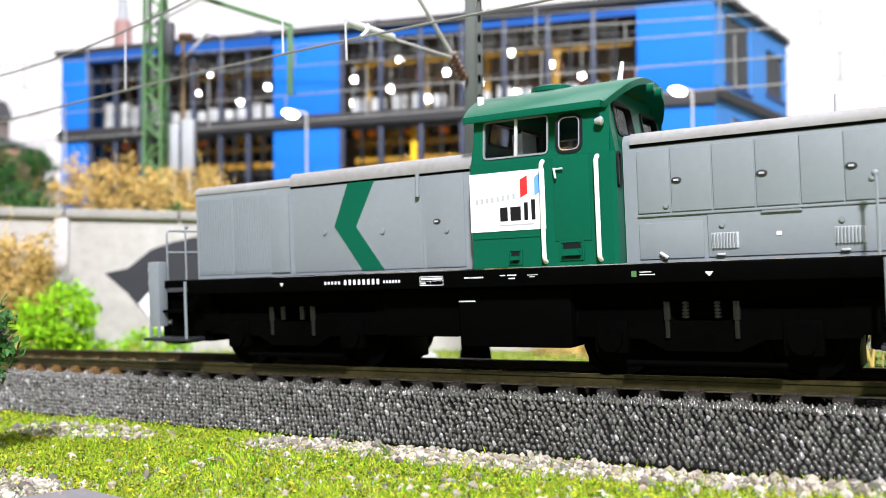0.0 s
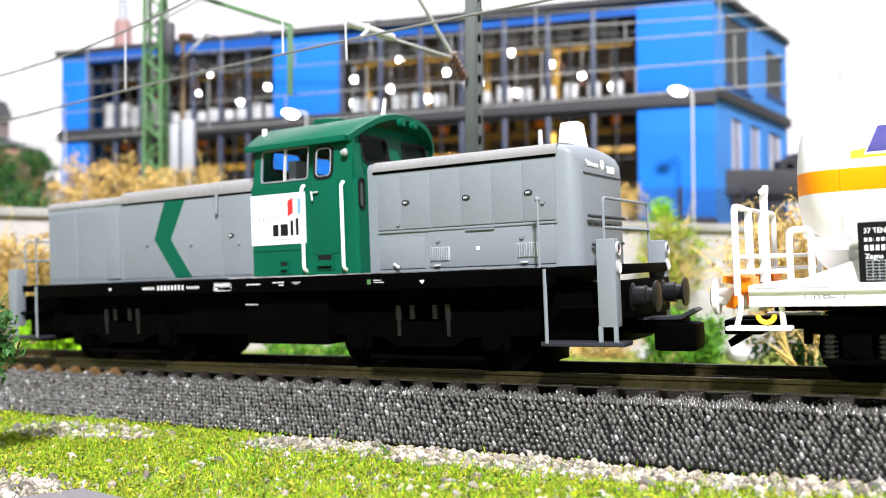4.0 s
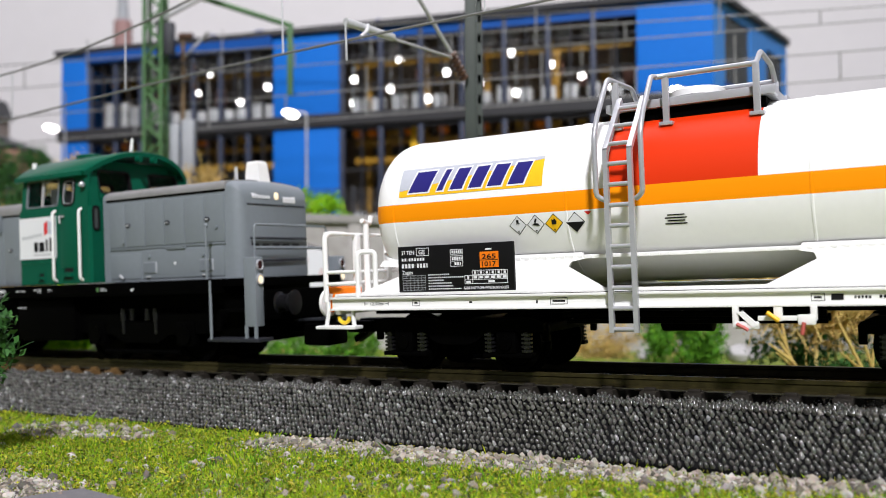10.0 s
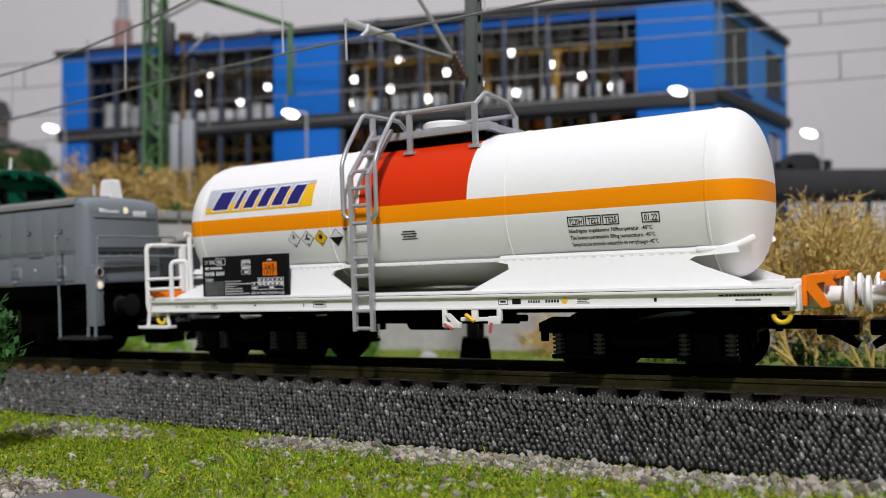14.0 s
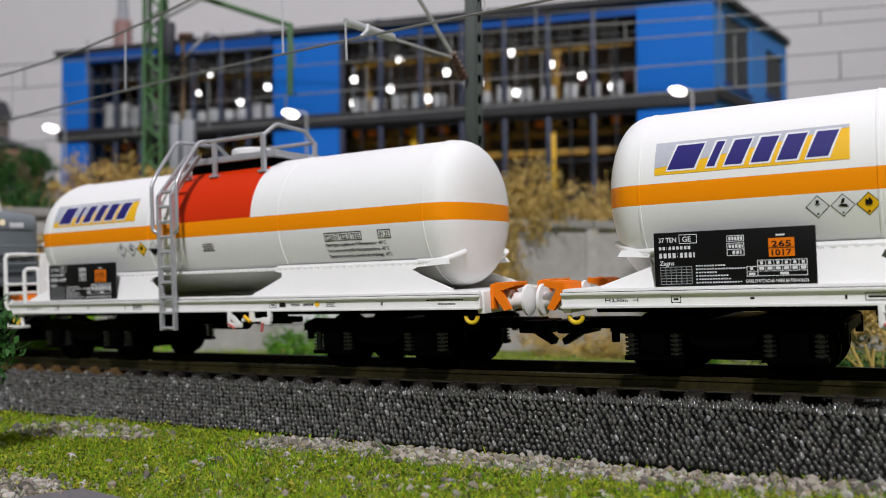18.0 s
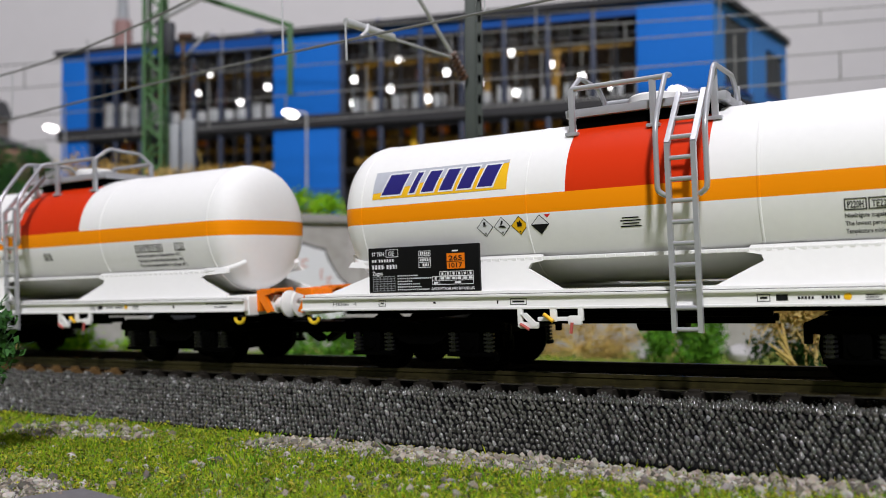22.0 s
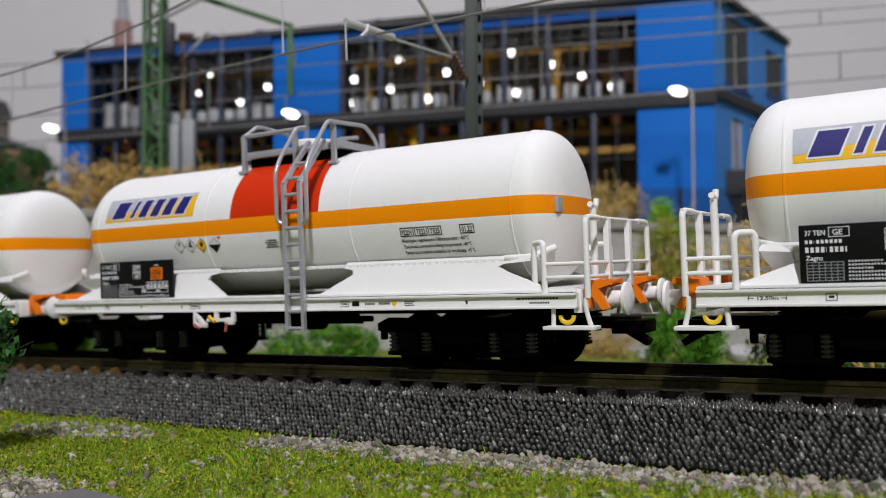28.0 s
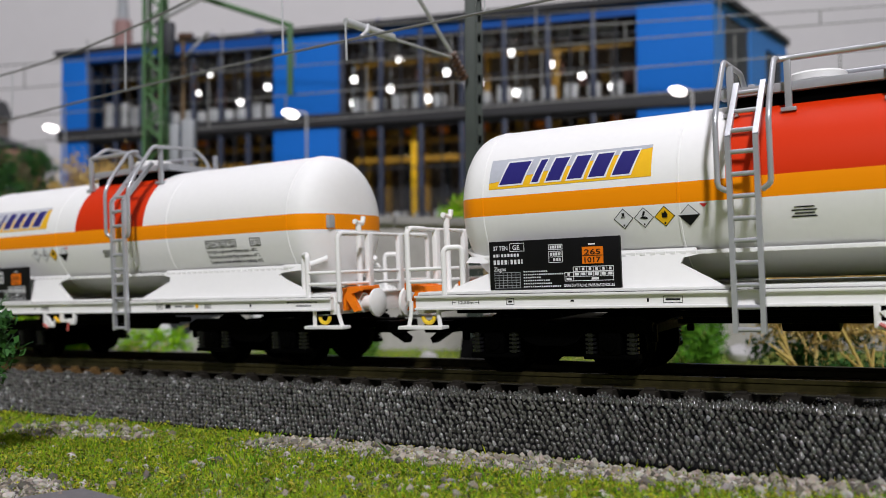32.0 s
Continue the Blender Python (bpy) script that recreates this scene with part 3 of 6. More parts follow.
    for a, b in ((19.2, 144.9), (185.1, 345.6)):
        n = 7
        for za, zb, up in ((z0 + 6.2, zm - 4.7, False), (zm + 2.7, zt - 3.2, True)):
            h = zb - za
            for i in range(n):
                xa, xb = a + (b - a) * i / n, a + (b - a) * (i + 1) / n
                w = part("window", box(B(), xa + 0.1, xa + 2.6, -1.6, 1.0, za, zb, 0.2), M_MULLION, root)
                part("glazing_bar", box(B(), (xa + xb) / 2 + 0.9, (xa + xb) / 2 + 1.7, -0.6, 0.4, za, zb), M_ANTHRA, w)
                for q in (0.33, 0.68) if up else (0.55,):
                    part("glazing_bar", box(B(), xa + 2.7, xb, -0.7, 0.3, za + h * q, za + h * q + 0.8), M_SLAB, w)
                part("pane", box(B(), xa + 2.7, xb, 0.5, 0.8, za, zb), M_GLASS, w).visible_shadow = False
            part("lintel", box(B(), a, b, -4.7 if up and a < 100 else -1.2, 0.4, zb - (5.5 if up else 2.0), zb - 0.1), M_LINTEL if up else M_ANTHRA, root)
    # inside: girders, crane parts, shelf units, ducts
    for z in (zm - 14, zm - 24, zt - 20):
        for a, b in ((22, 143), (188, 343)):
            part("girder", box(B(), a, b, 14, 17, z, z + (3.4 if z < zm else 1.6), 0.2), M_OCHRE, root)
    rng = random.Random(5)
    for a, b in ((22, 143), (188, 343)):
        x = a + 2
        while x < b - 6:
            part("crane_box", box(B(), x, x + rng.uniform(3, 6), 6, 11, zm - 9.6, zm - 9.6 + rng.uniform(2.4, 4.2), 0.6), M_ORANGE if rng.random() < 0.4 else M_OCHRE, root)
            x += rng.uniform(8, 14)
        x = a + 3
        while x < b - 9:
            wide = rng.uniform(5, 9)
            part("roof_duct", box(B(), x, x + wide, 16, 24, zt - 12.5, zt - 12.5 + rng.uniform(4, 8), 0.4), M_CRATE, root, "pale grey air duct under the roof")
            x += wide + rng.uniform(2, 9)
        for i in range(13):
            x = a + (b - a) * i / 13
            part("column", box(B(), x, x + 3, 30, 33, z0, zm - 3 if i % 3 else zt - 8), M_OCHRE if rng.random() < 0.5 else M_ANTHRA, root)
            for zf in (zm, z0 + 1):
                if rng.random() < 0.9:
                    hgt, wide = rng.uniform(14, 20) if a < 100 and i < 5 else rng.uniform(10.5, 14), rng.uniform(6.5, 9.0)
                    unit = part("shelf_unit", box(B(), x + 0.6, x + wide, 8, 16, zf, zf + hgt, 0.3), M_CABINET, root, "white shelf unit behind the glazing")
                    part("divider", box(B(), x + wide * 0.5, x + wide * 0.5 + 0.5, 7.6, 7.95, zf + 0.5, zf + hgt - 0.5), M_GREYBOX, unit)
                    part("divider", box(B(), x + 1.0, x + wide - 0.4, 7.6, 7.95, zf + hgt * 0.55, zf + hgt * 0.55 + 0.5), M_GREYBOX, unit)
            if rng.random() < 0.6:
                zz = zm + rng.uniform(16, 28)
                part("wall_locker", box(B(), x + 3.5, x + 3.5 + rng.uniform(3, 6), 40, 44, zz, zz + rng.uniform(5, 10), 0.3), M_OCHRE if rng.random() < 0.5 else M_PINK, root)
    part("crane_post", box(B(), 223.5, 226.5, 8, 11, z0 + 1, zm - 5, 0.3), M_LOGOYEL, root, "bright yellow crane post")
    part("crane_post", box(B(), 299.5, 303.0, 8, 11, z0 + 1, zm - 12, 0.3), M_LOGOYEL, root, "bright yellow crane post")
    part("crane_post", box(B(), 302.0, 305.0, 10, 13, zm + 1, zt - 21, 0.3), M_OCHRE, root, "ochre crane post")
    # roof lights
    for x, wide in ((86, 20), (112, 30), (196, 12)):
        part("roof_monitor", prism(B(), [(x, zt - 0.1), (x + wide, zt - 0.1), (x + wide - 1, zt + 3.5), (x + wide * 0.5, zt + 7.0), (x + 1, zt + 3.5)], 14, 40), M_BLUEDK, root, "dark blue roof monitor")
    for x in (150, 168, 262):
        part("roof_light", box(B(), x, x + 9, 20, 32, zt, zt + 5, 1.0), M_BLUEDK, root)
    # side wing turning away from the front, with inset windows and a pale ground floor
    holes = [(15.7, 55, 110, 145), (81, 115, 114.5, 139.5), (24, 42, 42, 94), (54, 71, 42, 94), (85, 110, 42, 94)]
    wing = part("side_wing", holed(B(), 0, long, z0, zt - 3.2, holes, 0, 3), M_WINGBLUE, root, "paler blue side wall of the hall")
    wing.matrix_local = Matrix.Translation((L * MM, -0.0015, 0)) @ pose(0, 0, 0, 0, 0, 70)
    for i, (xa, xb, za, zb) in enumerate(holes):
        w = part("side_window", box(B(), xa + 0.1, xb - 0.1, 1.2, 2.2, za + 0.1, zb - 0.1), M_WINGGLASS if i < 2 else M_CABINET, wing)
        n = 5 if i == 0 else 4 if i == 1 else 2
        for k in range(1, n):
            x = xa + (xb - xa) * k / n
            part("glazing_bar", box(B(), x - 0.5, x + 0.5, 0.5, 1.15, za + 0.2, zb - 0.2), M_SLAB if i < 2 else M_BLUEDK, w)
        part("window_sill", box(B(), xa - 1, xb + 1, -0.9, -0.05, za - 1.6, za), M_BLUEDK, w)
    part("ledge", box(B(), 0.5, long + 1, -2.4, -0.1, 100.0, 105.5, 0.3), M_SLAB, wing, "grey ledge round the side wing")
    # hanging hall lamps: along the front, depth behind it, height
    spots = [(85, 15, 124.6), (90, 20, 136), (114, 15, 117.7), (132, 15, 125.4)]
    spots += [(x, 15, 112.2) for x in (186.5, 231, 281, 331.5)] + [(x, 15, 119.0) for x in (209, 261, 316)]
    spots += [(x, 15, 126.0) for x in (187, 242, 301)] + [(214.5, 15, 135.0), (278.5, 15, 134.0)]
    for x, y, z in spots:
        lamp = part("hall_lamp", bm_ball((x, y, z), 1.9), M_LED, root, "glowing white hall lamp")
        part("stem", rod(B(), (x, y, z + 1.5), (x, y, zt - 9), 0.25, 5), M_TUBE, lamp)


def bm_ball(c, r, sub=2):
    bm = B()
    bmesh.ops.create_icosphere(bm, subdivisions=sub, radius=r, matrix=Matrix.Translation(c))
    return bm


hall()


# ---- rolling stock ----
def onside(y):
    return lambda x, z: (x, y, z)


def wheelset(x, r, parent, gauge=7.4):
    """Two wheels on an axle, its middle at the axle."""
    ob = part("wheelset", rod(B(), (0, -7.0, 0), (0, 7.0, 0), 0.8, 8), M_BLACK2, parent)
    for sgn in (-1, 1):
        prof = [(sgn * 6.9, r + 0.7), (sgn * 7.5, r + 0.7), (sgn * 7.6, r), (sgn * 9.7, r - 0.1), (sgn * 9.75, r - 0.9), (sgn * 9.2, r - 1.1), (sgn * 9.0, 1.6), (sgn * 9.7, 1.4), (sgn * 9.9, 0.5)]
        part("wheel", lathe(B(), prof, 24, 0.0, "Y"), M_BLACK2, ob, "black wheel with a bright tread")
    ob.matrix_local = pose(x * MM, 0, r * MM)
    return ob, x, r


WHEELS = []


def spring(bm, x, y, z0, z1, r):
    n = 5
    for i in range(n):
        z = z0 + (z1 - z0) * (i + 0.5) / n
        bmesh.ops.create_cone(bm, cap_ends=True, segments=10, radius1=r, radius2=r, depth=(z1 - z0) / n * 0.55, matrix=Matrix.Translation((x, y, z)))
    rod(bm, (x, y, z0), (x, y, z1), r * 0.6, 8)


def freight_bogie(cx, parent):
    """Two-axle bogie with cast side frames, coil springs and axle boxes."""
    bog = part("bogie", box(B(), cx - 3, cx + 3, -12, 12, 5.5, 9.0, 0.4), M_BLACK2, parent, "matt black two-axle bogie")
    for sgn in (-1, 1):
        y = sgn * 12.3
        out = [(-17.3, 8.8), (-15, 9.8), (-4.5, 9.6), (0, 8.6), (4.5, 9.6), (15, 9.8), (17.3, 8.8), (17.3, 7.4), (14.5, 7.0), (6, 7.0), (4.4, 5.6), (2.5, 5.0), (-2.5, 5.0), (-4.4, 5.6), (-6, 7.0), (-14.5, 7.0), (-17.3, 7.4)]
        part("side_frame", prism(B(), [(cx + a, z) for a, z in out], y - 0.7, y + 0.7), M_BLACK2, bog)
        for ax in (-10.4, 10.4):
            bm = B()
            box(bm, cx + ax - 1.9, cx + ax + 1.9, y - 1.3, y + 0.9, 3.6, 7.4, 0.4)
            rod(bm, (cx + ax, y - sgn * 0.5, 5.4), (cx + ax, y + sgn * 1.6, 5.4), 1.2, 12)
            box(bm, cx + ax - 4.6, cx + ax + 4.6, y - 1.1, y + 1.1, 2.9, 3.7, 0.2)
            part("axle_box", bm, M_BLACK2, bog)
            for dx in (-3.5, 3.5):
                bm = B()
                spring(bm, cx + ax + dx, y + sgn * 0.3, 3.7, 7.2, 1.05)
                part("coil_spring", bm, M_SPRING, bog)
        for e in (-17.0, 17.0):
            part("brake_hanger", box(B(), cx + e - 0.6, cx + e + 0.6, y - sgn * 1.0 - 0.5, y - sgn * 1.0 + 0.5, 5.6, 8.5, 0.2), M_BLACK2, bog)
    for e in (-16.8, 16.8):
        part("end_beam", box(B(), cx + e - 0.6, cx + e + 0.6, -11.5, 11.5, 7.0, 8.6, 0.2), M_BLACK2, bog)
    # black block stands in for brake gear and shade between the wheels
    part("brake_gear", box(B(), cx - 11, cx + 11, -6, 6, 2.4, 7.5, 0.5), M_BLACK2, bog)
    for ax in (-10.4, 10.4):
        WHEELS.append(wheelset(cx + ax, 5.0, bog))
    return bog


def tank_surface(x, z, off=0.06, R=14.05, zc=29.2):
    return (x, -math.sqrt(max(0.0, (R + off) ** 2 - (z - zc) ** 2)), z)


def tank_wagon(name, label, home, m):
    """Bogie tank wagon. m = 1: end platform at the low-x end; m = -1: the wagon turned round. Printing reads from the near side."""
    root = thing(name, home, label, "tank wagon", "tank wagons of the train")
    R, zc, c = 14.05, 29.2, 0.0           # tank radius, axis height, tank middle
    # tank
    half, dome, ct = 52.7, 7.2, 0.0
    prof = [(-half - dome * math.sin(a) ** 0.77, R * math.cos(a) ** 0.77 if a < 1.5 else 0.05) for a in np.linspace(math.pi / 2, 0, 13)]
    prof += [(-half + 2 * half * i / 12, R) for i in range(1, 12)]
    prof += [(-p, r) for p, r in prof[12::-1]]
    tank = part("tank", lathe(B(), prof, 64, zc), M_TANK, root, "white tank with an orange belt and a red middle field")
    tank.location.x = ct * MM
    for x in (-half, -18.8, 18.8, half):
        part("weld_ring", lathe(B(), [(ct + x - 0.35, R - 0.2), (ct + x - 0.15, R + 0.11), (ct + x + 0.15, R + 0.11), (ct + x + 0.35, R - 0.2)], 64, zc), M_TANK, root).location.x = 0
    T = lambda x, z: tank_surface(x, z)
    # sole bars, deck edge, cross beams
    for sgn in (-1, 1):
        y = sgn * 16.2
        bm = B()
        box(bm, -65.3, 65.3, y - 0.5, y + 0.5, 11.5, 13.9)
        box(bm, -65.3, 65.3, min(y, y + sgn * 1.1), max(y, y + sgn * 1.1), 13.5, 13.9, 0.1)
        box(bm, -65.3, 65.3, min(y, y + sgn * 1.1), max(y, y + sgn * 1.1), 11.4, 11.8, 0.1)
        part("sole_bar", bm, M_WHITE, root, "white sole bar with lettering")
        part("deck_edge", box(B(), -65.0, 65.0, min(y, y - sgn * 4.0), max(y, y - sgn * 4.0), 14.0, 14.5, 0.1), M_WHITE, root)
        # skirt plate between sole bar and tank, cut out in the middle and at the ends
        yb, yt = sgn * 15.2, sgn * 12.2
        for sx in (-1, 1):
            out = [(12.2, 14.5), (19.0, 18.0), (18.6, 18.9), (16.5, 19.3), (17.0, 20.4), (56.5, 20.4), (57, 19.4), (50.5, 19.0), (49.6, 18.5), (51.5, 17.6), (59.0, 14.9), (59.0, 14.5)]
            lo, hi = [], []
            bm = B()
            for a, z in out:
                k = (z - 14.5) / 5.9
                yy = yb + (yt - yb) * k
                lo.append(bm.verts.new((c + sx * a, yy, z)))
                hi.append(bm.verts.new((c + sx * a, yy - sgn * 0.8, z)))
            n = len(out)
            bm.faces.new(lo)
            bm.faces.new(hi[::-1])
            for i in range(n):
                bm.faces.new((lo[i], hi[i], hi[(i + 1) % n], lo[(i + 1) % n]))
            bmesh.ops.recalc_face_normals(bm, faces=bm.faces)
            part("skirt_plate", bm, M_WHITE, root)
            # rising flange round the tank end
            bm = B()
            pts = [(c + sx * (half - 2 + 1.1 * i), sgn * (12.4 - 0.085 * i * i), 20.0 + (0.0 if i < 3 else (i - 3) ** 1.6 * 0.17)) for i in range(8)]
            tube(bm, pts, 0.55, 8)
            part("end_flange", bm, M_WHITE, root)
        bm = B()
        box(bm, c - half, c + half, min(sgn * 11.3, sgn * 12.6), max(sgn * 11.3, sgn * 12.6), 19.3, 20.0, 0.15)
        x = -half
        while x < half:
            box(bm, c + x, c + x + 0.8, min(sgn * 12.4, sgn * 12.75), max(sgn * 12.4, sgn * 12.75), 19.45, 19.85)
            x += 1.6
        part("seam", bm, M_WHITE, root)
    part("centre_sill", box(B(), -64, 64, -4.5, 4.5, 10.0, 14.0, 0.3), M_BLACK2, root)
    for e in (-1, 1):
        part("headstock", box(B(), min(e * 64.2, e * 65.6), max(e * 64.2, e * 65.6), -15.6, 15.6, 10.6, 14.4, 0.2), M_WHITE, root)
        part("floor_plate", box(B(), min(e * 54, e * 64.1), max(e * 54, e * 64.1), -12, 12, 14.0, 14.5), M_WHITE, root)
        part("coupler", coupler(e), M_BLACK2, root, "black close coupler")
        for sgn in (-1, 1):
            y = sgn * 10.0
            buf = part("buffer", lathe_x([(e * 65.6, 1.9), (e * 68.4, 1.9), (e * 68.5, 1.4), (e * 70.9, 1.3), (e * 71.1, 2.7), (e * 71.6, 2.75), (e * 72.1, 1.6)], y, 12.6), M_WHITE, root, "white buffer")
            bm = B()
            # crash-buffer bracket: plate and two raked arms
            box(bm, min(e * 65.6, e * 66.3), max(e * 65.6, e * 66.3), y - 3.4, y + 3.4, 11.2, 15.6, 0.25)
            for dy in (-2.8, 2.8):
                prism_part(bm, [(e * 66.2, 15.5), (e * 69.6, 15.9), (e * 69.8, 15.0), (e * 67.6, 14.4), (e * 69.4, 11.2), (e * 68.2, 10.9), (e * 66.2, 13.6)], y + dy - 0.5, y + dy + 0.5)
            box(bm, min(e * 66.3, e * 69.7), max(e * 66.3, e * 69.7), y - 3.2, y + 3.2, 15.1, 15.8, 0.2)
            part("crash_bracket", bm, M_ORANGE, buf, "bright orange crash bracket")
        bm = B()
        tor = [(e * 63.2 + 1.15 * math.cos(a), -15.9, 10.1 + 1.05 * math.sin(a)) for a in np.linspace(math.pi * 0.95, 2.05 * math.pi, 9)]
        tube(bm, tor, 0.38, 6)
        part("tow_hook", bm, M_YELLOW, root, "yellow tow hook")
    for e in (-1, 1):
        freight_bogie(c + e * 41.3, root)
    # end platform with railing, steps and hand brake
    e = -m
    X = lambda v: e * v
    for sgn in (-1, 1):
        y = sgn * 16.2
        part("corner_post", tube(B(), [(X(67.0), y, 13.0), (X(67.0), y, 25.4), (X(67.0), y - sgn * 1.0, 26.0), (X(67.0), y - sgn * 6.0, 26.0)], 0.5), M_WHITE, root)
        part("side_hoop", tube(B(), [(X(59.6), y, 12.5), (X(59.6), y, 21.6), (X(59.2), y - sgn * 0.5, 22.2), (X(57.3), y - sgn * 1.8, 22.2), (X(57.0), y - sgn * 2.0, 21.6), (X(57.0), y - sgn * 2.0, 14.5)], 0.48), M_WHITE, root)
        for z in (16.4, 18.6):
            part("side_rail", rod(B(), (X(67.0), y, z), (X(59.6), y, z), 0.34), M_WHITE, root)
        st = part("step", box(B(), min(X(68.6), X(59.6)), max(X(68.6), X(59.6)), y - 1.6, y + 1.2, 8.0, 8.6, 0.15), M_WHITE, root)
        for q, s2 in ((66.6, 67.4), (61.0, 60.8)):
            part("step_hanger", tube(B(), [(X(q), y, 13.0), (X(q), y, 11.0), (X(s2), y - sgn * 0.2, 8.2)], 0.4), M_WHITE, st)
    for y in (-6.0, 5.0):
        part("railing_post", box(B(), X(67.0) - 0.5, X(67.0) + 0.5, y - 0.75, y + 0.75, 14.3, 26.0, 0.15), M_WHITE, root)
    for z in (26.0, 18.6, 16.4):
        part("end_rail", rod(B(), (X(67.0), -16.2, z), (X(67.0), 16.2, z), 0.34), M_WHITE, root)
    bm = B()
    tube(bm, [(X(64.6), -6, 14.3), (X(64.6), -6, 28.0)], 0.6)
    tube(bm, [(X(64.6), -7.3, 28.6), (X(64.6), -4.6, 28.0), (X(64.6), -4.2, 29.6)], 0.5)
    part("hand_brake", bm, M_WHITE, root, "white hand-brake crank on a post")
    # ladder, hand rails, top walkway, hatch
    lx = c + (-8.2 if m > 0 else 8.7)
    bm = B()
    line = [(-18.2, 7.7), (-18.2, 36.0), (-10.0, 45.0)]
    for dx in (-1.95, 1.95):
        for (ya, za), (yb, zb) in zip(line, line[1:]):
            d = Vector((0, yb - ya, zb - za))
            mm = Matrix.Translation((lx + dx, (ya + yb) / 2, (za + zb) / 2)) @ d.to_track_quat("Z", "X").to_matrix().to_4x4() @ Matrix.Diagonal((0.75, 0.8, d.length, 1))
            bmesh.ops.create_cube(bm, size=1.0, matrix=mm)
    lad = part("ladder", bm, M_SILVER, root, "silver grey ladder")
    z = 8.2
    while z < 44.6:
        y = -18.2 if z < 36.0 else -18.2 + (z - 36.0) * 8.2 / 9.0
        part("rung", rod(B(), (lx - 1.95, y, z), (lx + 1.95, y, z), 0.36, 6), M_SILVER, lad)
        z += 3.2
    for dx in (-3.7 * m, 3.7 * m):
        q = lx + dx + 0.15
        pts = [(q - dx * 0.35, -18.0, 28.2), (q, -18.6, 28.9), (q, -18.6, 38.4), (q, -16.9, 41.4), (q, -11.8, 47.8)]
        # the outer rail runs on across the walkway, the inner one meets the top rail
        pts += [(q, -9.3, 48.15)] if dx * m > 0 else [(q, -10.8, 48.5), (q, 1.4, 48.9), (q, 4.6, 46.8), (q, 6.0, 44.6)]
        part("hand_rail", tube(B(), pts, 0.42), M_SILVER, lad)
    wk = part("walkway", box(B(), c - 13.5, c + 13.5, -7.6, -4.2, 43.5, 44.9, 0.15), M_SILVER, root, "silver grey walkway plate")
    part("walkway_plate", box(B(), c - 13.5, c + 13.5, 4.2, 7.6, 43.5, 44.9, 0.15), M_SILVER, wk)
    for x in (-13.0, 11.0):
        part("walkway_plate", box(B(), c + x, c + x + 2.0, -4.15, 4.15, 43.5, 44.9, 0.15), M_SILVER, wk)
    # black block painting in the shade between walkway and tank
    part("walkway_bearer", box(B(), c - 12, c + 12, -6.6, 6.6, 41.4, 43.45, 0.2), M_BLACK, wk, "black block standing in for the shade under the walkway")
    part("hatch_lid", lathe_z([(43.4, 4.1), (45.5, 4.1), (45.6, 4.5), (46.6, 4.5), (46.95, 4.0), (47.1, 0.1)], c, 0.0), M_WHITE, root, "round white hatch lid")
    for sgn in (-1, 1):
        y = sgn * 8.6
        xs = [c + v for v in ((-3.0, 11.0) if m > 0 else (2.1, -11.9))]
        for x in xs + [lx - 3.2 * m]:
            p = part("stanchion", box(B(), x - 0.5, x + 0.5, y - 0.4, y + 0.4, 40.6, 48.2, 0.1), M_SILVER, wk)
            part("foot_plate", box(B(), x - 1.1, x + 1.1, y - 0.8, y + 0.8, 40.2, 40.8, 0.1), M_SILVER, p)
        part("top_rail", tube(B(), [(lx + 3.6 * m, y * 1.08, 48.1), (xs[0], y, 48.2), (xs[1], y, 48.2)], 0.45), M_SILVER, wk)
    xe = xs[1]
    part("end_hoop", tube(B(), [(xe, -8.6, 48.0), (xe, -4.2, 50.9), (xe, 5.4, 50.4), (xe, 8.6, 48.0)], 0.42), M_SILVER, wk)
    # brake change-over levers under the sole bar
    bx = m * 13.6
    bm = B()
    box(bm, bx - 5.9, bx - 5.0, -17.4, -16.6, 8.4, 11.5, 0.2)
    box(bm, bx - 5.6, bx - 2.2, -17.5, -16.7, 8.2, 9.3, 0.25)
    prism_part(bm, [(bx - 5.2, 10.6), (bx - 4.4, 10.8), (bx - 2.2, 8.8), (bx - 3.0, 8.4)], -17.6, -16.9)
    box(bm, bx - 2.4, bx + 3.4, -17.1, -16.7, 9.4, 10.1, 0.15)
    box(bm, bx - 0.2, bx + 1.0, -17.2, -16.6, 9.3, 11.5, 0.2)
    box(bm, bx + 3.0, bx + 5.4, -17.5, -16.7, 8.8, 10.3, 0.3)
    box(bm, bx + 4.7, bx + 5.6, -17.4, -16.6, 9.4, 11.5, 0.2)
    lev = part("brake_rigging", bm, M_WHITE, root, "white brake change-over levers")
    part("lever_grip", rod(B(), (bx - 5.2, -17.8, 9.0), (bx - 3.6, -17.8, 8.1), 0.26, 8), M_LEVER, lev)
    part("lever_grip", rod(B(), (bx + 3.6, -17.8, 7.5), (bx + 3.9, -17.8, 9.2), 0.28, 8), M_LEVER, lev)
    part("lever_grip", rod(B(), (bx - 1.0, -17.7, 10.6), (bx + 0.6, -17.7, 9.4), 0.34, 8), M_LOGOYEL, lev)
    # pipes and levers under the floor between the bogies
    for y, z, r in ((-13.5, 10.3, 0.5), (-12.2, 9.0, 0.35), (-9.0, 9.4, 0.6)):
        part("brake_pipe", rod(B(), (-20, y, z), (20, y, z), r, 8), M_BLACK2, root)
    part("air_cylinder", lathe_x([(-m * 6.0, 0.5), (-m * 5.6, 2.2), (m * 2.4, 2.2), (m * 3.0, 0.5)], -6.0, 9.2), M_BLACK2, root)
    # placard
    px = c - (50.8 if m > 0 else 50.1)
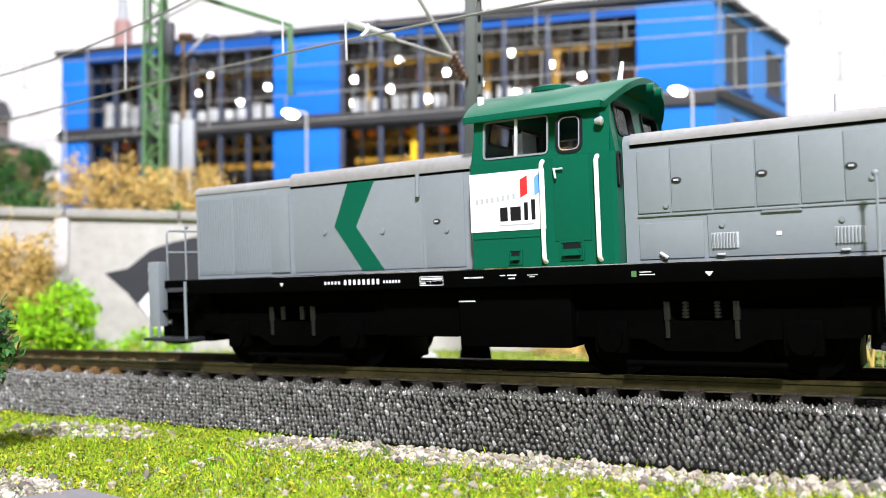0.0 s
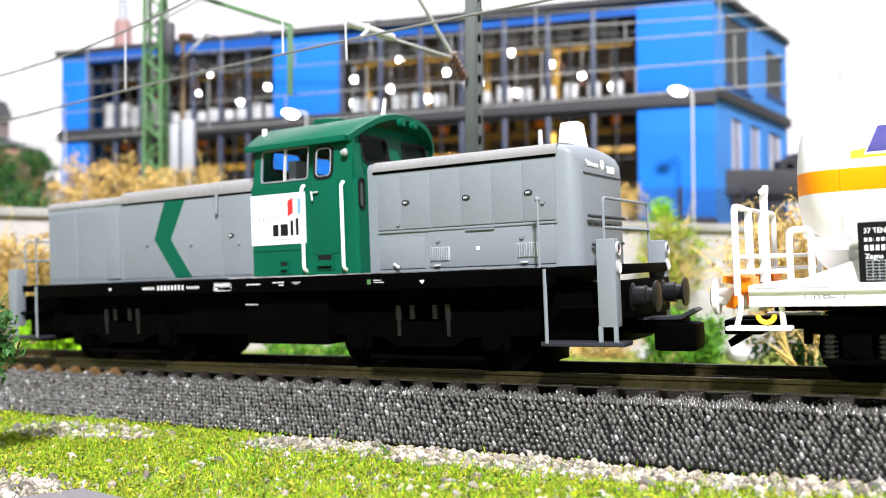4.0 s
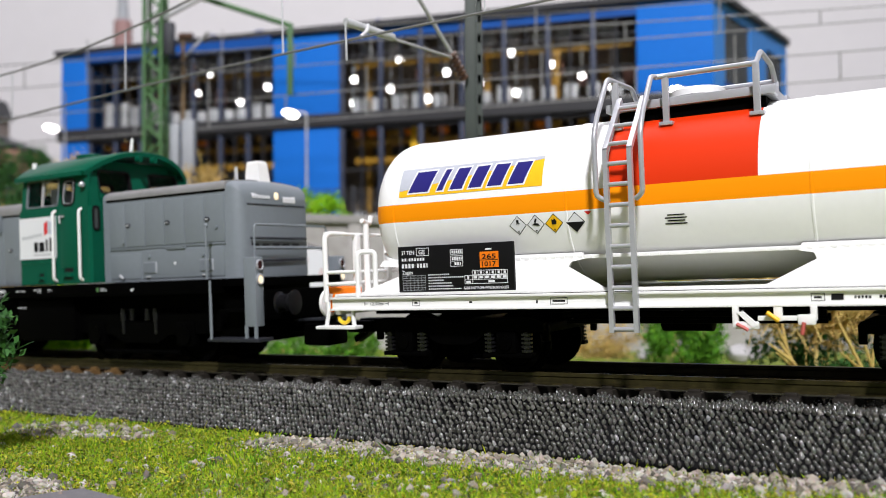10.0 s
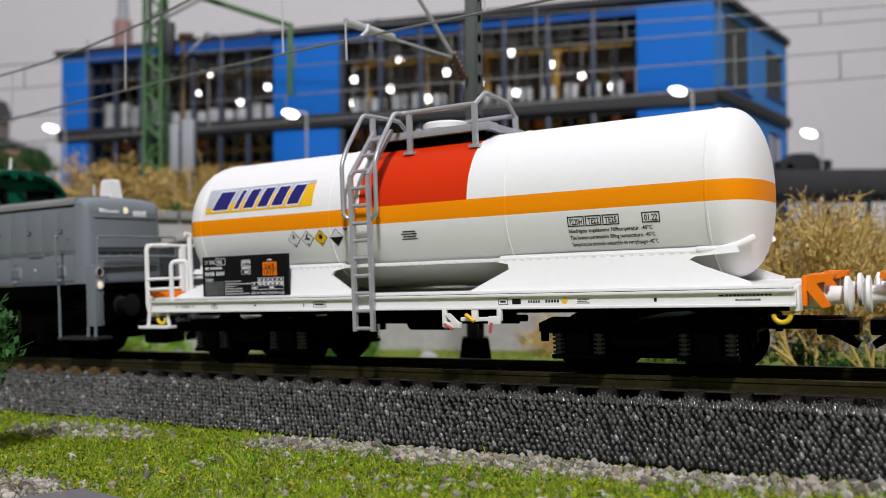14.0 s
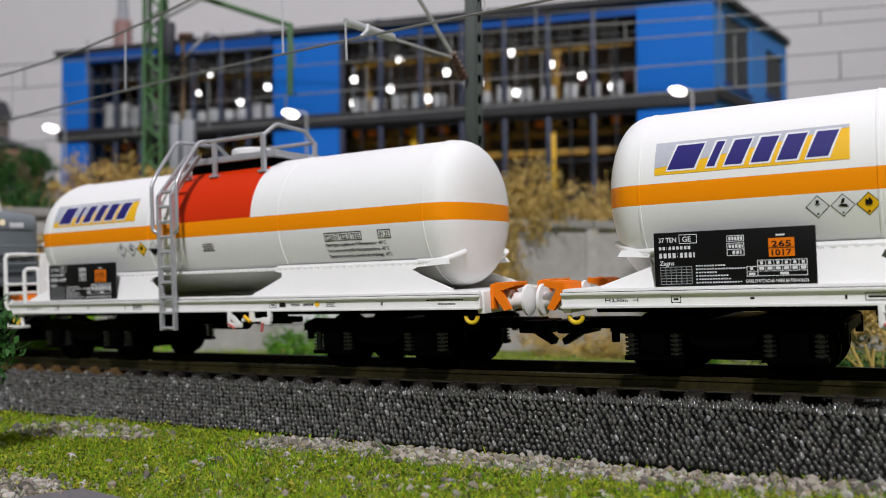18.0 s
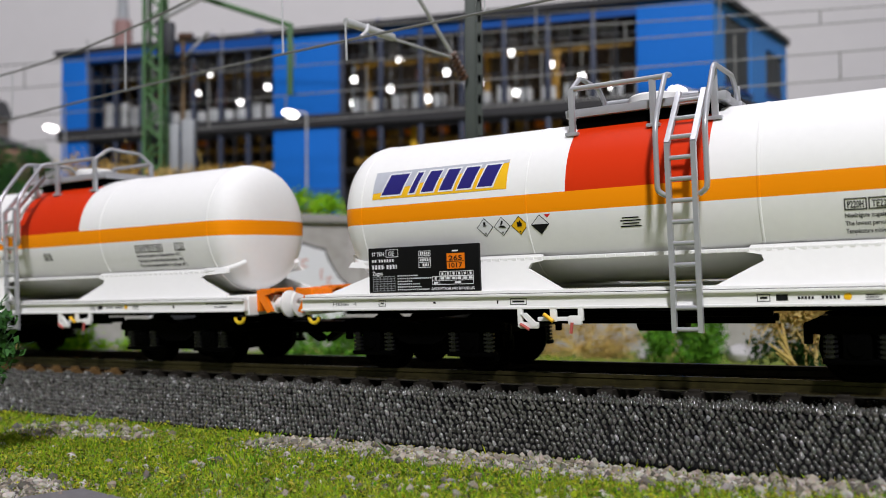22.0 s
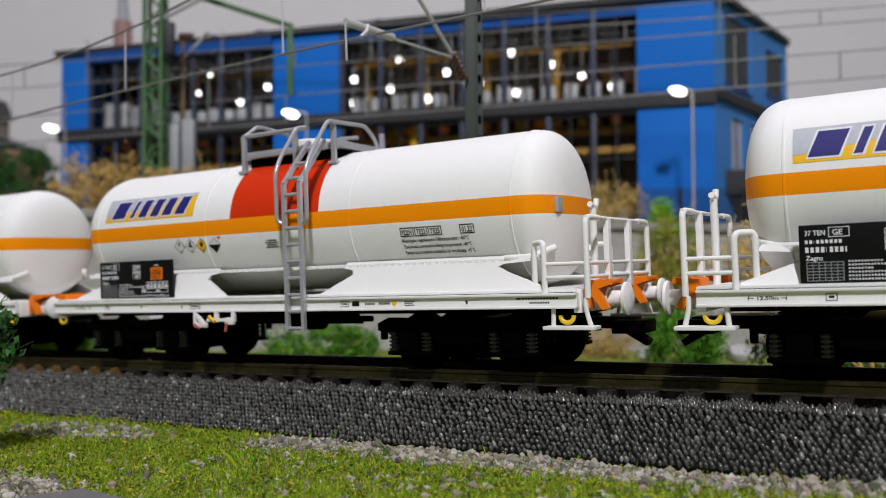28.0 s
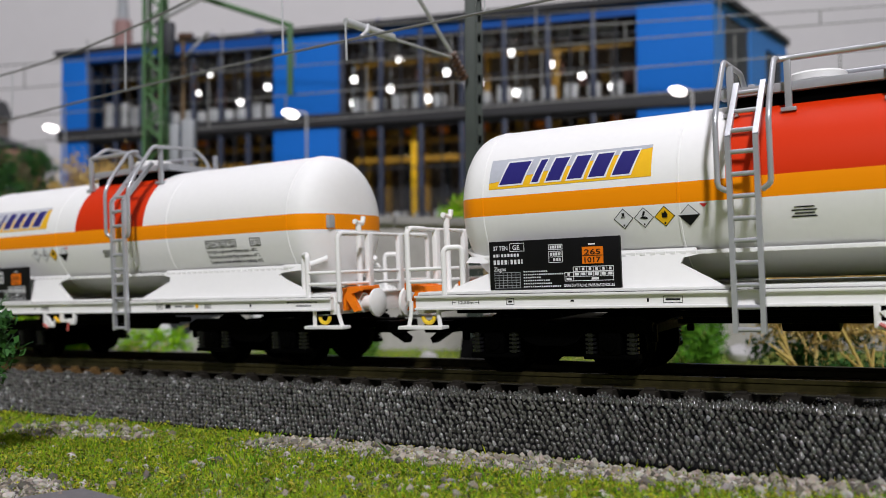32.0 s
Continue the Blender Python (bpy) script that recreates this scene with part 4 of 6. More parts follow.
    pl = part("placard", box(B(), px, px + 23.1, -15.8, -15.2, 14.55, 22.75, 0.15), M_PLACARD, root, "black placard with white print")
    on = onside(-15.84)
    bm = B()

    def boxed(x0, x1, z0, z1, w=0.1):
        bars(bm, [(px + x0, px + x1, z0, z0 + w), (px + x0, px + x1, z1 - w, z1), (px + x0, px + x0 + w, z0, z1), (px + x1 - w, px + x1, z0, z1)], on)

    def scribble(x0, x1, z0, z1, cell, gap):
        x = x0
        while x < x1:
            bars(bm, [(px + x, px + min(x + cell, x1), z0, z1)], on)
            x += cell + gap
    boxed(3.9, 6.6, 20.95, 22.35)
    # owner's code, number, address lines
    scribble(0.8, 2.0, 20.1, 20.6, 0.38, 0.2)
    scribble(2.3, 5.6, 20.1, 20.6, 0.38, 0.2)
    scribble(0.8, 3.6, 18.85, 19.6, 0.45, 0.24)
    scribble(4.0, 6.2, 18.85, 19.6, 0.42, 0.24)
    for i, wd in enumerate((4.4, 7.4, 3.2, 4.8, 5.0, 6.6)):
        scribble(6.3, 6.3 + wd, 17.42 - i * 0.5, 17.64 - i * 0.5, 0.26, 0.14)
    boxed(10.9, 13.4, 20.95, 21.85)
    boxed(10.9, 13.4, 18.85, 20.75)
    scribble(11.2, 13.2, 21.15, 21.65, 0.3, 0.12)
    scribble(11.2, 13.2, 20.0, 20.5, 0.34, 0.12)
    scribble(11.7, 13.0, 19.1, 19.6, 0.4, 0.14)
    bars(bm, [(px + 10.9, px + 13.4, 19.75, 19.85), (px + 17.8, px + 19.0, 21.5, 21.75)], on)
    # load table
    boxed(15.1, 21.9, 17.25, 18.1)
    boxed(13.6, 21.9, 15.75, 17.25)
    bars(bm, [(px + 13.6, px + 21.9, 16.45, 16.52), (px + 15.1, px + 15.2, 15.75, 17.25)] + [(px + 15.1 + q * 1.13, px + 15.18 + q * 1.13, 16.5, 18.1) for q in range(1, 6)], on)
    for q in range(6):
        bars(bm, [(px + 15.5 + q * 1.13, px + 15.9 + q * 1.13, 17.45, 17.9), (px + 15.35 + q * 1.13, px + 16.05 + q * 1.13, 16.65, 17.1)], on)
    bars(bm, [(px + 14.1, px + 14.5, 16.65, 17.1), (px + 13.9, px + 14.8, 15.92, 16.3), (px + 18.2, px + 19.4, 15.92, 16.3)], on)
    part("print", bm, M_PRINT, pl)
    bm = B()
    for i in range(7):
        bars(bm, [(px + 0.9, px + 5.7, 14.85 + i * 0.43, 14.93 + i * 0.43), (px + 0.9 + i * 0.79, px + 0.98 + i * 0.79, 14.85, 17.5)], on)
    part("print", bm, M_GREYBOX, pl, "grey load grid")
    for w, x, z, s in (("37 TEN", 0.8, 21.25, 1.0), ("GE", 4.4, 21.25, 1.1), ("Zagns", 0.8, 17.75, 0.95), ("GARE D'ATTACHE: PARIS BATIGNOLLES", 13.4, 14.85, 0.66)):
        lettering("print", w, px + x, z, s, on, M_PRINT, pl, 8.6 if len(w) > 20 else 2.7 if len(w) > 5 else None)
    hz = part("hazard_plate", box(B(), px + 16.8, px + 20.3, -16.05, -15.82, 18.5, 21.2), M_ORANGE, pl, "orange hazard plate")
    for w, z in (("265", 19.95), ("1017", 18.7)):
        lettering("print", w, px + 17.2, z, 1.2, onside(-16.09), M_INK, hz, 2.7)
    part("print", bars(B(), [(px + 16.8, px + 20.3, 19.72, 19.84)], onside(-16.09)), M_INK, hz)
    # printed sign on the tank: six slanted navy strokes on yellow and grey
    sx0, sx1 = (c - 51.4, c - 22.9) if m > 0 else (c - 50.1, c - 22.3)
    bm = B()
    patch(bm, [(sx0, 31.8), (sx1, 31.8), (sx1, 37.0), (sx0, 37.0)], T, 12)
    sg = part("name_panel", bm, M_LOGOYEL, root, "yellow and grey name panel with slanted navy strokes")
    T2 = lambda x, z: tank_surface(x, z, 0.09)
    T3 = lambda x, z: tank_surface(x, z, 0.12)
    bm = B()
    n = 24
    for i in range(n):
        xa, xb = sx0 + (sx1 - sx0) * i / n, sx0 + (sx1 - sx0) * (i + 1) / n
        za = 32.9 + 3.6 * i / n
        patch(bm, [(xa, za), (xb, za + 0.15), (xb, 37.0), (xa, 37.0)], T2, 5)
    part("panel_field", bm, M_PALEGREY, sg)
    for x, w in ((2.6, 4.6), (8.6, 1.3), (11.2, 2.8), (15.0, 2.8), (18.7, 3.0), (22.7, 3.2)):
        for grow, mt, TT in ((0.28, M_PRINT, lambda x, z: tank_surface(x, z, 0.11)), (0.0, M_NAVY, T3)):
            bm = B()
            xa, lean = sx0 + x - 0.6, 1.5
            patch(bm, [(xa - grow, 32.5 - grow), (xa + w * 0.9 + grow, 32.5 - grow), (xa + w * 0.9 + lean + grow, 36.3 + grow), (xa + lean - grow, 36.3 + grow)], TT, 8)
            part("stroke", bm, mt, sg)
    # hazard diamonds
    for x, fill in ((-27.7, None), (-24.4, None), (-21.1, M_LOGOYEL), (-17.3, M_INK)):
        x += 0.0 if m > 0 else 0.9
        dia = lambda r, T: patch(B(), [(c + x, 25.4 - r), (c + x + r, 25.4), (c + x, 25.4 + r), (c + x - r, 25.4)], T)
        d = part("hazard_diamond", dia(1.62, T), M_INK, root)
        part("diamond_field", dia(1.47, T2), fill if fill is M_LOGOYEL else M_PRINT, d)
        if fill is M_INK:
            part("diamond_field", patch(B(), [(c + x, 23.7), (c + x + 1.7, 25.4), (c + x - 1.7, 25.4)], T3), M_INK, d)
        else:
            bm = B()
            if fill is M_LOGOYEL:
                patch(bm, [(c + x - 0.4, 25.2), (c + x + 0.4, 25.2), (c + x + 0.5, 25.7), (c + x + 0.1, 26.3), (c + x - 0.1, 25.9), (c + x - 0.4, 26.1)], T3)
            elif x < -27.0 + (0.0 if m > 0 else 0.9):
                bars(bm, [(c + x - 0.35, c + x + 0.35, 25.6, 25.75), (c + x - 0.2, c + x + 0.2, 25.8, 26.3)], T3)
            else:
                patch(bm, [(c + x - 0.7, 25.3), (c + x + 0.7, 25.1), (c + x + 0.5, 25.5), (c + x - 0.2, 25.6)], T3)
                patch(bm, [(c + x - 0.3, 25.7), (c + x + 0.1, 25.7), (c + x + 0.3, 26.3), (c + x, 26.4)], T3)
            bars(bm, [(c + x - 0.12, c + x + 0.12, 24.2, 24.5)], T3)
            part("diamond_sign", bm, M_INK, d)
    part("mark", patch(B(), [(c - 15.6, 27.0), (c - 15.0, 26.4), (c - 14.4, 27.0)], T), M_RED, root)
    # data panel with filling temperatures
    x = c + 30.1
    for w, dx, wd in (("P220H", 0.0, 2.9), ("TE22", 3.1, 2.7), ("TE25", 6.0, 2.8), ("01.22", 12.5, 2.9)):
        bm = B()
        bars(bm, [(x + dx, x + dx + wd, 24.62, 24.78), (x + dx, x + dx + wd, 26.12, 26.28), (x + dx, x + dx + 0.16, 24.65, 26.2), (x + dx + wd - 0.16, x + dx + wd, 24.65, 26.2)], T)
        fr = part("data_frame", bm, M_INK, root)
        lettering("print", w, x + dx + 0.4, 24.95, 1.35, T, M_INK, fr, wd - 0.8)
    for i, w in enumerate(("Niedrigste zugelassene Fülltemperatur: -40°C", "The lowest permissible filling temperature: -40°C", "Température minimale admissible de remplissage: -40°C")):
        lettering("print", w, x, 23.6 - i * 1.1, 0.9, T, M_INK, root, 14.0 + i * 0.3)
    bm = B()
    for i in range(4):
        bars(bm, [(c - 2.6 + 0.4 * (i % 2), c + 0.8 - 0.3 * (i % 2), 24.1 + i * 0.45, 24.3 + i * 0.45)], T)
    part("small_print", bm, M_INK, root)
    if m < 0:
        part("data_plaque", box(B(), c + 58.4, c + 59.6, -9.0, -7.0, 27.6, 30.2, 0.1), M_GREYBOX, root, "small grey plaque on the tank end")
    # small print along the sole bar
    bm = B()
    SB = onside(-16.74)
    bars(bm, [(-36, -35.4, 12.5, 12.8), (-23.5, -23.2, 12.3, 12.9), (21.0, 22.6, 12.2, 13.1), (32.5, 34.6, 12.8, 12.95), (32.5, 34.2, 12.5, 12.62), (32.5, 34.6, 12.2, 12.32), (45, 45.4, 12.3, 12.9), (54.6, 55.4, 12.95, 13.2)], SB)
    for x0, x1, za, zb in ((18.4, 20.2, 12.1, 13.2), (-21, -18.0, 12.1, 13.2), (-47.5, -46.0, 12.1, 13.2)):
        bars(bm, [(x0, x1, za, za + 0.1), (x0, x1, zb - 0.1, zb), (x0, x0 + 0.1, za, zb), (x1 - 0.1, x1, za, zb), (x0 + 0.4, x1 - 0.4, 12.5, 12.8)], SB)
    for q in range(12):
        bars(bm, [(55.6 + q * 0.55, 56.0 + q * 0.55, 12.95, 13.25), (57.0 + q * 0.3, 57.2 + q * 0.3, 12.25, 12.55)], SB)
    for q in range(5):
        bars(bm, [(27.0 + q * 0.5, 27.35 + q * 0.5, 12.4, 12.85), (23.9 + q * 0.45, 24.2 + q * 0.45, 12.4, 12.8)], SB)
    part("small_print", bm, M_INK, root)
    lettering("print", "12.50m", -56.6 if m > 0 else -57.2, 12.35, 0.75, SB, M_INK, root, 2.9)
    part("print", bars(B(), [(q, q + 0.7, 12.55, 12.65) for q in (-57.8, -53.4)] + [(q, q + 0.12, 12.3, 12.95) for q in (-57.9, -52.7)], SB), M_INK, root)
    part("print", patch(B(), [(30.0, 12.3), (30.6, 12.2), (30.9, 12.7), (30.6, 13.2), (30.0, 13.1), (29.8, 12.7)], onside(-16.76)), M_LOGOYEL, root)
    return root


def prism_part(bm, outline, y0, y1):
    lo, hi = [bm.verts.new((x, y0, z)) for x, z in outline], [bm.verts.new((x, y1, z)) for x, z in outline]
    n = len(outline)
    fs = [bm.faces.new(lo), bm.faces.new(hi[::-1])]
    for i in range(n):
        fs.append(bm.faces.new((lo[i], hi[i], hi[(i + 1) % n], lo[(i + 1) % n])))
    bmesh.ops.recalc_face_normals(bm, faces=fs)


def lathe_x(profile, y, z, seg=20):
    bm = lathe(B(), profile, seg, z)
    for v in bm.verts:
        v.co.y += y
    return bm


def lathe_z(profile, x, y, seg=28):
    bm = lathe(B(), profile, seg, 0.0, "Z")
    for v in bm.verts:
        v.co.x += x
        v.co.y += y
    return bm


def coupler(e):
    bm = B()
    box(bm, min(e * 58, e * 70), max(e * 58, e * 70), -1.8, 1.8, 7.0, 9.0, 0.3)
    box(bm, min(e * 66, e * 72), max(e * 66, e * 72), -3.4, 3.4, 6.2, 8.6, 0.4)
    prism_part(bm, [(e * 66, 7.2), (e * 71.5, 4.0), (e * 72, 5.0), (e * 68, 8.0)], -1.2, 1.2)
    return bm


def hood_section(x, w, zs, zr, z0=18.2, r=1.5):
    """Cross section of a hood: upright sides, rounded shoulders, slightly arched top."""
    right = [(w, z0), (w, zs)]
    for i in range(1, 5):
        a = math.pi / 2 * i / 4
        right.append((w - r * (1 - math.cos(a)) * 1.3, zs + (zr - 0.5 - zs) * math.sin(a)))
    right.append((w * 0.45, zr - 0.12))
    pts = right + [(0, zr)] + [(-y, z) for y, z in right[::-1]]
    return [(x, y, z) for y, z in pts]


def loco_bogie(cx, parent):
    bog = part("bogie", box(B(), cx - 9, cx + 9, -11, 11, 5.5, 12.0, 0.5), M_BLACK, parent, "black two-axle drive bogie")
    for sgn in (-1, 1):
        y = sgn * 13.0
        out = [(-22.5, 9.0), (-20.5, 11.0), (-6, 11.0), (-4, 9.2), (4, 9.2), (6, 11.0), (20.5, 11.0), (22.5, 9.0), (22.0, 6.8), (9, 6.4), (5.5, 4.6), (-5.5, 4.6), (-9, 6.4), (-22.0, 6.8)]
        part("side_frame", prism(B(), [(cx + a, z) for a, z in out], y - 0.8, y + 0.8), M_BLACK2, bog)
        for ax in (-14.3, 14.3):
            bm = B()
            box(bm, cx + ax - 2.8, cx + ax + 2.8, y - 1.2, y + 1.2, 4.0, 9.4, 0.6)
            rod(bm, (cx + ax, y, 6.3), (cx + ax, y + sgn * 1.9, 6.3), 2.0, 14)
            part("axle_box", bm, M_BLACK2, bog)
        for ax in (-5.2, 5.2):
            bm = B()
            rod(bm, (cx + ax, y + sgn * 0.9, 6.6), (cx + ax, y + sgn * 0.9, 9.6), 0.42, 12)
            rod(bm, (cx + ax, y + sgn * 0.9, 9.4), (cx + ax, y + sgn * 0.9, 12.2), 0.62, 12)
            part("damper", bm, M_SPRING, bog, "dark grey damper")
        for ax in (-2.4, 2.4):
            bm = B()
            spring(bm, cx + ax, y + sgn * 0.7, 9.6, 12.2, 0.6)
            part("coil_spring", bm, M_SPRING, bog)
        for ax in (-22, 22):
            part("sand_box", box(B(), cx + ax - 2.4, cx + ax + 2.4, y - 0.9, y + 1.2, 7.2, 12.4, 0.5), M_BLACK, bog)
        part("brake_rod", rod(B(), (cx - 12, y + sgn * 0.4, 2.6), (cx + 12, y + sgn * 0.4, 2.6), 0.5, 6), M_BLACK2, bog)
    # plain black filler for the brake gear and the shade around it
    part("brake_gear", box(B(), cx - 21, cx + 21, -6, 6, 1.3, 8.5, 0.5), M_BLACK, bog)
    for ax in (-14.3, 14.3):
        WHEELS.append(wheelset(cx + ax, 6.3, bog))


def hx(x):
    """Station along a hood: the hoods stand back from the frame's edge."""
    return 1.018 * x - 1.86


def fx(x):
    """Station along the frame's outer face."""
    return 0.99 * x + 1.03


def locomotive(home):
    root = thing("diesel_locomotive", home, "grey and green model diesel shunting locomotive with a centre cab", "locomotive")
    part("underframe", box(B(), -64.6, 66.2, -18.3, 18.3, 15.2, 18.1, 0.3), M_BLACK, root, "black frame with small white lettering")
    part("fuel_tank", box(B(), -1.4, 19.6, -15.8, 15.8, 4.9, 15.0, 0.8), M_BLACK, root)
    part("air_tank", box(B(), -18, -1.8, -14.5, 14.5, 6.5, 15.0, 0.8), M_BLACK, root)
    part("inner_frame", box(B(), -75.3, 75.3, -10, 10, 8.2, 15.1), M_BLACK, root)
    # black boxes stand in for the shade in the openings under the platforms
    for e in (-1, 1):
        part("pipe_cover", box(B(), min(e * 62.6, e * 75), max(e * 62.6, e * 75), -12.5, 12.5, 5.0, 15.0, 0.6), M_BLACK2, root)
    for e in (-1, 1):
        loco_bogie(e * 39.8, root)
    # hoods
    W = 13.6
    low = part("rear_hood", loft(B(), [hood_section(-66.2, W - 1.2, 35.5, 37.1), hood_section(-65.4, W, 36.2, 38.0), hood_section(-39.5, W, 36.2, 38.1)]), M_GREY, root, "plain grey engine hood")
    part("hood_roof", loft(B(), [hood_section(-39.4, W + 0.15, 36.3, 38.8, 18.3), hood_section(2.6, W + 0.15, 36.3, 39.0, 18.3)]), M_GREY, low)
    part("roof_lip", loft(B(), [hood_section(-39.5, W + 0.35, 36.5, 38.95, 35.8), hood_section(2.5, W + 0.35, 36.5, 39.15, 35.8)]), M_GREYROOF, low, "dusty grey roof edge")
    part("roof_lip", loft(B(), [hood_section(-65.6, W + 0.2, 36.4, 38.15, 36.0), hood_section(-39.6, W + 0.2, 36.4, 38.25, 36.0)]), M_GREYROOF, low)
    nose = [(66.0, W, 37.2, 39.2), (68.0, W - 0.1, 37.1, 38.9), (69.1, W - 0.6, 36.6, 38.1), (69.8, W - 1.4, 35.8, 37.0), (70.2, W - 2.4, 34.8, 35.8)]
    hi = part("front_hood", loft(B(), [hood_section(28.5, W, 37.2, 39.2)] + [hood_section(*q, 18.2, 1.7) for q in nose]), M_GREY, root, "plain grey engine hood with rounded nose")
    part("roof_lip", loft(B(), [hood_section(29.7, W + 0.3, 37.35, 39.35, 36.9), hood_section(66.6, W + 0.3, 37.35, 39.3, 36.9)]), M_GREYROOF, hi, "grey roof edge")
    # black strip stands in for the shade below the roof lip
    part("roof_gap", box(B(), 29.7, 66.4, -W - 0.12, W + 0.12, 36.4, 36.95), M_BLACK, hi)
    part("exhaust", loft(B(), [[(62.8, -2, 38.6), (67.3, -2, 38.6), (67.3, 2, 38.6), (62.8, 2, 38.6)], [(63.3, -1.7, 43.3), (66.6, -1.7, 43.3), (66.6, 1.7, 43.3), (63.3, 1.7, 43.3)], [(63.6, -1.4, 43.6), (66.3, -1.4, 43.6), (66.3, 1.4, 43.6), (63.6, 1.4, 43.6)]]), M_WHITE, hi, "white exhaust box")
    part("whistle", rod(B(), (58.8, 0, 38.5), (58.8, 0, 43.0), 0.55, 10, 0.4), M_TUBE, hi)
    # nose: groove under the top, dark hose bar, slots, lower bar
    part("nose_groove", box(B(), 70.1, 70.32, -10.8, 10.8, 33.5, 33.75), M_ANTHRA, hi)
    part("nose_bar", rod(B(), (70.8, -10.5, 26.4), (70.8, 10.5, 26.4), 0.28, 8), M_ANTHRA, hi, "dark bar across the nose")
    part("nose_bar", rod(B(), (70.7, -8.5, 21.6), (70.7, 10.0, 21.9), 0.25, 8), M_ANTHRA, hi, "dark hose across the nose")
    for i in range(5):
        part("slot", box(B(), 70.1, 70.3, -9.5 + i * 3.8, -7.0 + i * 3.8, 24.9, 25.3), M_ANTHRA, hi)
    Y = -W - 0.02

    def door(x0, x1, z0, z1, parent, t=0.22, name="hood_door"):
        return part(name, box(B(), hx(x0) + 0.12, hx(x1) - 0.12, Y - t, Y + 0.3, z0, z1, 0.1), M_GREY, parent)
    xs = [31.9, 37.1, 43.3, 49.4, 55.4, 61.1, 66.9]
    for i in range(6):
        d = door(xs[i], xs[i + 1], 26.0, 35.8, hi)
        if i % 2:
            lx = hx(xs[i]) + 1.0
            bm = lathe(B(), [(Y - 0.45, 0.55), (Y - 0.4, 0.8), (Y - 0.15, 0.8)], 14, 0.0, "Y")
            for v in bm.verts:
                v.co = Vector((lx + v.co.x, v.co.y, 30.8 + v.co.z * 0.62))
            part("latch", bm, M_ANTHRA, d, "black oval latch")
            part("catch", box(B(), lx - 0.4, lx + 0.35, Y - 0.62, Y - 0.4, 30.65, 30.95), M_TUBE, d)
    door(31.9, 41.9, 18.8, 24.4, hi, 0.2, "lower_panel")
    low2 = door(42.3, 66.6, 18.8, 25.2, hi, 0.2, "lower_panel")
    part("rim", box(B(), 30.6, 66.3, Y - 0.3, Y + 0.1, 25.4, 25.75, 0.08), M_GREY, hi)
    for gx in (41.8, 58.8):
        g = part("louvre", box(B(), gx, gx + 4.0, Y - 0.35, Y, 20.0, 22.4, 0.1), M_GREYBOX, low2)
        for i in range(8):
            part("slat", box(B(), gx + 0.25 + i * 0.46, gx + 0.45 + i * 0.46, Y - 0.62, Y - 0.3, 20.1, 22.3), M_GREY, g)
        part("knob", box(B(), gx + 0.8, gx + 2.0, Y - 0.6, Y, 19.0, 19.3, 0.1), M_TUBE, g)
    for x, z in ((35.2, 27.0), (43.5, 23.6), (59.9, 23.4), (63.9, 29.0)):
        part("bolt", rod(B(), (x, Y + 0.1, z), (x, Y - 0.55, z), 0.4, 8), M_GREY, hi)
    part("grab", rod(B(), (34.0, Y - 0.5, 19.7), (35.2, Y - 0.5, 18.9), 0.3, 6), M_TUBE, hi)
    part("mark", bars(B(), [(51.1, 51.8, 21.6, 22.2)], onside(Y - 0.3)), M_PRINT, hi)
    part("grab", box(B(), 49.2, 54.7, Y - 0.6, Y, 25.0, 25.3), M_GREY, hi)
    # rear hood panels
    for xa, xb in ((-62.0, -52.5), (-52.2, -42.5)):
        d = door(xa, xb, 19.0, 35.2, low, 0.15, "louvre_panel")
        for i in range(14):
            q = hx(xa + 0.5 + (xb - xa - 1.0) * i / 13)
            part("slat", box(B(), q - 0.12, q + 0.12, Y - 0.3, Y, 19.6, 34.7), M_GREY, d)
    door(-42.2, -37.3, 19.0, 34.6, low, 0.4, "hood_door")
    door(-36.4, -6.9, 18.8, 35.2, low, 0.3, "hood_door")
    dr = door(-6.5, 1.6, 18.8, 35.2, low, 0.35, "hood_door")
    part("handle", tube(B(), [(-9.6, Y - 0.6, 35.9), (-9.6, Y - 0.9, 31.6)], 0.42), M_GREY, low)
    bm = lathe(B(), [(Y - 0.55, 0.5), (Y - 0.5, 0.75), (Y - 0.3, 0.75)], 14, 0.0, "Y")
    for v in bm.verts:
        v.co = Vector((v.co.x - 5.9, v.co.y, 27.0 + v.co.z * 0.62))
    part("latch", bm, M_ANTHRA, dr, "dark oval latch")
    part("catch", box(B(), -6.3, -5.6, Y - 0.7, Y - 0.5, 26.85, 27.15), M_TUBE, dr)
    # the same painted shade line along the rear hood
    part("roof_gap", box(B(), -39.2, 2.2, Y - 0.22, Y + 0.3, 35.35, 35.75), M_BLACK, low, "black strip for the shade under the roof edge")
    for x, z in ((-31.0, 26.3), (-17.6, 25.8), (-3.9, 25.3)):
        part("bolt", rod(B(), (x, Y, z), (x, Y - 0.65, z), 0.42, 8), M_GREY, low)
    bm = B()
    CH = lambda x, z: (hx(x), Y - 0.33, z)
    patch(bm, [(-23.0, 35.4), (-17.0, 35.4), (-21.4, 27.0), (-26.4, 27.3)], CH)
    patch(bm, [(-26.4, 27.3), (-21.4, 27.0), (-15.4, 18.8), (-20.2, 18.8)], CH)
    part("chevron", bm, M_GREEN, low, "dark green painted chevron")
    # cab
    y0 = -17.9
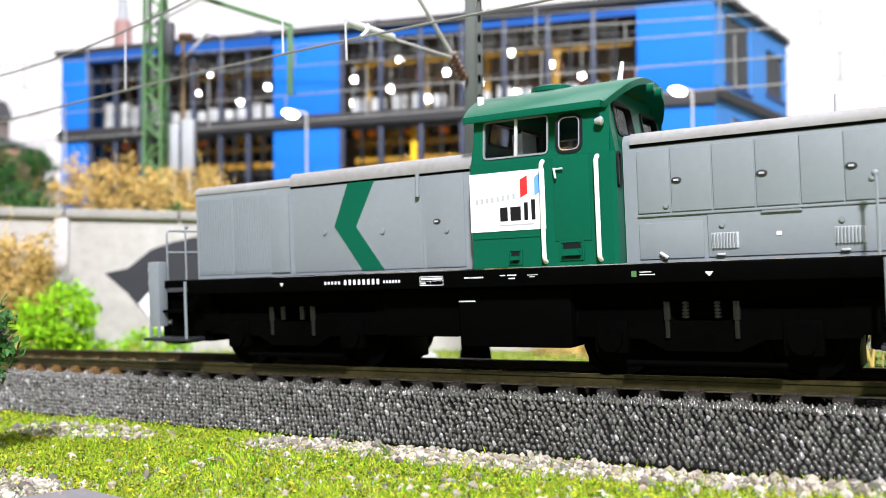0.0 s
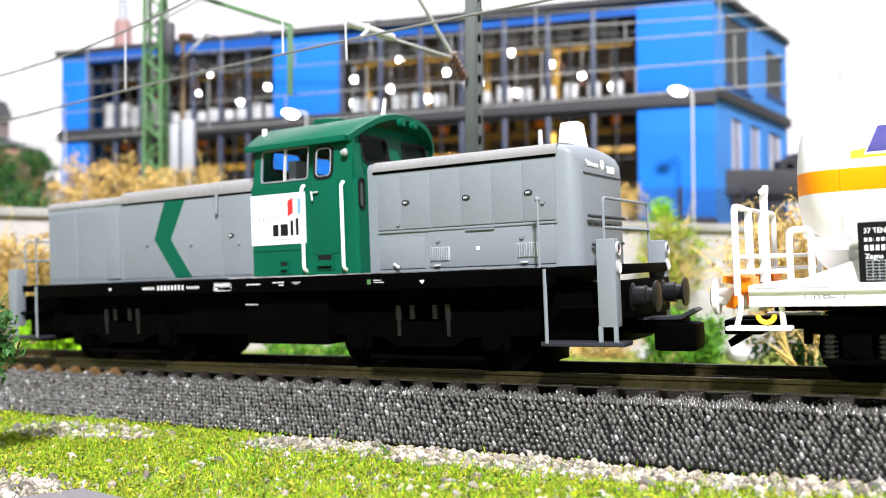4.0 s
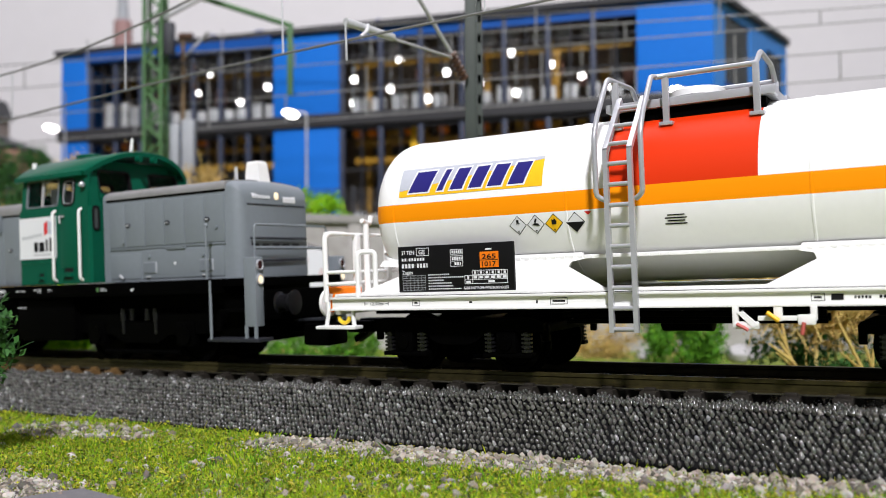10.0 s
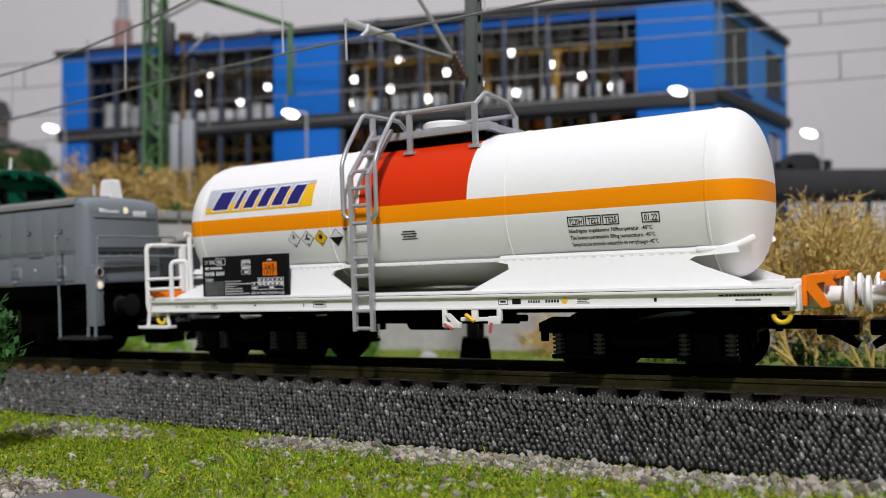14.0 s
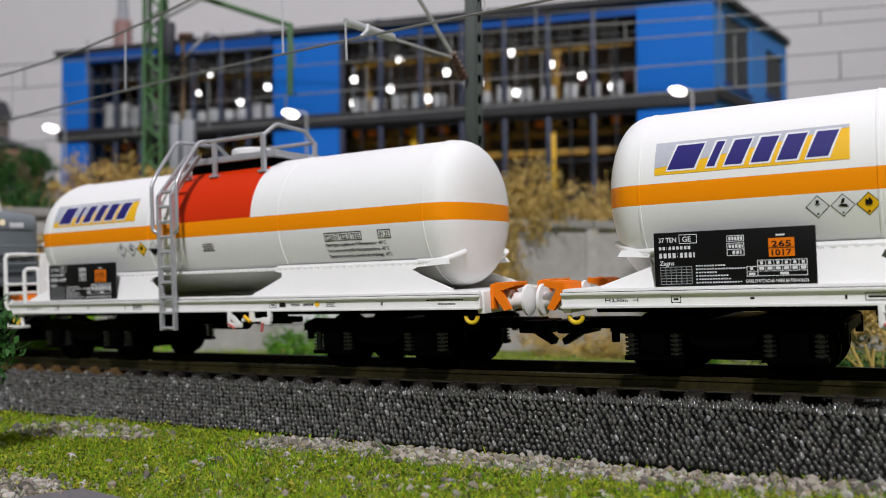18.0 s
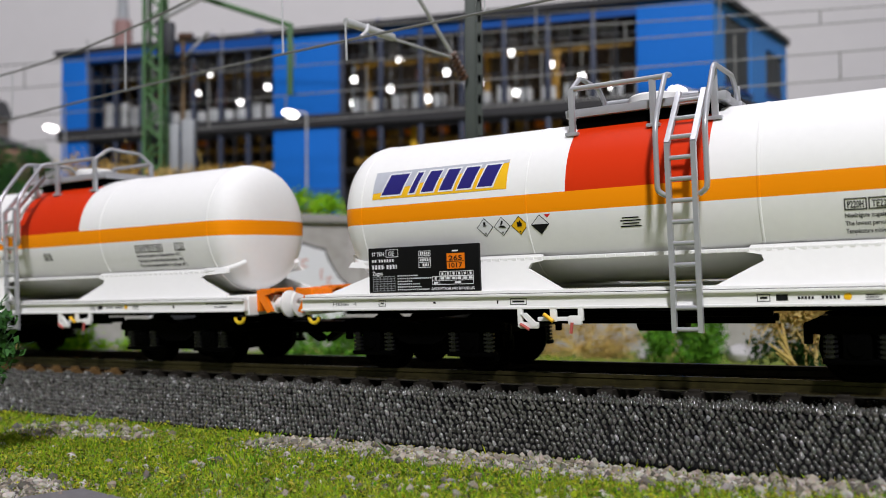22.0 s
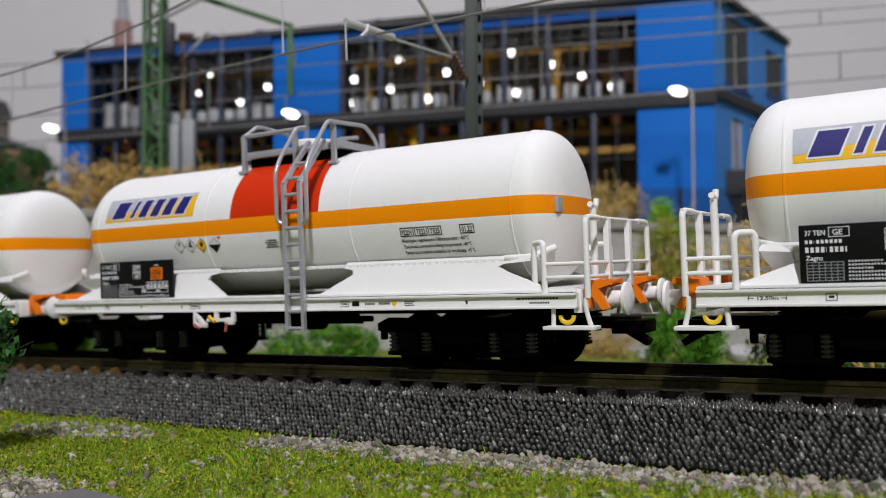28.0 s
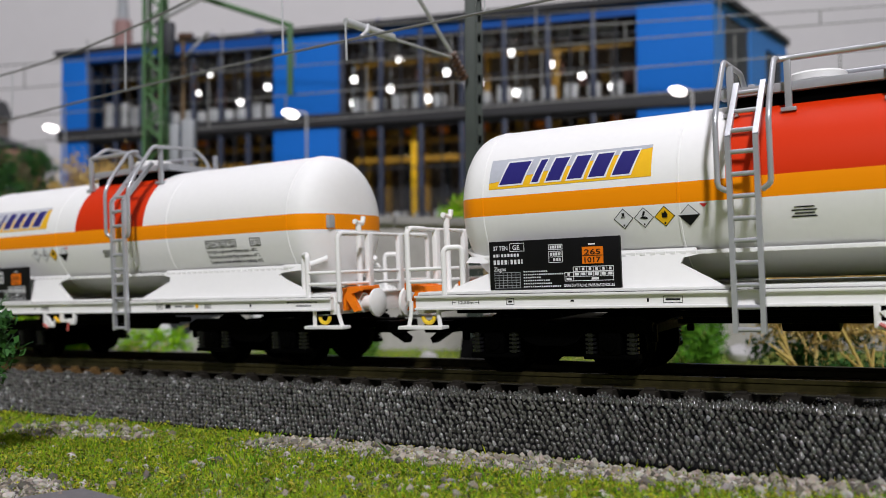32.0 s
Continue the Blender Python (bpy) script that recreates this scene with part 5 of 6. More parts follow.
    cab = part("cab", loft(B(), [[(2.4, y0 + 1.0, z), (3.0, y0, z), (27.8, y0, z), (28.4, y0 + 0.7, z), (28.4, -y0 - 0.7, z), (27.8, -y0, z), (3.0, -y0, z), (2.4, -y0 - 1.0, z)] for z in (18.3, 35.9)]), M_GREEN, root, "dark green cab with white handrails")
    wins = ((5.6, 17.2, 36.6, 42.8), (18.9, 22.9, 36.5, 42.3))
    for sgn in (-1, 1):
        wl = 0.12 * -sgn
        bm = holed(B(), 3.6, 27.6, 35.9, 44.3, wins, sgn * 17.9 - (0 if sgn < 0 else 0.7), sgn * 17.9 + (0.7 if sgn < 0 else 0), wl, 35.9)
        sd = part("cab_side", bm, M_GREEN, cab)
        for xa, xb, za, zb in wins:
            p = sgn * 17.9
            wide = xb < 18
            fr = part("window_frame", ring(B(), xa + 0.15, xb - 0.15, za + 0.15, zb - 0.15, 0.5 if wide else 1.0, 0.3 if wide else 0.45, p - 0.2, p + 0.3, wl, 35.9), M_GREY if wide else M_INK, sd, "slim grey frame" if wide else "black rubber frame with rounded corners")
            if not wide:
                part("bright_edge", ring(B(), xa + 0.35, xb - 0.35, za + 0.35, zb - 0.35, 0.85, 0.12, p - 0.26, p + 0.1, wl, 35.9), M_SILVER, fr, "thin silver inner edge")
            part("pane", holed(B(), xa, xb, za, zb, [], p + 0.25 * -sgn - 0.05, p + 0.25 * -sgn + 0.05, wl, 35.9), M_GLASS, fr).visible_shadow = False
            if xb < 18:
                part("window_bar", holed(B(), 11.3, 11.8, za, zb, [], p - 0.25, p + 0.2, wl, 35.9), M_TUBE, fr)
    # raked front and rear walls, in their own upright frames
    for nm, x, lean, panes in (("front_wall", 28.0, 0.17, ((-13.8, -3.3, 39.0, 44.2), (3.3, 13.8, 39.0, 44.2))), ("rear_wall", 3.2, -0.17, ((-12.5, -1.2, 39.8, 43.6), (1.2, 12.5, 39.8, 43.6)))):
        bm = holed(B(), -14.4, 14.4, 35.9, 44.9, panes, -0.4, 0.4, lean, 35.9)
        holed(bm, -17.2, -14.4, 35.9, 43.7, [], -0.4, 0.4, lean, 35.9)
        holed(bm, 14.4, 17.2, 35.9, 43.7, [], -0.4, 0.4, lean, 35.9)
        holed(bm, -11.2, 11.2, 44.9, 46.6, [], -0.4, 0.4, lean, 35.9)
        wall = part(nm, bm, M_GREEN, cab)
        wall.matrix_local = Matrix.Translation((x * MM, 0, 0)) @ pose(0, 0, 0, 0, 0, 90)
        for xa, xb, za, zb in panes:
            fr = part("window_frame", ring(B(), xa + 0.2, xb - 0.2, za + 0.2, zb - 0.2, 1.0, 0.45, -0.6, 0.55, lean, 35.9), M_INK, wall, "black rubber frame with rounded corners")
            part("pane", holed(B(), xa, xb, za, zb, [], -0.05, 0.05, lean, 35.9), M_GLASS, fr).visible_shadow = False
    part("cab_floor", box(B(), 3.6, 27.4, -16.8, 16.8, 35.9, 36.4), M_BLACK, cab)
    part("control_desk", box(B(), 22, 26, -11, 11, 36.4, 39.0, 0.4), M_GREYBOX, cab)
    part("seat_back", box(B(), 9, 11, -13, -6, 36.4, 41.0, 0.4), M_GREYBOX, cab)

    def arch(x0, bow, grow, drop):
        pts = []
        for i in range(17):
            a = -1 + 2 * i / 16
            pts.append((x0 + bow * abs(a) ** 3, a * (18.4 + grow), 43.9 + grow * 0.3 + 5.3 * (1 - abs(a) ** 2.4) - drop))
        for i in range(16, -1, -1):
            a = -1 + 2 * i / 16
            pts.append((x0 + bow * abs(a) ** 3, a * (17.9 + grow), 42.9 + 5.2 * (1 - abs(a) ** 2.4) - drop))
        return pts
    rf = part("roof", loft(B(), [arch(0.9, 1.0, -0.2, 0.15), arch(1.3, 1.0, 0, 0), arch(29.9, -3.2, 0, 0), arch(30.4, -3.2, -0.2, 0.15)]), M_GREEN, cab, "arched green cab roof with overhanging eaves")
    for y in (-18.75, 18.2):
        part("gutter", box(B(), 2.2, 26.6, y, y + 0.55, 42.8, 44.0, 0.15), M_GREEN, rf)
    part("roof_hatch", lathe_z([(48.9, 3.6), (49.7, 3.6), (49.9, 3.0), (49.95, 0.1)], 13.0, -3.0), M_GREEN, rf)
    part("antenna", rod(B(), (24.6, 0, 49.0), (25.3, 0, 53.0), 0.55, 10, 0.35), M_WHITE, rf, "white roof aerial")
    part("horn", rod(B(), (3.4, -13.2, 46.0), (3.4, -13.2, 48.0), 0.6, 10), M_WHITE, rf)
    for y in (-3.6, 1.6):
        part("lamp_cap", rod(B(), (30.4, y, 47.2), (31.6, y, 47.2), 0.8, 12), M_GREEN, rf)
    part("flood_lamp", lathe_x([(25.6, 0.4), (26.0, 0.6), (26.6, 0.75), (26.9, 0.45)], -18.3, 40.7, 12), M_SILVER, cab, "small silver lamp")
    # logo sheet, door, handrails, steps
    ys = y0 - 0.04
    lg = part("logo_panel", box(B(), 2.8, 16.5, y0 - 0.12, y0 + 0.2, 24.4, 34.2), M_PRINT, cab, "white panel with a dark wordmark and small flag")
    L1 = lambda x, z: (x + 0.55, y0 - 0.16, z)
    bm = B()
    patch(bm, [(11.6, 29.7), (12.9, 30.3), (12.9, 33.3), (11.6, 32.7)], L1)
    part("flag", bm, M_RED, lg)
    bm = B()
    patch(bm, [(12.9, 30.3), (14.2, 29.9), (14.2, 32.9), (12.9, 33.3)], L1)
    part("flag", bm, M_PALEGREY, lg)
    bm = B()
    patch(bm, [(14.2, 29.9), (15.3, 30.5), (15.3, 33.6), (14.2, 32.9)], L1)
    part("flag", bm, M_SKY, lg)
    bm = B()
    bars(bm, [(7.8, 9.2, 26.0, 28.3), (9.7, 11.6, 26.0, 28.3), (12.2, 12.9, 26.0, 28.9), (13.5, 14.2, 26.0, 29.3)], L1)
    part("wordmark", bm, M_INK, lg)
    bm = B()
    bars(bm, [(3.3 + i * 0.98, 3.75 + i * 0.98, 29.0 + 0.08 * i, 29.9 + 0.08 * i) for i in range(8)] + [(7.6, 13.9, 25.2, 25.45)], L1)
    part("wordmark", bm, M_GREYBOX, lg)
    dr = part("cab_door", box(B(), 18.0, 24.2, y0 - 0.15, y0 + 0.2, 22.2, 35.8, 0.1), M_GREEN, cab)
    part("door_handle", tube(B(), [(18.4, y0 - 0.7, 34.0), (18.7, y0 - 0.8, 32.3)], 0.2), M_TUBE, dr, "metal handle")
    part("door_lever", rod(B(), (18.3, y0 - 0.6, 33.8), (19.9, y0 - 0.6, 33.8), 0.18, 6), M_TUBE, dr)
    for x in (16.3, 25.6):
        part("handrail", tube(B(), [(x, y0, 19.0), (x, y0 - 0.9, 19.5), (x, y0 - 0.9, 34.8), (x, y0, 35.3)], 0.38, 8), M_WHITE, cab, "white upright handrail")
    for xa, xb, za, zb in ((9.8, 11.9, 19.0, 21.0), (19.0, 22.6, 19.4, 22.0)):
        st = part("step_recess", holed(B(), xa - 0.25, xb + 0.25, za - 0.25, zb + 0.25, [(xa, xb, za, zb)], y0 - 0.25, y0 - 0.02), M_GREEN, cab)
        part("recess", box(B(), xa, xb, y0 - 0.06, y0 + 0.1, za, zb), M_GREEN, st)
        # ink boxes paint the shade at the recess top and under the tread
        part("recess_top", box(B(), xa + 0.3, xb - 0.3, y0 - 0.1, y0, za + (zb - za) * 0.62, zb - 0.15), M_INK, st)
        part("tread", prism(B(), [(xa + 0.2, za + 0.5), (xb - 0.2, za + 0.5), (xb - 0.5, za + (zb - za) * 0.5), (xa + 0.5, za + (zb - za) * 0.5)], y0 - 0.9, y0), M_GREEN, st)
        part("tread_shade", box(B(), xa + 0.6, xb - 0.6, y0 - 0.12, y0, za + 0.05, za + 0.45), M_INK, st)
    part("rim", box(B(), 3.2, 16.5, y0 - 0.15, y0 + 0.1, 23.2, 23.5, 0.05), M_GREEN, cab)
    bm = ring(B(), -16.8, -15.3, 30.6, 35.6, 0.7, 0.35, 0.0, 0.3)
    slot = part("slot_window", bm, M_INK, cab, "narrow dark slot window with rounded ends")
    slot.matrix_local = Matrix.Translation((28.72 * MM, 0, 0)) @ pose(0, 0, 0, 0, 0, 90)
    part("pane", box(B(), -16.75, -15.35, 0.3, 0.4, 30.7, 35.5), M_WINGGLASS, slot)
    # side lettering on the frame
    F = lambda x, z: (fx(x), -18.34, z)
    bm = B()
    bars(bm, [(-30.0 + i * 0.8, -29.55 + i * 0.8, 16.35, 16.9) for i in range(5)] + [(-25.4 + i * 1.05, -24.85 + i * 1.05, 16.2, 17.15) for i in range(8)] + [(-16.6 + i * 0.65, -16.2 + i * 0.65, 16.35, 16.85) for i in range(6)], F)
    bars(bm, [(-8.8, -4.0, 17.2, 17.3), (-8.8, -4.0, 15.7, 15.8), (-8.8, -8.7, 15.7, 17.3), (-4.1, -4.0, 15.7, 17.3), (-8.8, -4.0, 16.45, 16.52), (-6.6, -6.53, 15.7, 16.5), (-8.5, -4.3, 16.7, 17.05), (-8.5, -7.6, 15.95, 16.25), (7.0, 8.0, 16.95, 17.15), (8.4, 10.0, 16.95, 17.15), (8.6, 9.8, 16.45, 16.62), (12.0, 14.0, 16.95, 17.05), (12.4, 13.4, 16.65, 16.75), (31.0, 33.4, 16.45, 16.57), (31.0, 32.8, 16.85, 16.97)], F)
    bars(bm, [(0.2 + q * 0.42, 0.5 + q * 0.42, 16.7, 16.95) for q in range(9)], F)
    patch(bm, [(-41.0, 16.9), (-40.5, 16.2), (-40.0, 16.9)], F)
    patch(bm, [(40.9, 16.7), (41.5, 16.0), (42.1, 16.7)], F)
    part("small_print", bm, M_PRINT, root)
    part("small_print", bars(B(), [(-1.2 + q * 0.42, -0.9 + q * 0.42, 12.65, 12.9) for q in range(8)], onside(-15.86)), M_PRINT, root)
    part("mark", bars(B(), [(29.7, 30.5, 16.2, 17.1)], F), M_LATTICE, root)
    # end platforms
    for e in (-1, 1):
        X = lambda v: e * v
        lo, up = lambda a, b: min(e * a, e * b), lambda a, b: max(e * a, e * b)
        pf = part("end_platform", box(B(), lo(66.3, 77.2), up(66.3, 77.2), -15.5, 15.5, 16.6, 18.2, 0.2), M_BLACK, root)
        part("buffer_beam", box(B(), lo(75.4, 77.6), up(75.4, 77.6), -14.8, 14.8, 9.6, 15.6, 0.3), M_BLACK, pf)
        for sgn in (-1, 1):
            y = sgn * 18.3
            # lower plate lighter than black: the light on its top is in the colour
            st = part("step_plate", box(B(), lo(64.2, 78.2), up(64.2, 78.2), min(y, y - sgn * 5), max(y, y - sgn * 5), 5.4, 6.1, 0.15), M_ANTHRA, pf)
            part("step_plate", box(B(), lo(66.0, 76.0), up(66.0, 76.0), min(y - sgn * 2, y - sgn * 7), max(y - sgn * 2, y - sgn * 7), 11.3, 11.9, 0.15), M_BLACK, st)
            y = sgn * 17.5
            col = part("lamp_column", box(B(), lo(73.9, 77.0), up(73.9, 77.0), min(y, y - sgn * 3.0), max(y, y - sgn * 3.0), 8.4, 22.3, 0.35), M_GREY, pf, "grey lamp column")
            for q in (74.2, 76.7):
                part("leg", box(B(), lo(q - 0.35, q + 0.35), up(q - 0.35, q + 0.35), y - 0.4 if sgn > 0 else y, y if sgn > 0 else y + 0.4, 5.9, 8.6), M_GREY, col)
            for z, mt, nm in ((20.7, M_LAMPRED, "dark red tail lamp"), (17.8, M_LAMP if e > 0 else M_PRINT, "lit white headlamp")):
                lamp = part("lamp", lathe_x([(e * 76.9, 0.8), (e * 77.25, 0.8), (e * 77.4, 0.1)], y - sgn * 1.5, z, 16), mt, col, nm)
                part("lamp_rim", lathe_x([(e * 76.9, 1.15), (e * 77.35, 1.15), (e * 77.4, 0.95), (e * 77.2, 0.82), (e * 76.9, 0.82)], y - sgn * 1.5, z, 16), M_SILVER, lamp, "silver lamp rim")
            y = sgn * 18.4
            part("grab_pole", tube(B(), [(X(65.3), y - sgn * 0.2, 5.9), (X(65.3), y - sgn * 0.2, 17.9)], 0.34), M_GREY, pf)
            part("grab_pole", tube(B(), [(X(64.6), y, 18.2), (X(64.6), y, 29.0), (X(64.3), y + sgn * -0.6, 29.2)], 0.22), M_GREY, pf)
            part("pole_knob", bm_ball((X(64.5), y - sgn * 0.3, 29.2), 0.5), M_GREY, pf)
            bx = part("buffer", lathe_x([(X(77.6), 2.3), (X(77.9), 1.75), (X(79.9), 1.75), (X(80.0), 1.45), (X(81.2), 1.4), (X(81.3), 2.5), (X(81.7), 2.55), (X(81.9), 1.4)], sgn * 10.0, 12.9), M_BUFFER, pf, "round black buffer")
        bm = B()
        box(bm, lo(70, 84), up(70, 84), -2.4, 2.4, 6.4, 9.0, 0.4)
        box(bm, lo(79, 86), up(79, 86), -3.8, 3.8, 3.6, 8.2, 0.8)
        cp = part("coupler", bm, M_BLACK2, pf, "black coupler head")
        part("coupler_plate", prism(B(), [(X(76), 9.05), (X(83), 9.3), (X(85.5), 10.6), (X(86), 10.2), (X(83.5), 8.8), (X(76), 8.7)], -2.6, 2.6), M_ANTHRA, cp, "dark grey coupler plate")
        bmh = tube(B(), [(X(74.3), -13.9, 17.6), (X(74.3), -13.9, 28.5), (X(74.3), -13.3, 29.0), (X(74.3), 13.3, 29.0), (X(74.3), 13.9, 28.5), (X(74.3), 13.9, 17.6)], 0.24)
        rod(bmh, (X(74.3), -13.9, 24.2), (X(74.3), 13.9, 24.2), 0.3, 6)
        part("railing", bmh, M_GREY, pf, "grey tubular railing across the platform end")
        # nose lamp
        part("nose_lamp", lathe_x([(X(64.6 if e < 0 else 67.9), 0.8), (X(66.5 if e < 0 else 70.3), 0.8), (X(66.6 if e < 0 else 70.45), 0.1)], 0.0, 35.6 if e > 0 else 33, 14), M_LAMP if e > 0 else M_PRINT, pf)
    bm = B()
    NP = lambda y, z: (70.32 - max(0.0, z - 35.3) * 0.45, y, z)
    for q in [(-9.0 + i * 0.95, -8.3 + i * 0.95, 34.9, 36.0) for i in range(7)] + [(2.4, 7.2, 34.3, 36.4)]:
        patch(bm, [(q[0], q[2]), (q[1], q[2]), (q[1], 35.3), (q[0], 35.3)], NP)
        patch(bm, [(q[0], 35.3), (q[1], 35.3), (q[1], q[3]), (q[0], q[3])], NP)
    part("nose_print", bm, M_PRINT, root)
    return root


# ---- overhead line over the track ----
def overhead():
    mast = thing("catenary_mast", shift(TRK, -101.8, 40.0, -11.5) @ pose(0, 0, 0, 0, 0, 0), "dark green steel mast with slotted flange beside the track", "mast")
    mast.matrix_world = Matrix.Translation(mast.matrix_world.translation) @ pose(0, 0, 0, 0, 0, 28.7)
    part("mast_web", box(B(), -2.1, 0.7, -1.4, 1.4, 0, 150, 0.15), M_MAST, mast)
    # flange pierced by a row of slots; a black strip behind paints their shade
    holes = [(1.05, 1.8, 15 + i * 5.0, 17.2 + i * 5.0) for i in range(26)]
    part("slotted_flange", holed(B(), 0.75, 2.1, 0, 150, holes, -1.4, -1.0), M_MAST, mast)
    part("inner_flange", box(B(), 0.75, 2.1, 0.9, 1.3, 0, 150), M_BLACK2, mast)
    part("mast_foot", loft(B(), [[(-k, -k, z), (k, -k, z), (k, k, z), (-k, k, z)] for k, z in ((5.5, -1), (5.5, 2.0), (4.4, 4.0), (3.3, 12.4), (3.0, 13.0))]), M_BLACK2, mast, "black tapered foot")
    arm = thing("registration_arm", TRK, "grey tubular registration arm with a brown insulator", "overhead arm")
    part("arm_tube", tube(B(), [(-101.0, 33.0, 68.8), (-105.0, 6.5, 69.6)], 0.3, 8), M_TUBE, arm)
    part("arm_end", tube(B(), [(-103.2, 11, 69.3), (-106.4, -2.0, 70.4)], 0.85, 10), M_TUBE, arm, "thick pale grey tube end")
    part("drop_rod", rod(B(), (-106.4, -2.0, 70.4), (-106.4, -2.0, 62.4), 0.22, 6), M_TUBE, arm)
    part("clamp", tube(B(), [(-104.6, 3.5, 70.6), (-103.8, 2.2, 69.0), (-104.0, 0.0, 67.2)], 0.45, 6), M_TUBE, arm)
    part("stay_tube", tube(B(), [(-101.2, 33.6, 69.6), (-103.0, 4.0, 93.0)], 0.5, 8), M_TUBE, arm)
    n = 6
    prof = []
    for i in range(n):
        prof += [(i * 1.3, 0.55), (i * 1.3 + 0.3, 1.25), (i * 1.3 + 0.85, 1.25), (i * 1.3 + 1.15, 0.55)]
    ins = part("insulator", lathe(B(), prof, 14, 0.0, "Z"), M_BROWN, arm, "ribbed brown insulator")
    a, b = Vector((-101.3, 33.2, 70.0)), Vector((-100.6, 39.0, 63.6))
    ins.matrix_local = Matrix.Translation(a * MM) @ (b - a).to_track_quat("Z", "Y").to_matrix().to_4x4()
    wire = thing("catenary_wire", TRK, "grey contact wire hung from a carrier wire by droppers", "overhead wire")
    low = lambda x: 67.2 - 0.00018 * (x + 90) ** 2
    high = lambda x: 77.0 + 0.00112 * (x + 235) ** 2
    xs = [-420 + i * 10 for i in range(61)]
    part("contact_wire", strand(B(), [(x, 0, low(x)) for x in xs], 0.27), M_WIRE, wire)
    part("carrier_wire", strand(B(), [(x, 0.5, min(96, high(x))) for x in xs[:33]] + [(x, 0.5, 77 + 0.00112 * (x - 35) ** 2) for x in xs[33:]], 0.27), M_WIRE, wire)
    for x in (-330, -275, -222, -176, -125, -75, -30, 20, 70):
        part("dropper", rod(B(), (x, 0, low(x)), (x, 0.5, min(96, high(x) if x < -100 else 77 + 0.00112 * (x - 35) ** 2)), 0.2, 5), M_TUBE, wire)


overhead()


def yard_lines():
    """Overhead wires of the tracks behind, seen across the yard."""
    ends = [((-300, 480, 128.5), (260, 322, 121.0), (-300, 480, 114.5), (260, 322, 117.0)),
            ((-300, 450, 92.5), (260, 308, 103.0), (-300, 450, 79.0), (260, 308, 93.0))]
    for a, b, c, d in ends:
        root = thing("yard_wire", YARD, "thin grey overhead wires above the yard tracks", "overhead wire", "wires over the yard")
        a, b, c, d = Vector(a), Vector(b), Vector(c), Vector(d)
        part("carrier_wire", rod(B(), a, b, 0.3, 5), M_YWIRE, root)
        part("contact_wire", rod(B(), c, d, 0.3, 5), M_YWIRE, root)
        for i in range(1, 15):
            k = i / 15 + 0.01
            part("dropper", rod(B(), a.lerp(b, k) + Vector((0, 0, 10 if i % 2 else 0)), c.lerp(d, k), 0.34, 5), M_YWIRE, root)
    root = thing("yard_wire", YARD, "thin grey overhead wires above the yard tracks", "overhead wire", "wires over the yard")
    part("feeder_wire", rod(B(), (-120, 470, 145), (260, 322, 127), 0.3, 5), M_YWIRE, root)


yard_lines()


def lattice_mast(s, d, w, z0, z1):
    root = thing("lattice_mast", shift(YARD, s, d, 0), "moss green lattice mast in the upper yard", "mast")
    for sx in (-1, 1):
        for sy in (-1, 1):
            part("leg", box(B(), sx * w / 2 - 0.7, sx * w / 2 + 0.7, sy * w / 2 - 0.7, sy * w / 2 + 0.7, z0, z1), M_LATTICE, root)
    z, k = z0 + 4, 1
    while z < z1 - 6:
        for sy in (-1, 1):
            part("brace", rod(B(), (-k * w / 2, sy * w / 2, z), (k * w / 2, sy * w / 2, z + 7), 0.6, 5), M_LATTICE, root)
        part("brace", rod(B(), (w / 2, -k * w / 2, z), (w / 2, k * w / 2, z + 7), 0.6, 5), M_LATTICE, root)
        z, k = z + 7, -k
    part("gantry_beam", tube(B(), [(0, 0, 141), (57, 2, 123)], 1.2, 6), M_LATTICE, root)
    part("hanging_post", box(B(), 55.8, 58.2, 1, 3.4, 93, 124, 0.3), M_LATTICE, root)
    part("bracket", tube(B(), [(0, 0, 124), (26, -4, 136), (30, -4, 136)], 0.9, 6), M_TUBE, root, "grey bracket arm")
    part("insulator", rod(B(), (10, 0, 118), (16, 0, 118), 1.6, 8), M_BROWN, root)
    part("switch_box", box(B(), 1, 8, -2, 2, 110, 124, 0.4), M_ANTHRA, root)


lattice_mast(-122.0, 370.0, 7.0, 34.0, 175.0)


def yard_things():
    for i, (s, z1) in enumerate(((-117.0, 82.0), (-110.6, 84.0))):
        root = thing("relay_cabinet", shift(YARD, s, 380, 36), "pale grey upright relay cabinet on a post", "cabinet", "relay cabinets")
        part("cabinet_body", box(B(), -2.6, 2.6, -2.4, 2.4, 25, z1 - 36, 0.4), M_GREYBOX, root)
        part("post", rod(B(), (0, 0, -2), (0, 0, 25.2), 0.9, 8), M_GREYBOX, root)
    for s, d, z, turn in ((-69.7, 400, 90.0, 20), (-216.0, 480, 97.0, 10), (104.4, 385, 96.4, -10), (181.2, 430, 84.0, 0)):
        root = thing("street_lamp", shift(YARD, s, d, 36), "slim grey street lamp with a glowing head", "street lamp", "street lamps of the yard")
        h = z - 36
        part("pole", rod(B(), (7, 2, -2), (7, 2, h + 0.5), 0.55, 8), M_TUBE, root)
        part("arm", rod(B(), (7, 2, h + 0.5), (0, 0, h + 2.0), 0.5, 6), M_TUBE, root)
        hd = B()
        bmesh.ops.create_icosphere(hd, subdivisions=2, radius=1.0, matrix=Matrix.Translation((0, 0, h)) @ pose(0, 0, 0, 0, 14, turn) @ Matrix.Diagonal((4.0, 2.0, 2.0, 1)))
        part("lamp_head", hd, M_LED, root, "glowing white lamp head")
    root = thing("yard_pole", shift(YARD, -115.6, 388, 36), "rusty brown yard pole with a pale slanted strut", "pole")
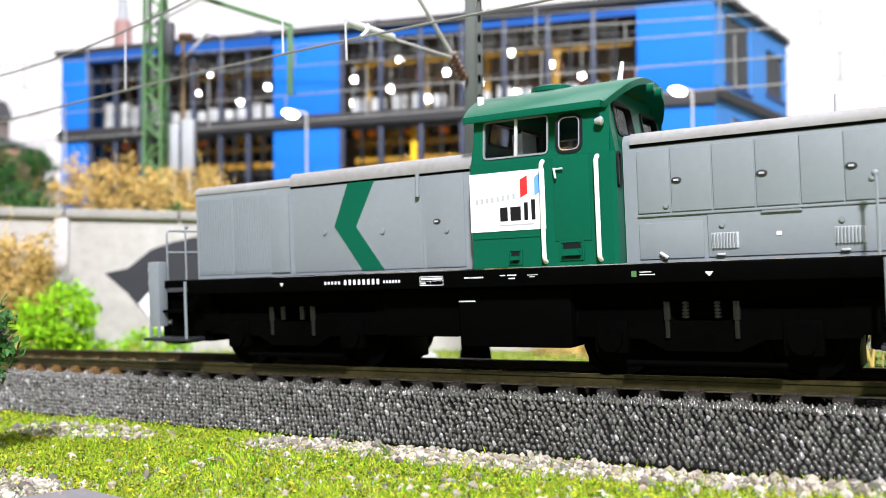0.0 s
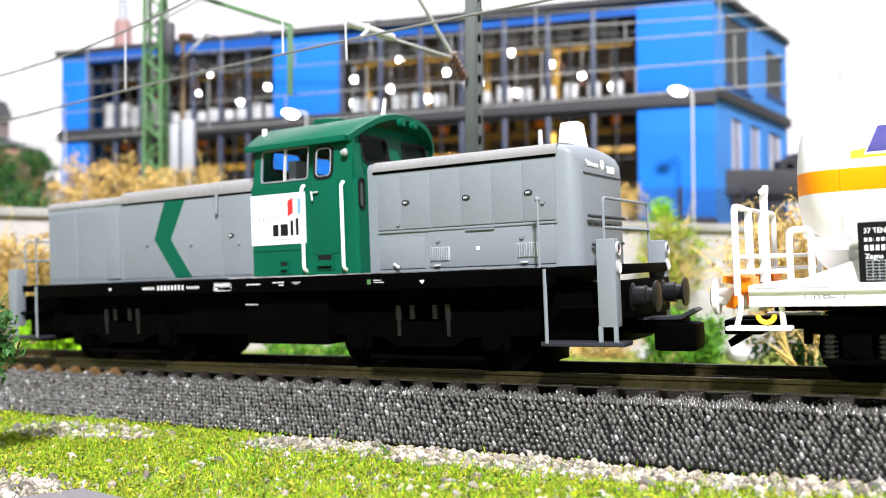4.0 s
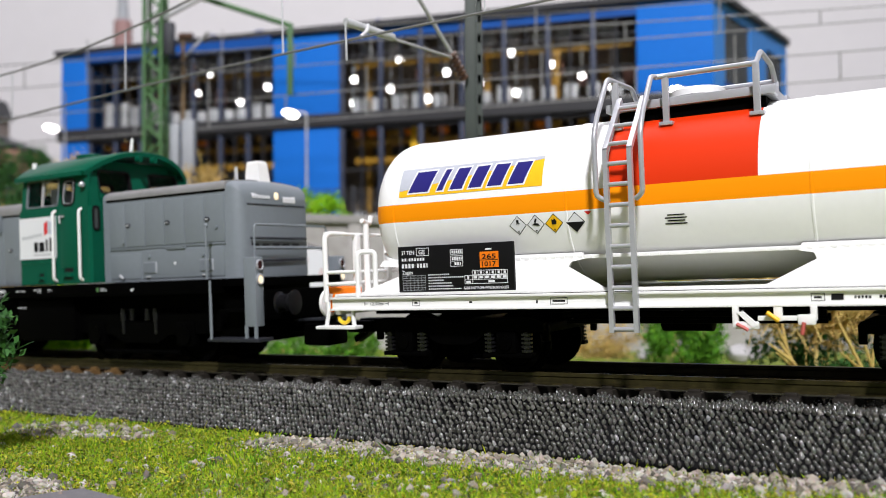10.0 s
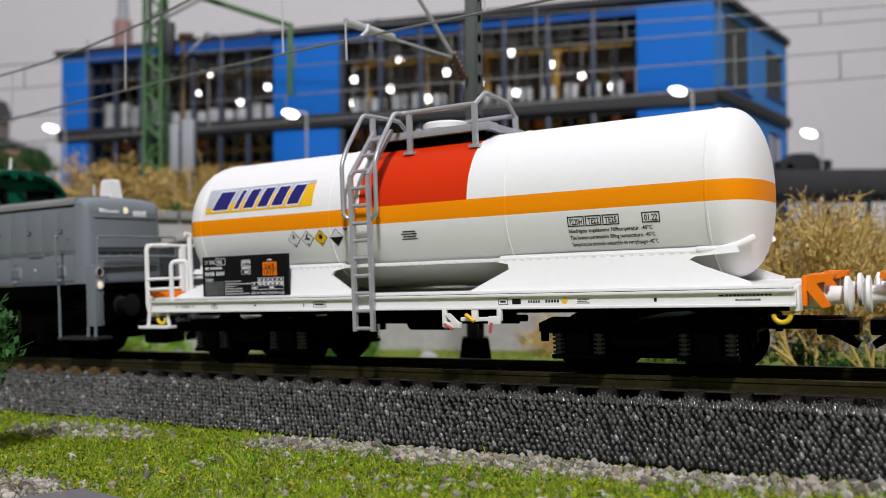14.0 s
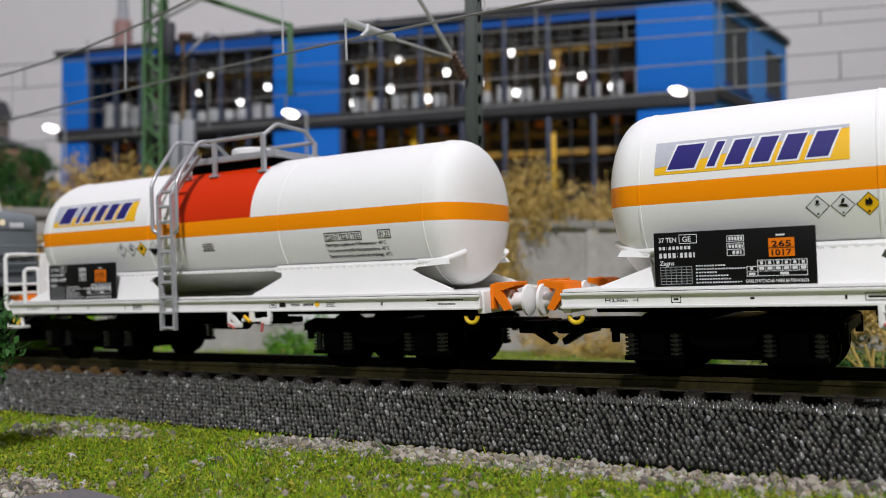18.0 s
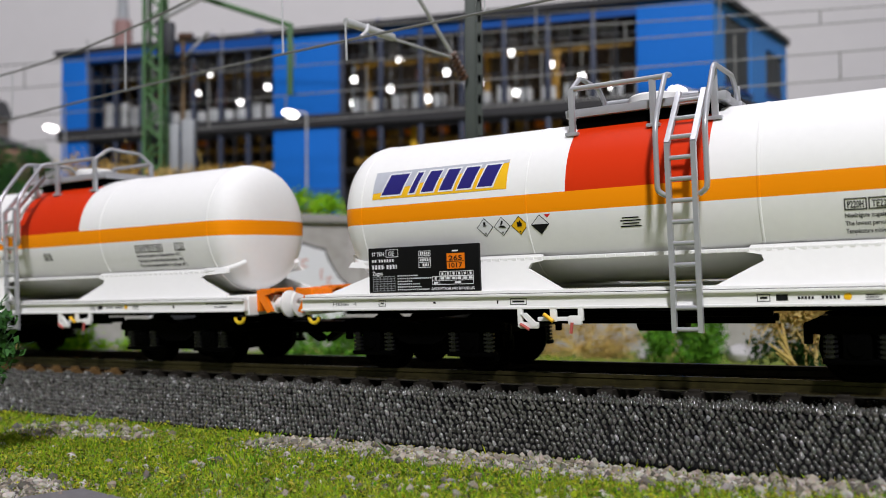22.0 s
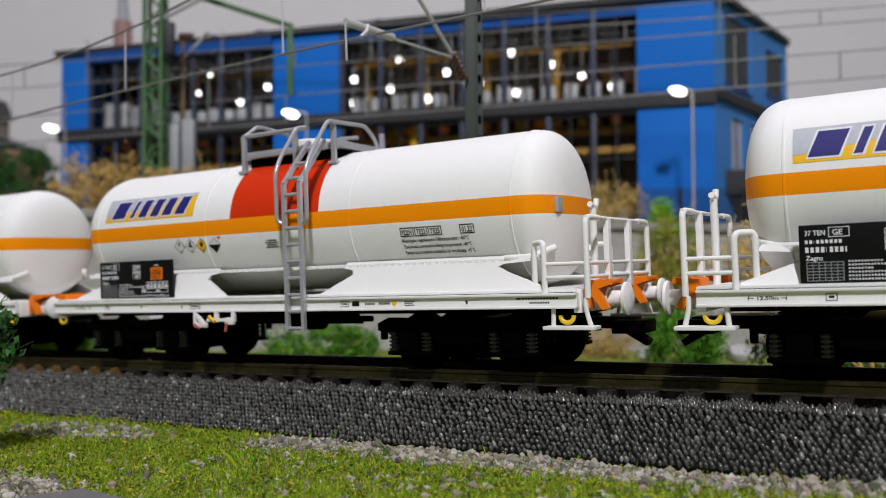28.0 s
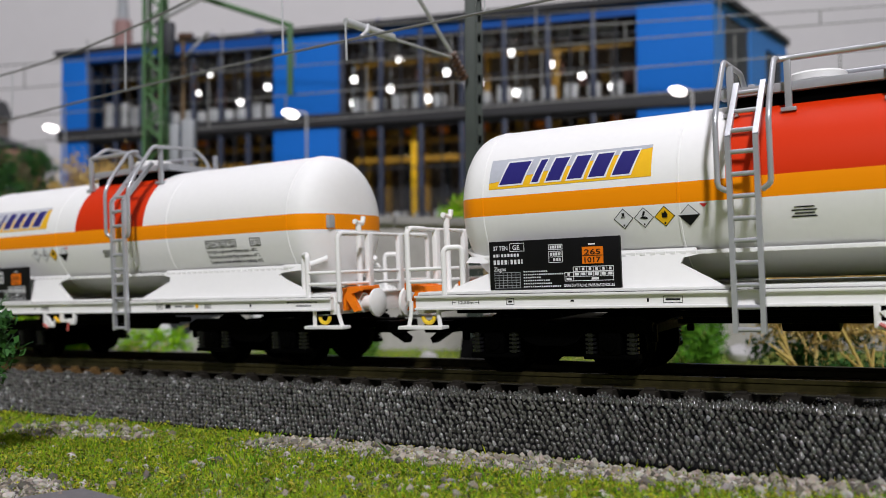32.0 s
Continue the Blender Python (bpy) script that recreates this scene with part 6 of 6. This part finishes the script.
    part("pole", rod(B(), (0, 0, -2), (0, 0, 86), 1.0, 10, 0.8), M_RUST, root)
    part("strut", rod(B(), (1.0, 0, 78), (11.5, 0, 89), 0.6, 8), M_TUBE, root, "pale grey strut")
    for z in (66, 74):
        part("cross_arm", rod(B(), (-7, -1.2, z), (6, -1.2, z + 0.8), 0.6, 8), M_ANTHRA, root)
        for x in (-6.5, 5.5):
            part("insulator", lathe_z([(z - 3.2, 0.4), (z - 2.6, 1.1), (z - 1.8, 0.6), (z - 1.2, 1.1), (z - 0.4, 0.5)], x, -1.2, 10), M_BROWN, root)
    # fence before the hall
    root = thing("wire_fence", shift(YARD, 0, 392, 36) @ pose(0, 0, 0, 0, 0, 4), "dark wire mesh fence before the hall", "fence")
    bm = B()
    for x in range(-190, 200, 2):
        box(bm, x, x + 0.35, 0, 0.35, 0, 18)
    for z in range(2, 19, 2):
        box(bm, -190, 200, 0.4, 0.7, z, z + 0.3)
    tagged(part("mesh", bm, M_ANTHRA, root), "", "", "", "stuff")
    for x in range(-190, 201, 30):
        part("post", box(B(), x - 0.7, x + 0.7, 0.8, 2.2, -3, 19.5, 0.2), M_ANTHRA, root)
    # dark platform roof with its posts
    root = thing("platform_canopy", shift(YARD, 0, 430, 0), "dark grey platform canopy on posts", "platform canopy")
    part("canopy_roof", box(B(), 140, 420, 0, 60, 54, 66.5, 1.0), M_SLAB, root)
    for x in range(150, 420, 40):
        part("post", box(B(), x, x + 3, 4, 7, 34, 54, 0.2), M_ANTHRA, root)
    root = thing("parked_car", shift(YARD, 182, 436, 66.5), "dark model car parked on the canopy deck", "car")
    part("car_body", loft(B(), [[(-13, y, 1), (13, y, 1), (13, y, 5), (7, y, 5.6), (4, y, 8.6), (-6, y, 8.6), (-10, y, 5.6), (-13, y, 5)] for y in (0, 9)]), M_ANTHRA, root)
    for x in (-8, 8):
        part("wheel", rod(B(), (x, -0.4, 1.8), (x, 9.4, 1.8), 1.8, 12), M_BLACK, root)
    # things far behind
    root = thing("brick_chimney", shift(YARD, -235, 640, 30), "red brick chimney with a grey head", "chimney")
    part("shaft", rod(B(), (0, 0, 0), (0, 0, 172), 9.0, 14, 6.4), M_BRICKRED, root)
    part("head", rod(B(), (0, 0, 172.2), (0, 0, 190), 4.2, 14, 3.4), M_GREYBOX, root)
    root = thing("pink_house", shift(YARD, -310, 600, 34), "small pink plastered house", "house")
    part("wall", box(B(), -22, 18, 0, 40, 0, 69, 0.4), M_PINK, root)
    part("roof", prism(B(), [(-25, 69.2), (21, 69.2), (-2, 80)], -2, 42), M_ANTHRA, root)
    for x in (-14, 0, 9):
        for z in (20, 44):
            part("window", box(B(), x, x + 6, -0.8, 0.2, z, z + 12, 0.2), M_ANTHRA, root)
    root = thing("grey_house", shift(YARD, -374, 700, 34), "tall narrow brown town house", "house")
    part("wall", box(B(), -30, 6, 0, 40, 0, 112, 0.4), M_HOUSE, root)
    part("roof", prism(B(), [(-33, 112.2), (9, 112.2), (3, 128), (-26, 128)], -2, 42), M_ANTHRA, root)
    for x in (-22, -10, -2):
        for z in (30, 58, 86):
            w = part("window", box(B(), x, x + 5, -0.8, 0.2, z, z + 12, 0.2), M_ANTHRA, root)
            part("sill", box(B(), x - 0.6, x + 5.6, -1.6, -0.05, z - 1.2, z - 0.1), M_CRATE, w)


yard_things()


# ---- planting ----
def fluff(rng, centre, radii, count, size, clumps, spread):
    """Small leaf flakes gathered round clump centres inside an ellipsoid; returns vertices and faces (mm)."""
    d = rng.normal(size=(clumps, 3))
    d /= np.linalg.norm(d, axis=1, keepdims=True)
    c = d * (rng.uniform(0.35, 1.0, (clumps, 1)) ** 0.6) * np.array(radii)
    p = c[rng.integers(0, clumps, count)] + rng.normal(size=(count, 3)) * spread
    a, b = rng.normal(size=(count, 3)), rng.normal(size=(count, 3))
    a /= np.linalg.norm(a, axis=1, keepdims=True)
    b /= np.linalg.norm(b, axis=1, keepdims=True)
    k = size * rng.uniform(0.5, 1.3, (count, 1))
    p += np.array(centre)
    v = np.stack([p - a * k, p + b * k * 0.6, p + a * k, p - b * k * 0.6], 1).reshape(-1, 3) * MM
    return v, c + np.array(centre)


def sticks(segs):
    """Thin three-sided sticks for rows of (start, end, radius) in mm."""
    V, F = [], []
    for a, b, r in segs:
        d = b - a
        d = d / max(1e-6, np.linalg.norm(d))
        u = np.cross(d, (0.3, 0.5, 0.81))
        u /= max(1e-6, np.linalg.norm(u))
        w = np.cross(d, u)
        k = len(V)
        for q, rr in ((a, r), (b, r * 0.6)):
            for ang in (0.0, 2.094, 4.189):
                V.append(tuple((q + (u * math.cos(ang) + w * math.sin(ang)) * rr) * MM))
        F += [(k, k + 1, k + 4, k + 3), (k + 1, k + 2, k + 5, k + 4), (k + 2, k, k + 3, k + 5), (k + 3, k + 4, k + 5)]
    return V, F


def bush(name, label, base, centre, radii, count, size, leaf, seed, clumps=40, spread=2.0, twigs=True, stem=0.35, twig_mat=None):
    """A shrub on base (s, d, z in the yard): stem, twigs to every clump, and loose flakes."""
    rng = np.random.default_rng(seed)
    root = thing(name, shift(YARD, *base), label, "bush")
    v, tips = fluff(rng, centre, radii, count, size, clumps, spread)
    cr = cloud("crown", [tuple(q) for q in v], [(4 * i, 4 * i + 1, 4 * i + 2, 4 * i + 3) for i in range(count)], leaf)
    cr.parent = root
    foot = np.array((centre[0], centre[1], 0.0))
    hub = np.array(centre) * 0.5 + foot * 0.5
    part("stem", rod(B(), Vector(foot) - Vector((0, 0, 3)), Vector(hub), stem * 2.0, 6, stem * 1.3), twig_mat or M_TWIG, root)
    segs = []
    for t in tips if twigs else tips[:12]:
        mid = (hub + t) / 2 + rng.normal(size=3) * spread
        end = t + rng.normal(size=3) * spread * 0.4
        segs += [(hub, mid, stem), (mid, end, stem * 0.7)]
        for _ in range(4 if twigs else 1):
            a = mid + (end - mid) * rng.uniform(0.1, 1.0)
            v = (t - hub) / max(1.0, np.linalg.norm(t - hub)) * 0.7 + rng.normal(size=3) * 0.75
            b = a + v * spread * rng.uniform(1.2, 3.2)
            segs.append((a, b, stem * 0.55))
            segs.append((b - v * 0.6, b + rng.normal(size=3) * spread * 0.9, stem * 0.4))
    V, F = sticks(segs)
    tw = cloud("twig_tangle", V, F, twig_mat or M_TWIG)
    tw.parent = root
    tagged(tw, "", "", "", "stuff")
    return root


def planting():
    dry, lime, dark = "dry straw-coloured shrub with bare twigs", "bright lime green foam shrub", "dark green leafy shrub"
    # on the upper level along the wall
    bush("dry_bush", dry + " on the wall top", (-137, 352, 36), (0, 0, 16), (24, 9, 13), 2600, 0.9, M_STRAW, 1, 60, 1.9)
    bush("dry_bush", dry + " on the wall top", (-105, 352, 36), (0, 0, 13), (22, 9, 11), 1900, 0.9, M_STRAW, 2, 46, 1.9)
    bush("dry_bush", dry + " hanging over the wall", (28, 350, 36), (4, -4, 8), (24, 7, 17), 2600, 0.75, M_STRAW, 3, 120, 1.6)
    bush("dry_bush", dry + " hanging over the wall", (24, 344, 12), (0, -2, 8), (12, 4, 18), 700, 0.7, M_STRAW, 33, 50, 1.5)
    bush("dry_bush", dry + " on the wall top", (66, 360, 34), (0, 0, 10), (18, 8, 9), 1300, 0.8, M_STRAW, 4, 40, 1.8)
    bush("green_bush", lime + " on the wall top", (12, 354, 36), (0, 0, 5), (12, 7, 6), 2400, 0.9, M_LIME, 5, 30, 1.6, False)
    bush("green_bush", lime + " on the wall top", (-56, 348, 36), (0, 0, 6), (16, 8, 7), 3200, 0.9, M_LIME, 6, 34, 1.7, False)
    bush("green_bush", dark + " on the wall top", (-165, 352, 36), (0, 0, 8), (16, 8, 9), 1800, 1.0, M_LEAF, 7, 30, 2.0, False)
    bush("green_bush", dark + " on the wall top", (-108, 346, 36), (0, 0, 3), (7, 4, 5), 500, 0.9, M_LEAF, 8, 12, 1.4, False)
    bush("green_bush", lime + " on the wall top", (92, 362, 33), (0, 0, 6), (9, 6, 6), 900, 0.9, M_LIME, 9, 20, 1.6, False)
    # at the foot of the wall
    bush("green_bush", lime + " at the foot of the wall", (-127, 290, -9), (0, 0, 10), (13, 9, 12), 6500, 0.85, M_LIME, 10, 90, 1.6, False)
    bush("green_bush", lime + " at the foot of the wall", (-100, 294, -9), (0, 0, 3), (16, 6, 4), 1500, 0.8, M_LIME, 30, 30, 1.4, False)
    bush("dry_bush", dry + " against the wall", (-147, 302, -7), (0, 0, 21), (17, 8, 21), 3200, 0.9, M_STRAW, 11, 80, 1.9)
    bush("green_bush", "fresh green leafy shrub beside the track", (-42, 300, -14), (0, 0, 6), (20, 9, 8), 5200, 0.85, M_MIDLEAF, 12, 70, 1.7, False)
    bush("green_bush", "fresh green leafy shrub at the foot of the wall", (82, 300, -17), (0, 0, 10), (14, 9, 11), 4800, 0.95, M_MIDLEAF, 13, 60, 1.8, False)
    bush("green_bush", "olive green shrub against the wall", (88, 336, -14), (0, 0, 36), (13, 6, 17), 2800, 0.85, M_MOSS, 14, 70, 1.8)
    bush("dry_bush", "large tangled straw-coloured shrub beside the track", (92, 216, -12), (0, 0, 29), (25, 13, 18), 3600, 0.6, M_STRAW, 15, 380, 1.7, True, 0.32)
    bush("dry_bush", "large tangled straw-coloured shrub beside the track", (128, 228, -12), (0, 0, 28), (26, 13, 19), 3000, 0.6, M_STRAW, 16, 320, 1.7, True, 0.32)
    bush("green_bush", "dark olive low shrub under dry twigs", (96, 205, -13), (0, 0, 3), (26, 7, 5), 2200, 0.8, M_LEAF, 17, 40, 1.7, False)
    bush("dry_bush", "low dry brown scrub at the foot of the wall", (50, 326, -15), (0, 0, 6), (28, 5, 8), 1600, 0.8, M_STRAW, 35, 60, 1.6)
    # added dark shrub standing in for the shade below the dry bushes
    bush("green_bush", dark + " added to darken the shaded foot of the dry shrub", (112, 236, -13), (0, 0, 7), (32, 5, 9), 3200, 0.9, M_LEAF, 36, 60, 1.8, False)
    # near the track, before it
    bush("green_bush", "dense dark green small-leaved shrub beside the track", (-86.5, 150, -14), (6.0, 0, 20), (6.4, 5, 7.6), 2600, 0.75, M_LEAF, 18, 60, 0.9, True, 0.2, M_LEAF)
    # far trees
    for s, d, h, seed in ((-262, 560, 62, 19), (-230, 570, 44, 20), (-290, 540, 50, 21), (-306, 590, 74, 23)):
        rng = np.random.default_rng(seed)
        root = thing("model_tree", shift(YARD, s, d, 34), "dark green model tree behind the hall", "tree")
        v, tips = fluff(rng, (0, 0, h * 0.72), (16, 12, h * 0.30), 1800, 1.6, 50, 3.0)
        cr = cloud("crown", [tuple(q) for q in v], [(4 * i, 4 * i + 1, 4 * i + 2, 4 * i + 3) for i in range(1800)], M_LEAF)
        cr.parent = root
        bm = B()
        rod(bm, (0, 0, -3), (0, 0, h * 0.7), 2.0, 7, 0.8)
        for t in tips[:20]:
            rod(bm, (0, 0, h * 0.5), Vector(t), 0.7, 4, 0.2)
        part("trunk", bm, M_TWIG, root)
    # straw stalks leaning by the track
    rng = np.random.default_rng(40)
    for i in range(11):
        s, d = 84 + rng.uniform(0, 48), 192 + rng.uniform(0, 20)
        bm = B()
        p = Vector((0, 0, -2))
        q = p + Vector((rng.uniform(-13, 13), rng.uniform(-3, 3), rng.uniform(12, 26)))
        rod(bm, p, q, 0.5, 6, 0.3)
        for k in (0.45, 0.7):
            rod(bm, p.lerp(q, k), p.lerp(q, k) + Vector((rng.uniform(-9, 9), rng.uniform(-2, 2), rng.uniform(2, 8))), 0.42, 5, 0.2)
        solid("straw_stalk", bm, M_TWIG, shift(YARD, s, d, -13), "dry straw stalk stuck in the ground", "stalk", "straw stalks")
    # pale boulders
    for i, (s, d, r) in enumerate(((101, 300, 4.2), (107, 303, 3.0), (70, 306, 2.6), (-5, 296, 3.0))):
        bm = bm_ball((0, 0, 0), r, 2)
        for v in bm.verts:
            v.co *= 1 + 0.28 * noise.noise(v.co * 0.35 + Vector((i * 9, 0, 0)))
            v.co.z *= 0.8
        solid("boulder", bm, M_CRATE, shift(YARD, s, d, -13 + r * 0.4), "pale grey boulder at the foot of the wall", "boulder", "boulders")


planting()


# ---- ground cover before the track ----
def in_patch(x, y):
    """1 where loose limestone lies, 0 in the turf."""
    n = noise.noise((x * 0.09, y * 0.12, 2.0)) * 3.0
    strip = x > -110 and y > -33.2 + n + (0.06 * (x + 50) if x > -50 else 0)
    spot = ((x + 153) / 21.0) ** 2 + ((y + 34) / 7.5) ** 2 < 1.0 + n * 0.12
    corner = x < -112 and y < -64 + n * 0.5
    return strip or spot or corner


def on_road(x, y):
    return -108 < x < -88 and y < -66.5 - 0.12 * (x + 113)


def turf():
    rng = np.random.default_rng(9)
    V, F = [], []
    k = 0
    rough = 0
    while k < 64000 and rough < 400000:
        rough += 1
        x, y = rng.uniform(-215, 14), rng.uniform(-84, -21.5)
        if y < -82 + (x + 118) * 0.42 or on_road(x, y):
            continue
        bare = in_patch(x + rng.normal() * 2.2, y + rng.normal() * 1.3)
        if bare and rng.random() < (0.93 if y > -29 else 0.55 if x < -112 and y > -60 else 0.80):
            continue
        if y > -24 and rng.random() < 0.6:
            continue
        z = ground_height(x, y) - 0.2
        h = rng.uniform(0.4, 1.15) * (1.0 + 0.5 * noise.noise((x * 0.08, y * 0.08, 1.0)))
        if rng.random() < 0.004:
            h *= 3.0
        a, lean = rng.uniform(0, 6.28), rng.uniform(0.1, 0.8)
        ux, uy, w = math.cos(a), math.sin(a), rng.uniform(0.06, 0.13) * (0.6 if h > 2.2 else 1.0)
        lx, ly = math.cos(a + 1.3) * lean * h, math.sin(a + 1.3) * lean * h
        V += [(x - ux * w, y - uy * w, z), (x + ux * w, y + uy * w, z), (x + lx * 0.4 + ux * w * 0.8, y + ly * 0.4 + uy * w * 0.8, z + h * 0.6), (x + lx, y + ly, z + h)]
        F += [(4 * k, 4 * k + 1, 4 * k + 2), (4 * k, 4 * k + 2, 4 * k + 3)]
        k += 1
    V = (np.array(V) * MM).tolist()
    ob = cloud("grass", V, F, M_GRASS)
    ob.matrix_world = TRK
    tagged(ob, "short yellow-green static grass turf beside the ballast", "grass", "", "stuff")
    # flock crumbs and small leaves among the fibres
    V, F = [], []
    k = 0
    while k < 30000:
        x, y = rng.uniform(-215, 14), rng.uniform(-84, -22.5)
        if y < -82 + (x + 118) * 0.42 or on_road(x, y):
            continue
        thick = noise.noise((x * 0.22, y * 0.22, 9.0))
        if in_patch(x, y) and rng.random() < 0.82 or rng.random() > 0.55 + thick:
            continue
        r = rng.uniform(0.10, 0.28) * (1.0 if rng.random() < 0.94 else 1.6)
        c = np.array((x, y, ground_height(x, y) + rng.uniform(0.1, 0.75 + max(0.0, thick))))
        a, b, d = rng.normal(size=(3, 3)) * r * 0.62
        for q in (c - a, c + b * 0.8, c + a, c - b * 0.8, c + d):
            V.append(tuple(q))
        F += [(5 * k, 5 * k + 1, 5 * k + 4), (5 * k + 1, 5 * k + 2, 5 * k + 4), (5 * k + 2, 5 * k + 3, 5 * k + 4), (5 * k + 3, 5 * k, 5 * k + 4)]
        k += 1
    ob = cloud("flock_crumbs", (np.array(V) * MM).tolist(), F, M_FLOCK)
    ob.matrix_world = TRK
    tagged(ob, "yellow and green flock crumbs strewn over the turf", "grass", "", "stuff")
    # limestone chips
    V, F = [], []
    ico = [(0, 0, 1), (0.89, 0, 0.45), (0.28, 0.85, 0.45), (-0.72, 0.53, 0.45), (-0.72, -0.53, 0.45), (0.28, -0.85, 0.45), (0.72, 0.53, -0.45), (-0.28, 0.85, -0.45), (-0.89, 0, -0.45), (-0.28, -0.85, -0.45), (0.72, -0.53, -0.45)]
    tri = [(0, 1, 2), (0, 2, 3), (0, 3, 4), (0, 4, 5), (0, 5, 1), (1, 6, 2), (2, 7, 3), (3, 8, 4), (4, 9, 5), (5, 10, 1), (6, 7, 2), (7, 8, 3), (8, 9, 4), (9, 10, 5), (10, 6, 1)]
    k = 0
    rough = 0
    while k < 12000 and rough < 300000:
        rough += 1
        x, y = rng.uniform(-215, 14), rng.uniform(-84, -24.1)
        if y < -82 + (x + 118) * 0.42 or on_road(x, y):
            continue
        if not in_patch(x + rng.normal() * 2.0, y + rng.normal() * 1.2) and rng.random() < 0.95:
            continue
        if x < -112 and y > -60 and rng.random() < 0.6:
            continue
        r = rng.uniform(0.22, 0.55) if rng.random() < 0.93 else rng.uniform(0.55, 0.95)
        z = ground_height(x, y) + r * 0.25
        a = rng.uniform(0, 6.28)
        ca, sa = math.cos(a), math.sin(a)
        sx, sy, sz = rng.uniform(0.7, 1.3, 3) * r
        j, tip = rng.uniform(0.72, 1.25, (11, 3)), rng.uniform(-0.5, 0.5)
        for (px, py, pz), q in zip(ico, j):
            px, py, pz = px * sx * q[0], py * sy * q[1], pz * sz * q[2] + px * tip * r
            V.append((x + px * ca - py * sa, y + px * sa + py * ca, z + pz))
        F += [(11 * k + p, 11 * k + q, 11 * k + s) for p, q, s in tri]
        k += 1
    ob = cloud("limestone_gravel", (np.array(V) * MM).tolist(), F, M_GRAVEL)
    ob.matrix_world = TRK
    tagged(ob, "loose pale limestone gravel along the ballast foot", "gravel", "", "stuff")
    # turf behind the track
    V, F = [], []
    for k in range(9000):
        x, y = rng.uniform(-260, 60), rng.uniform(24, 150)
        z, h = ground_height(x, y) - 0.3, rng.uniform(1.2, 3.0)
        a = rng.uniform(0, 6.28)
        ux, uy, w = math.cos(a), math.sin(a), 0.22
        V += [(x - ux * w, y - uy * w, z), (x + ux * w, y + uy * w, z), (x + rng.uniform(-1, 1), y + rng.uniform(-1, 1), z + h)]
        F.append((3 * k, 3 * k + 1, 3 * k + 2))
    ob = cloud("grass", (np.array(V) * MM).tolist(), F, M_GRASS)
    ob.matrix_world = TRK
    tagged(ob, "thin grass between the track and the wall", "grass", "", "stuff")
    # road edge
    bm = B()
    pts = [(-108, -66.9), (-92, -69.0), (-70, -104), (-130, -104)]
    lo, hi = [bm.verts.new((x, y, -12.5)) for x, y in pts], [bm.verts.new((x, y, -10.6)) for x, y in pts]
    bm.faces.new(hi)
    for i in range(4):
        bm.faces.new((lo[i], lo[(i + 1) % 4], hi[(i + 1) % 4], hi[i]))
    bmesh.ops.recalc_face_normals(bm, faces=bm.faces)
    solid("road", bm, M_ASPHALT, TRK, "grey model road edge beside the turf", "road", "", "structure")


turf()


# ---- the train ----
# distance run by the train at each full second (mm)
RUN = [0.0, 12.4, 24.86, 37.44, 50.21, 63.09, 75.85, 88.54, 101.03, 113.36, 125.6, 137.83, 150.04, 162.3, 174.45, 186.7, 199.18,
       211.92, 224.85, 237.9, 251.24, 264.82, 278.32, 291.38, 303.97, 316.27, 328.5, 340.65, 352.79, 365.0, 377.33, 389.72, 402.08]


def run(t):
    i = min(31, int(t))
    return RUN[i] + (RUN[i + 1] - RUN[i]) * (t - i)


TRAIN = [(locomotive(shift(TRK, -74.2, 0, -0.33)), -74.2),
         (tank_wagon("tank_wagon", "white tank wagon with leading end platform, orange belt and red field", shift(TRK, 89.9), 1), 89.9),
         (tank_wagon("tank_wagon", "white tank wagon turned round, its end platform trailing", shift(TRK, 235.4), -1), 235.4)]
TRAIN[0][0].scale = (1.0175, 0.865, 1.0175)
third = copy_thing(TRAIN[1][0], shift(TRK, 384.9))
WHEELS += [(o, w[1], w[2]) for w in WHEELS[4:8] for o in third.children_recursive if o.name.startswith("wheelset") and o.data == w[0].data and abs(o.location.x - w[0].location.x) < 1e-6]
TRAIN.append((third, 384.9))


def motions():
    for ob, x in TRAIN:
        walk(ob, [(t, shift(TRK, x - RUN[t], 0, -0.33 if x < 0 else 0)) for t in range(33)])
    for ob, x, r in WHEELS:
        walk(ob, [(0.5 * i, pose(x * MM, 0, r * MM, 0, math.degrees(-run(0.5 * i) / r), 0)) for i in range(65)])


motions()
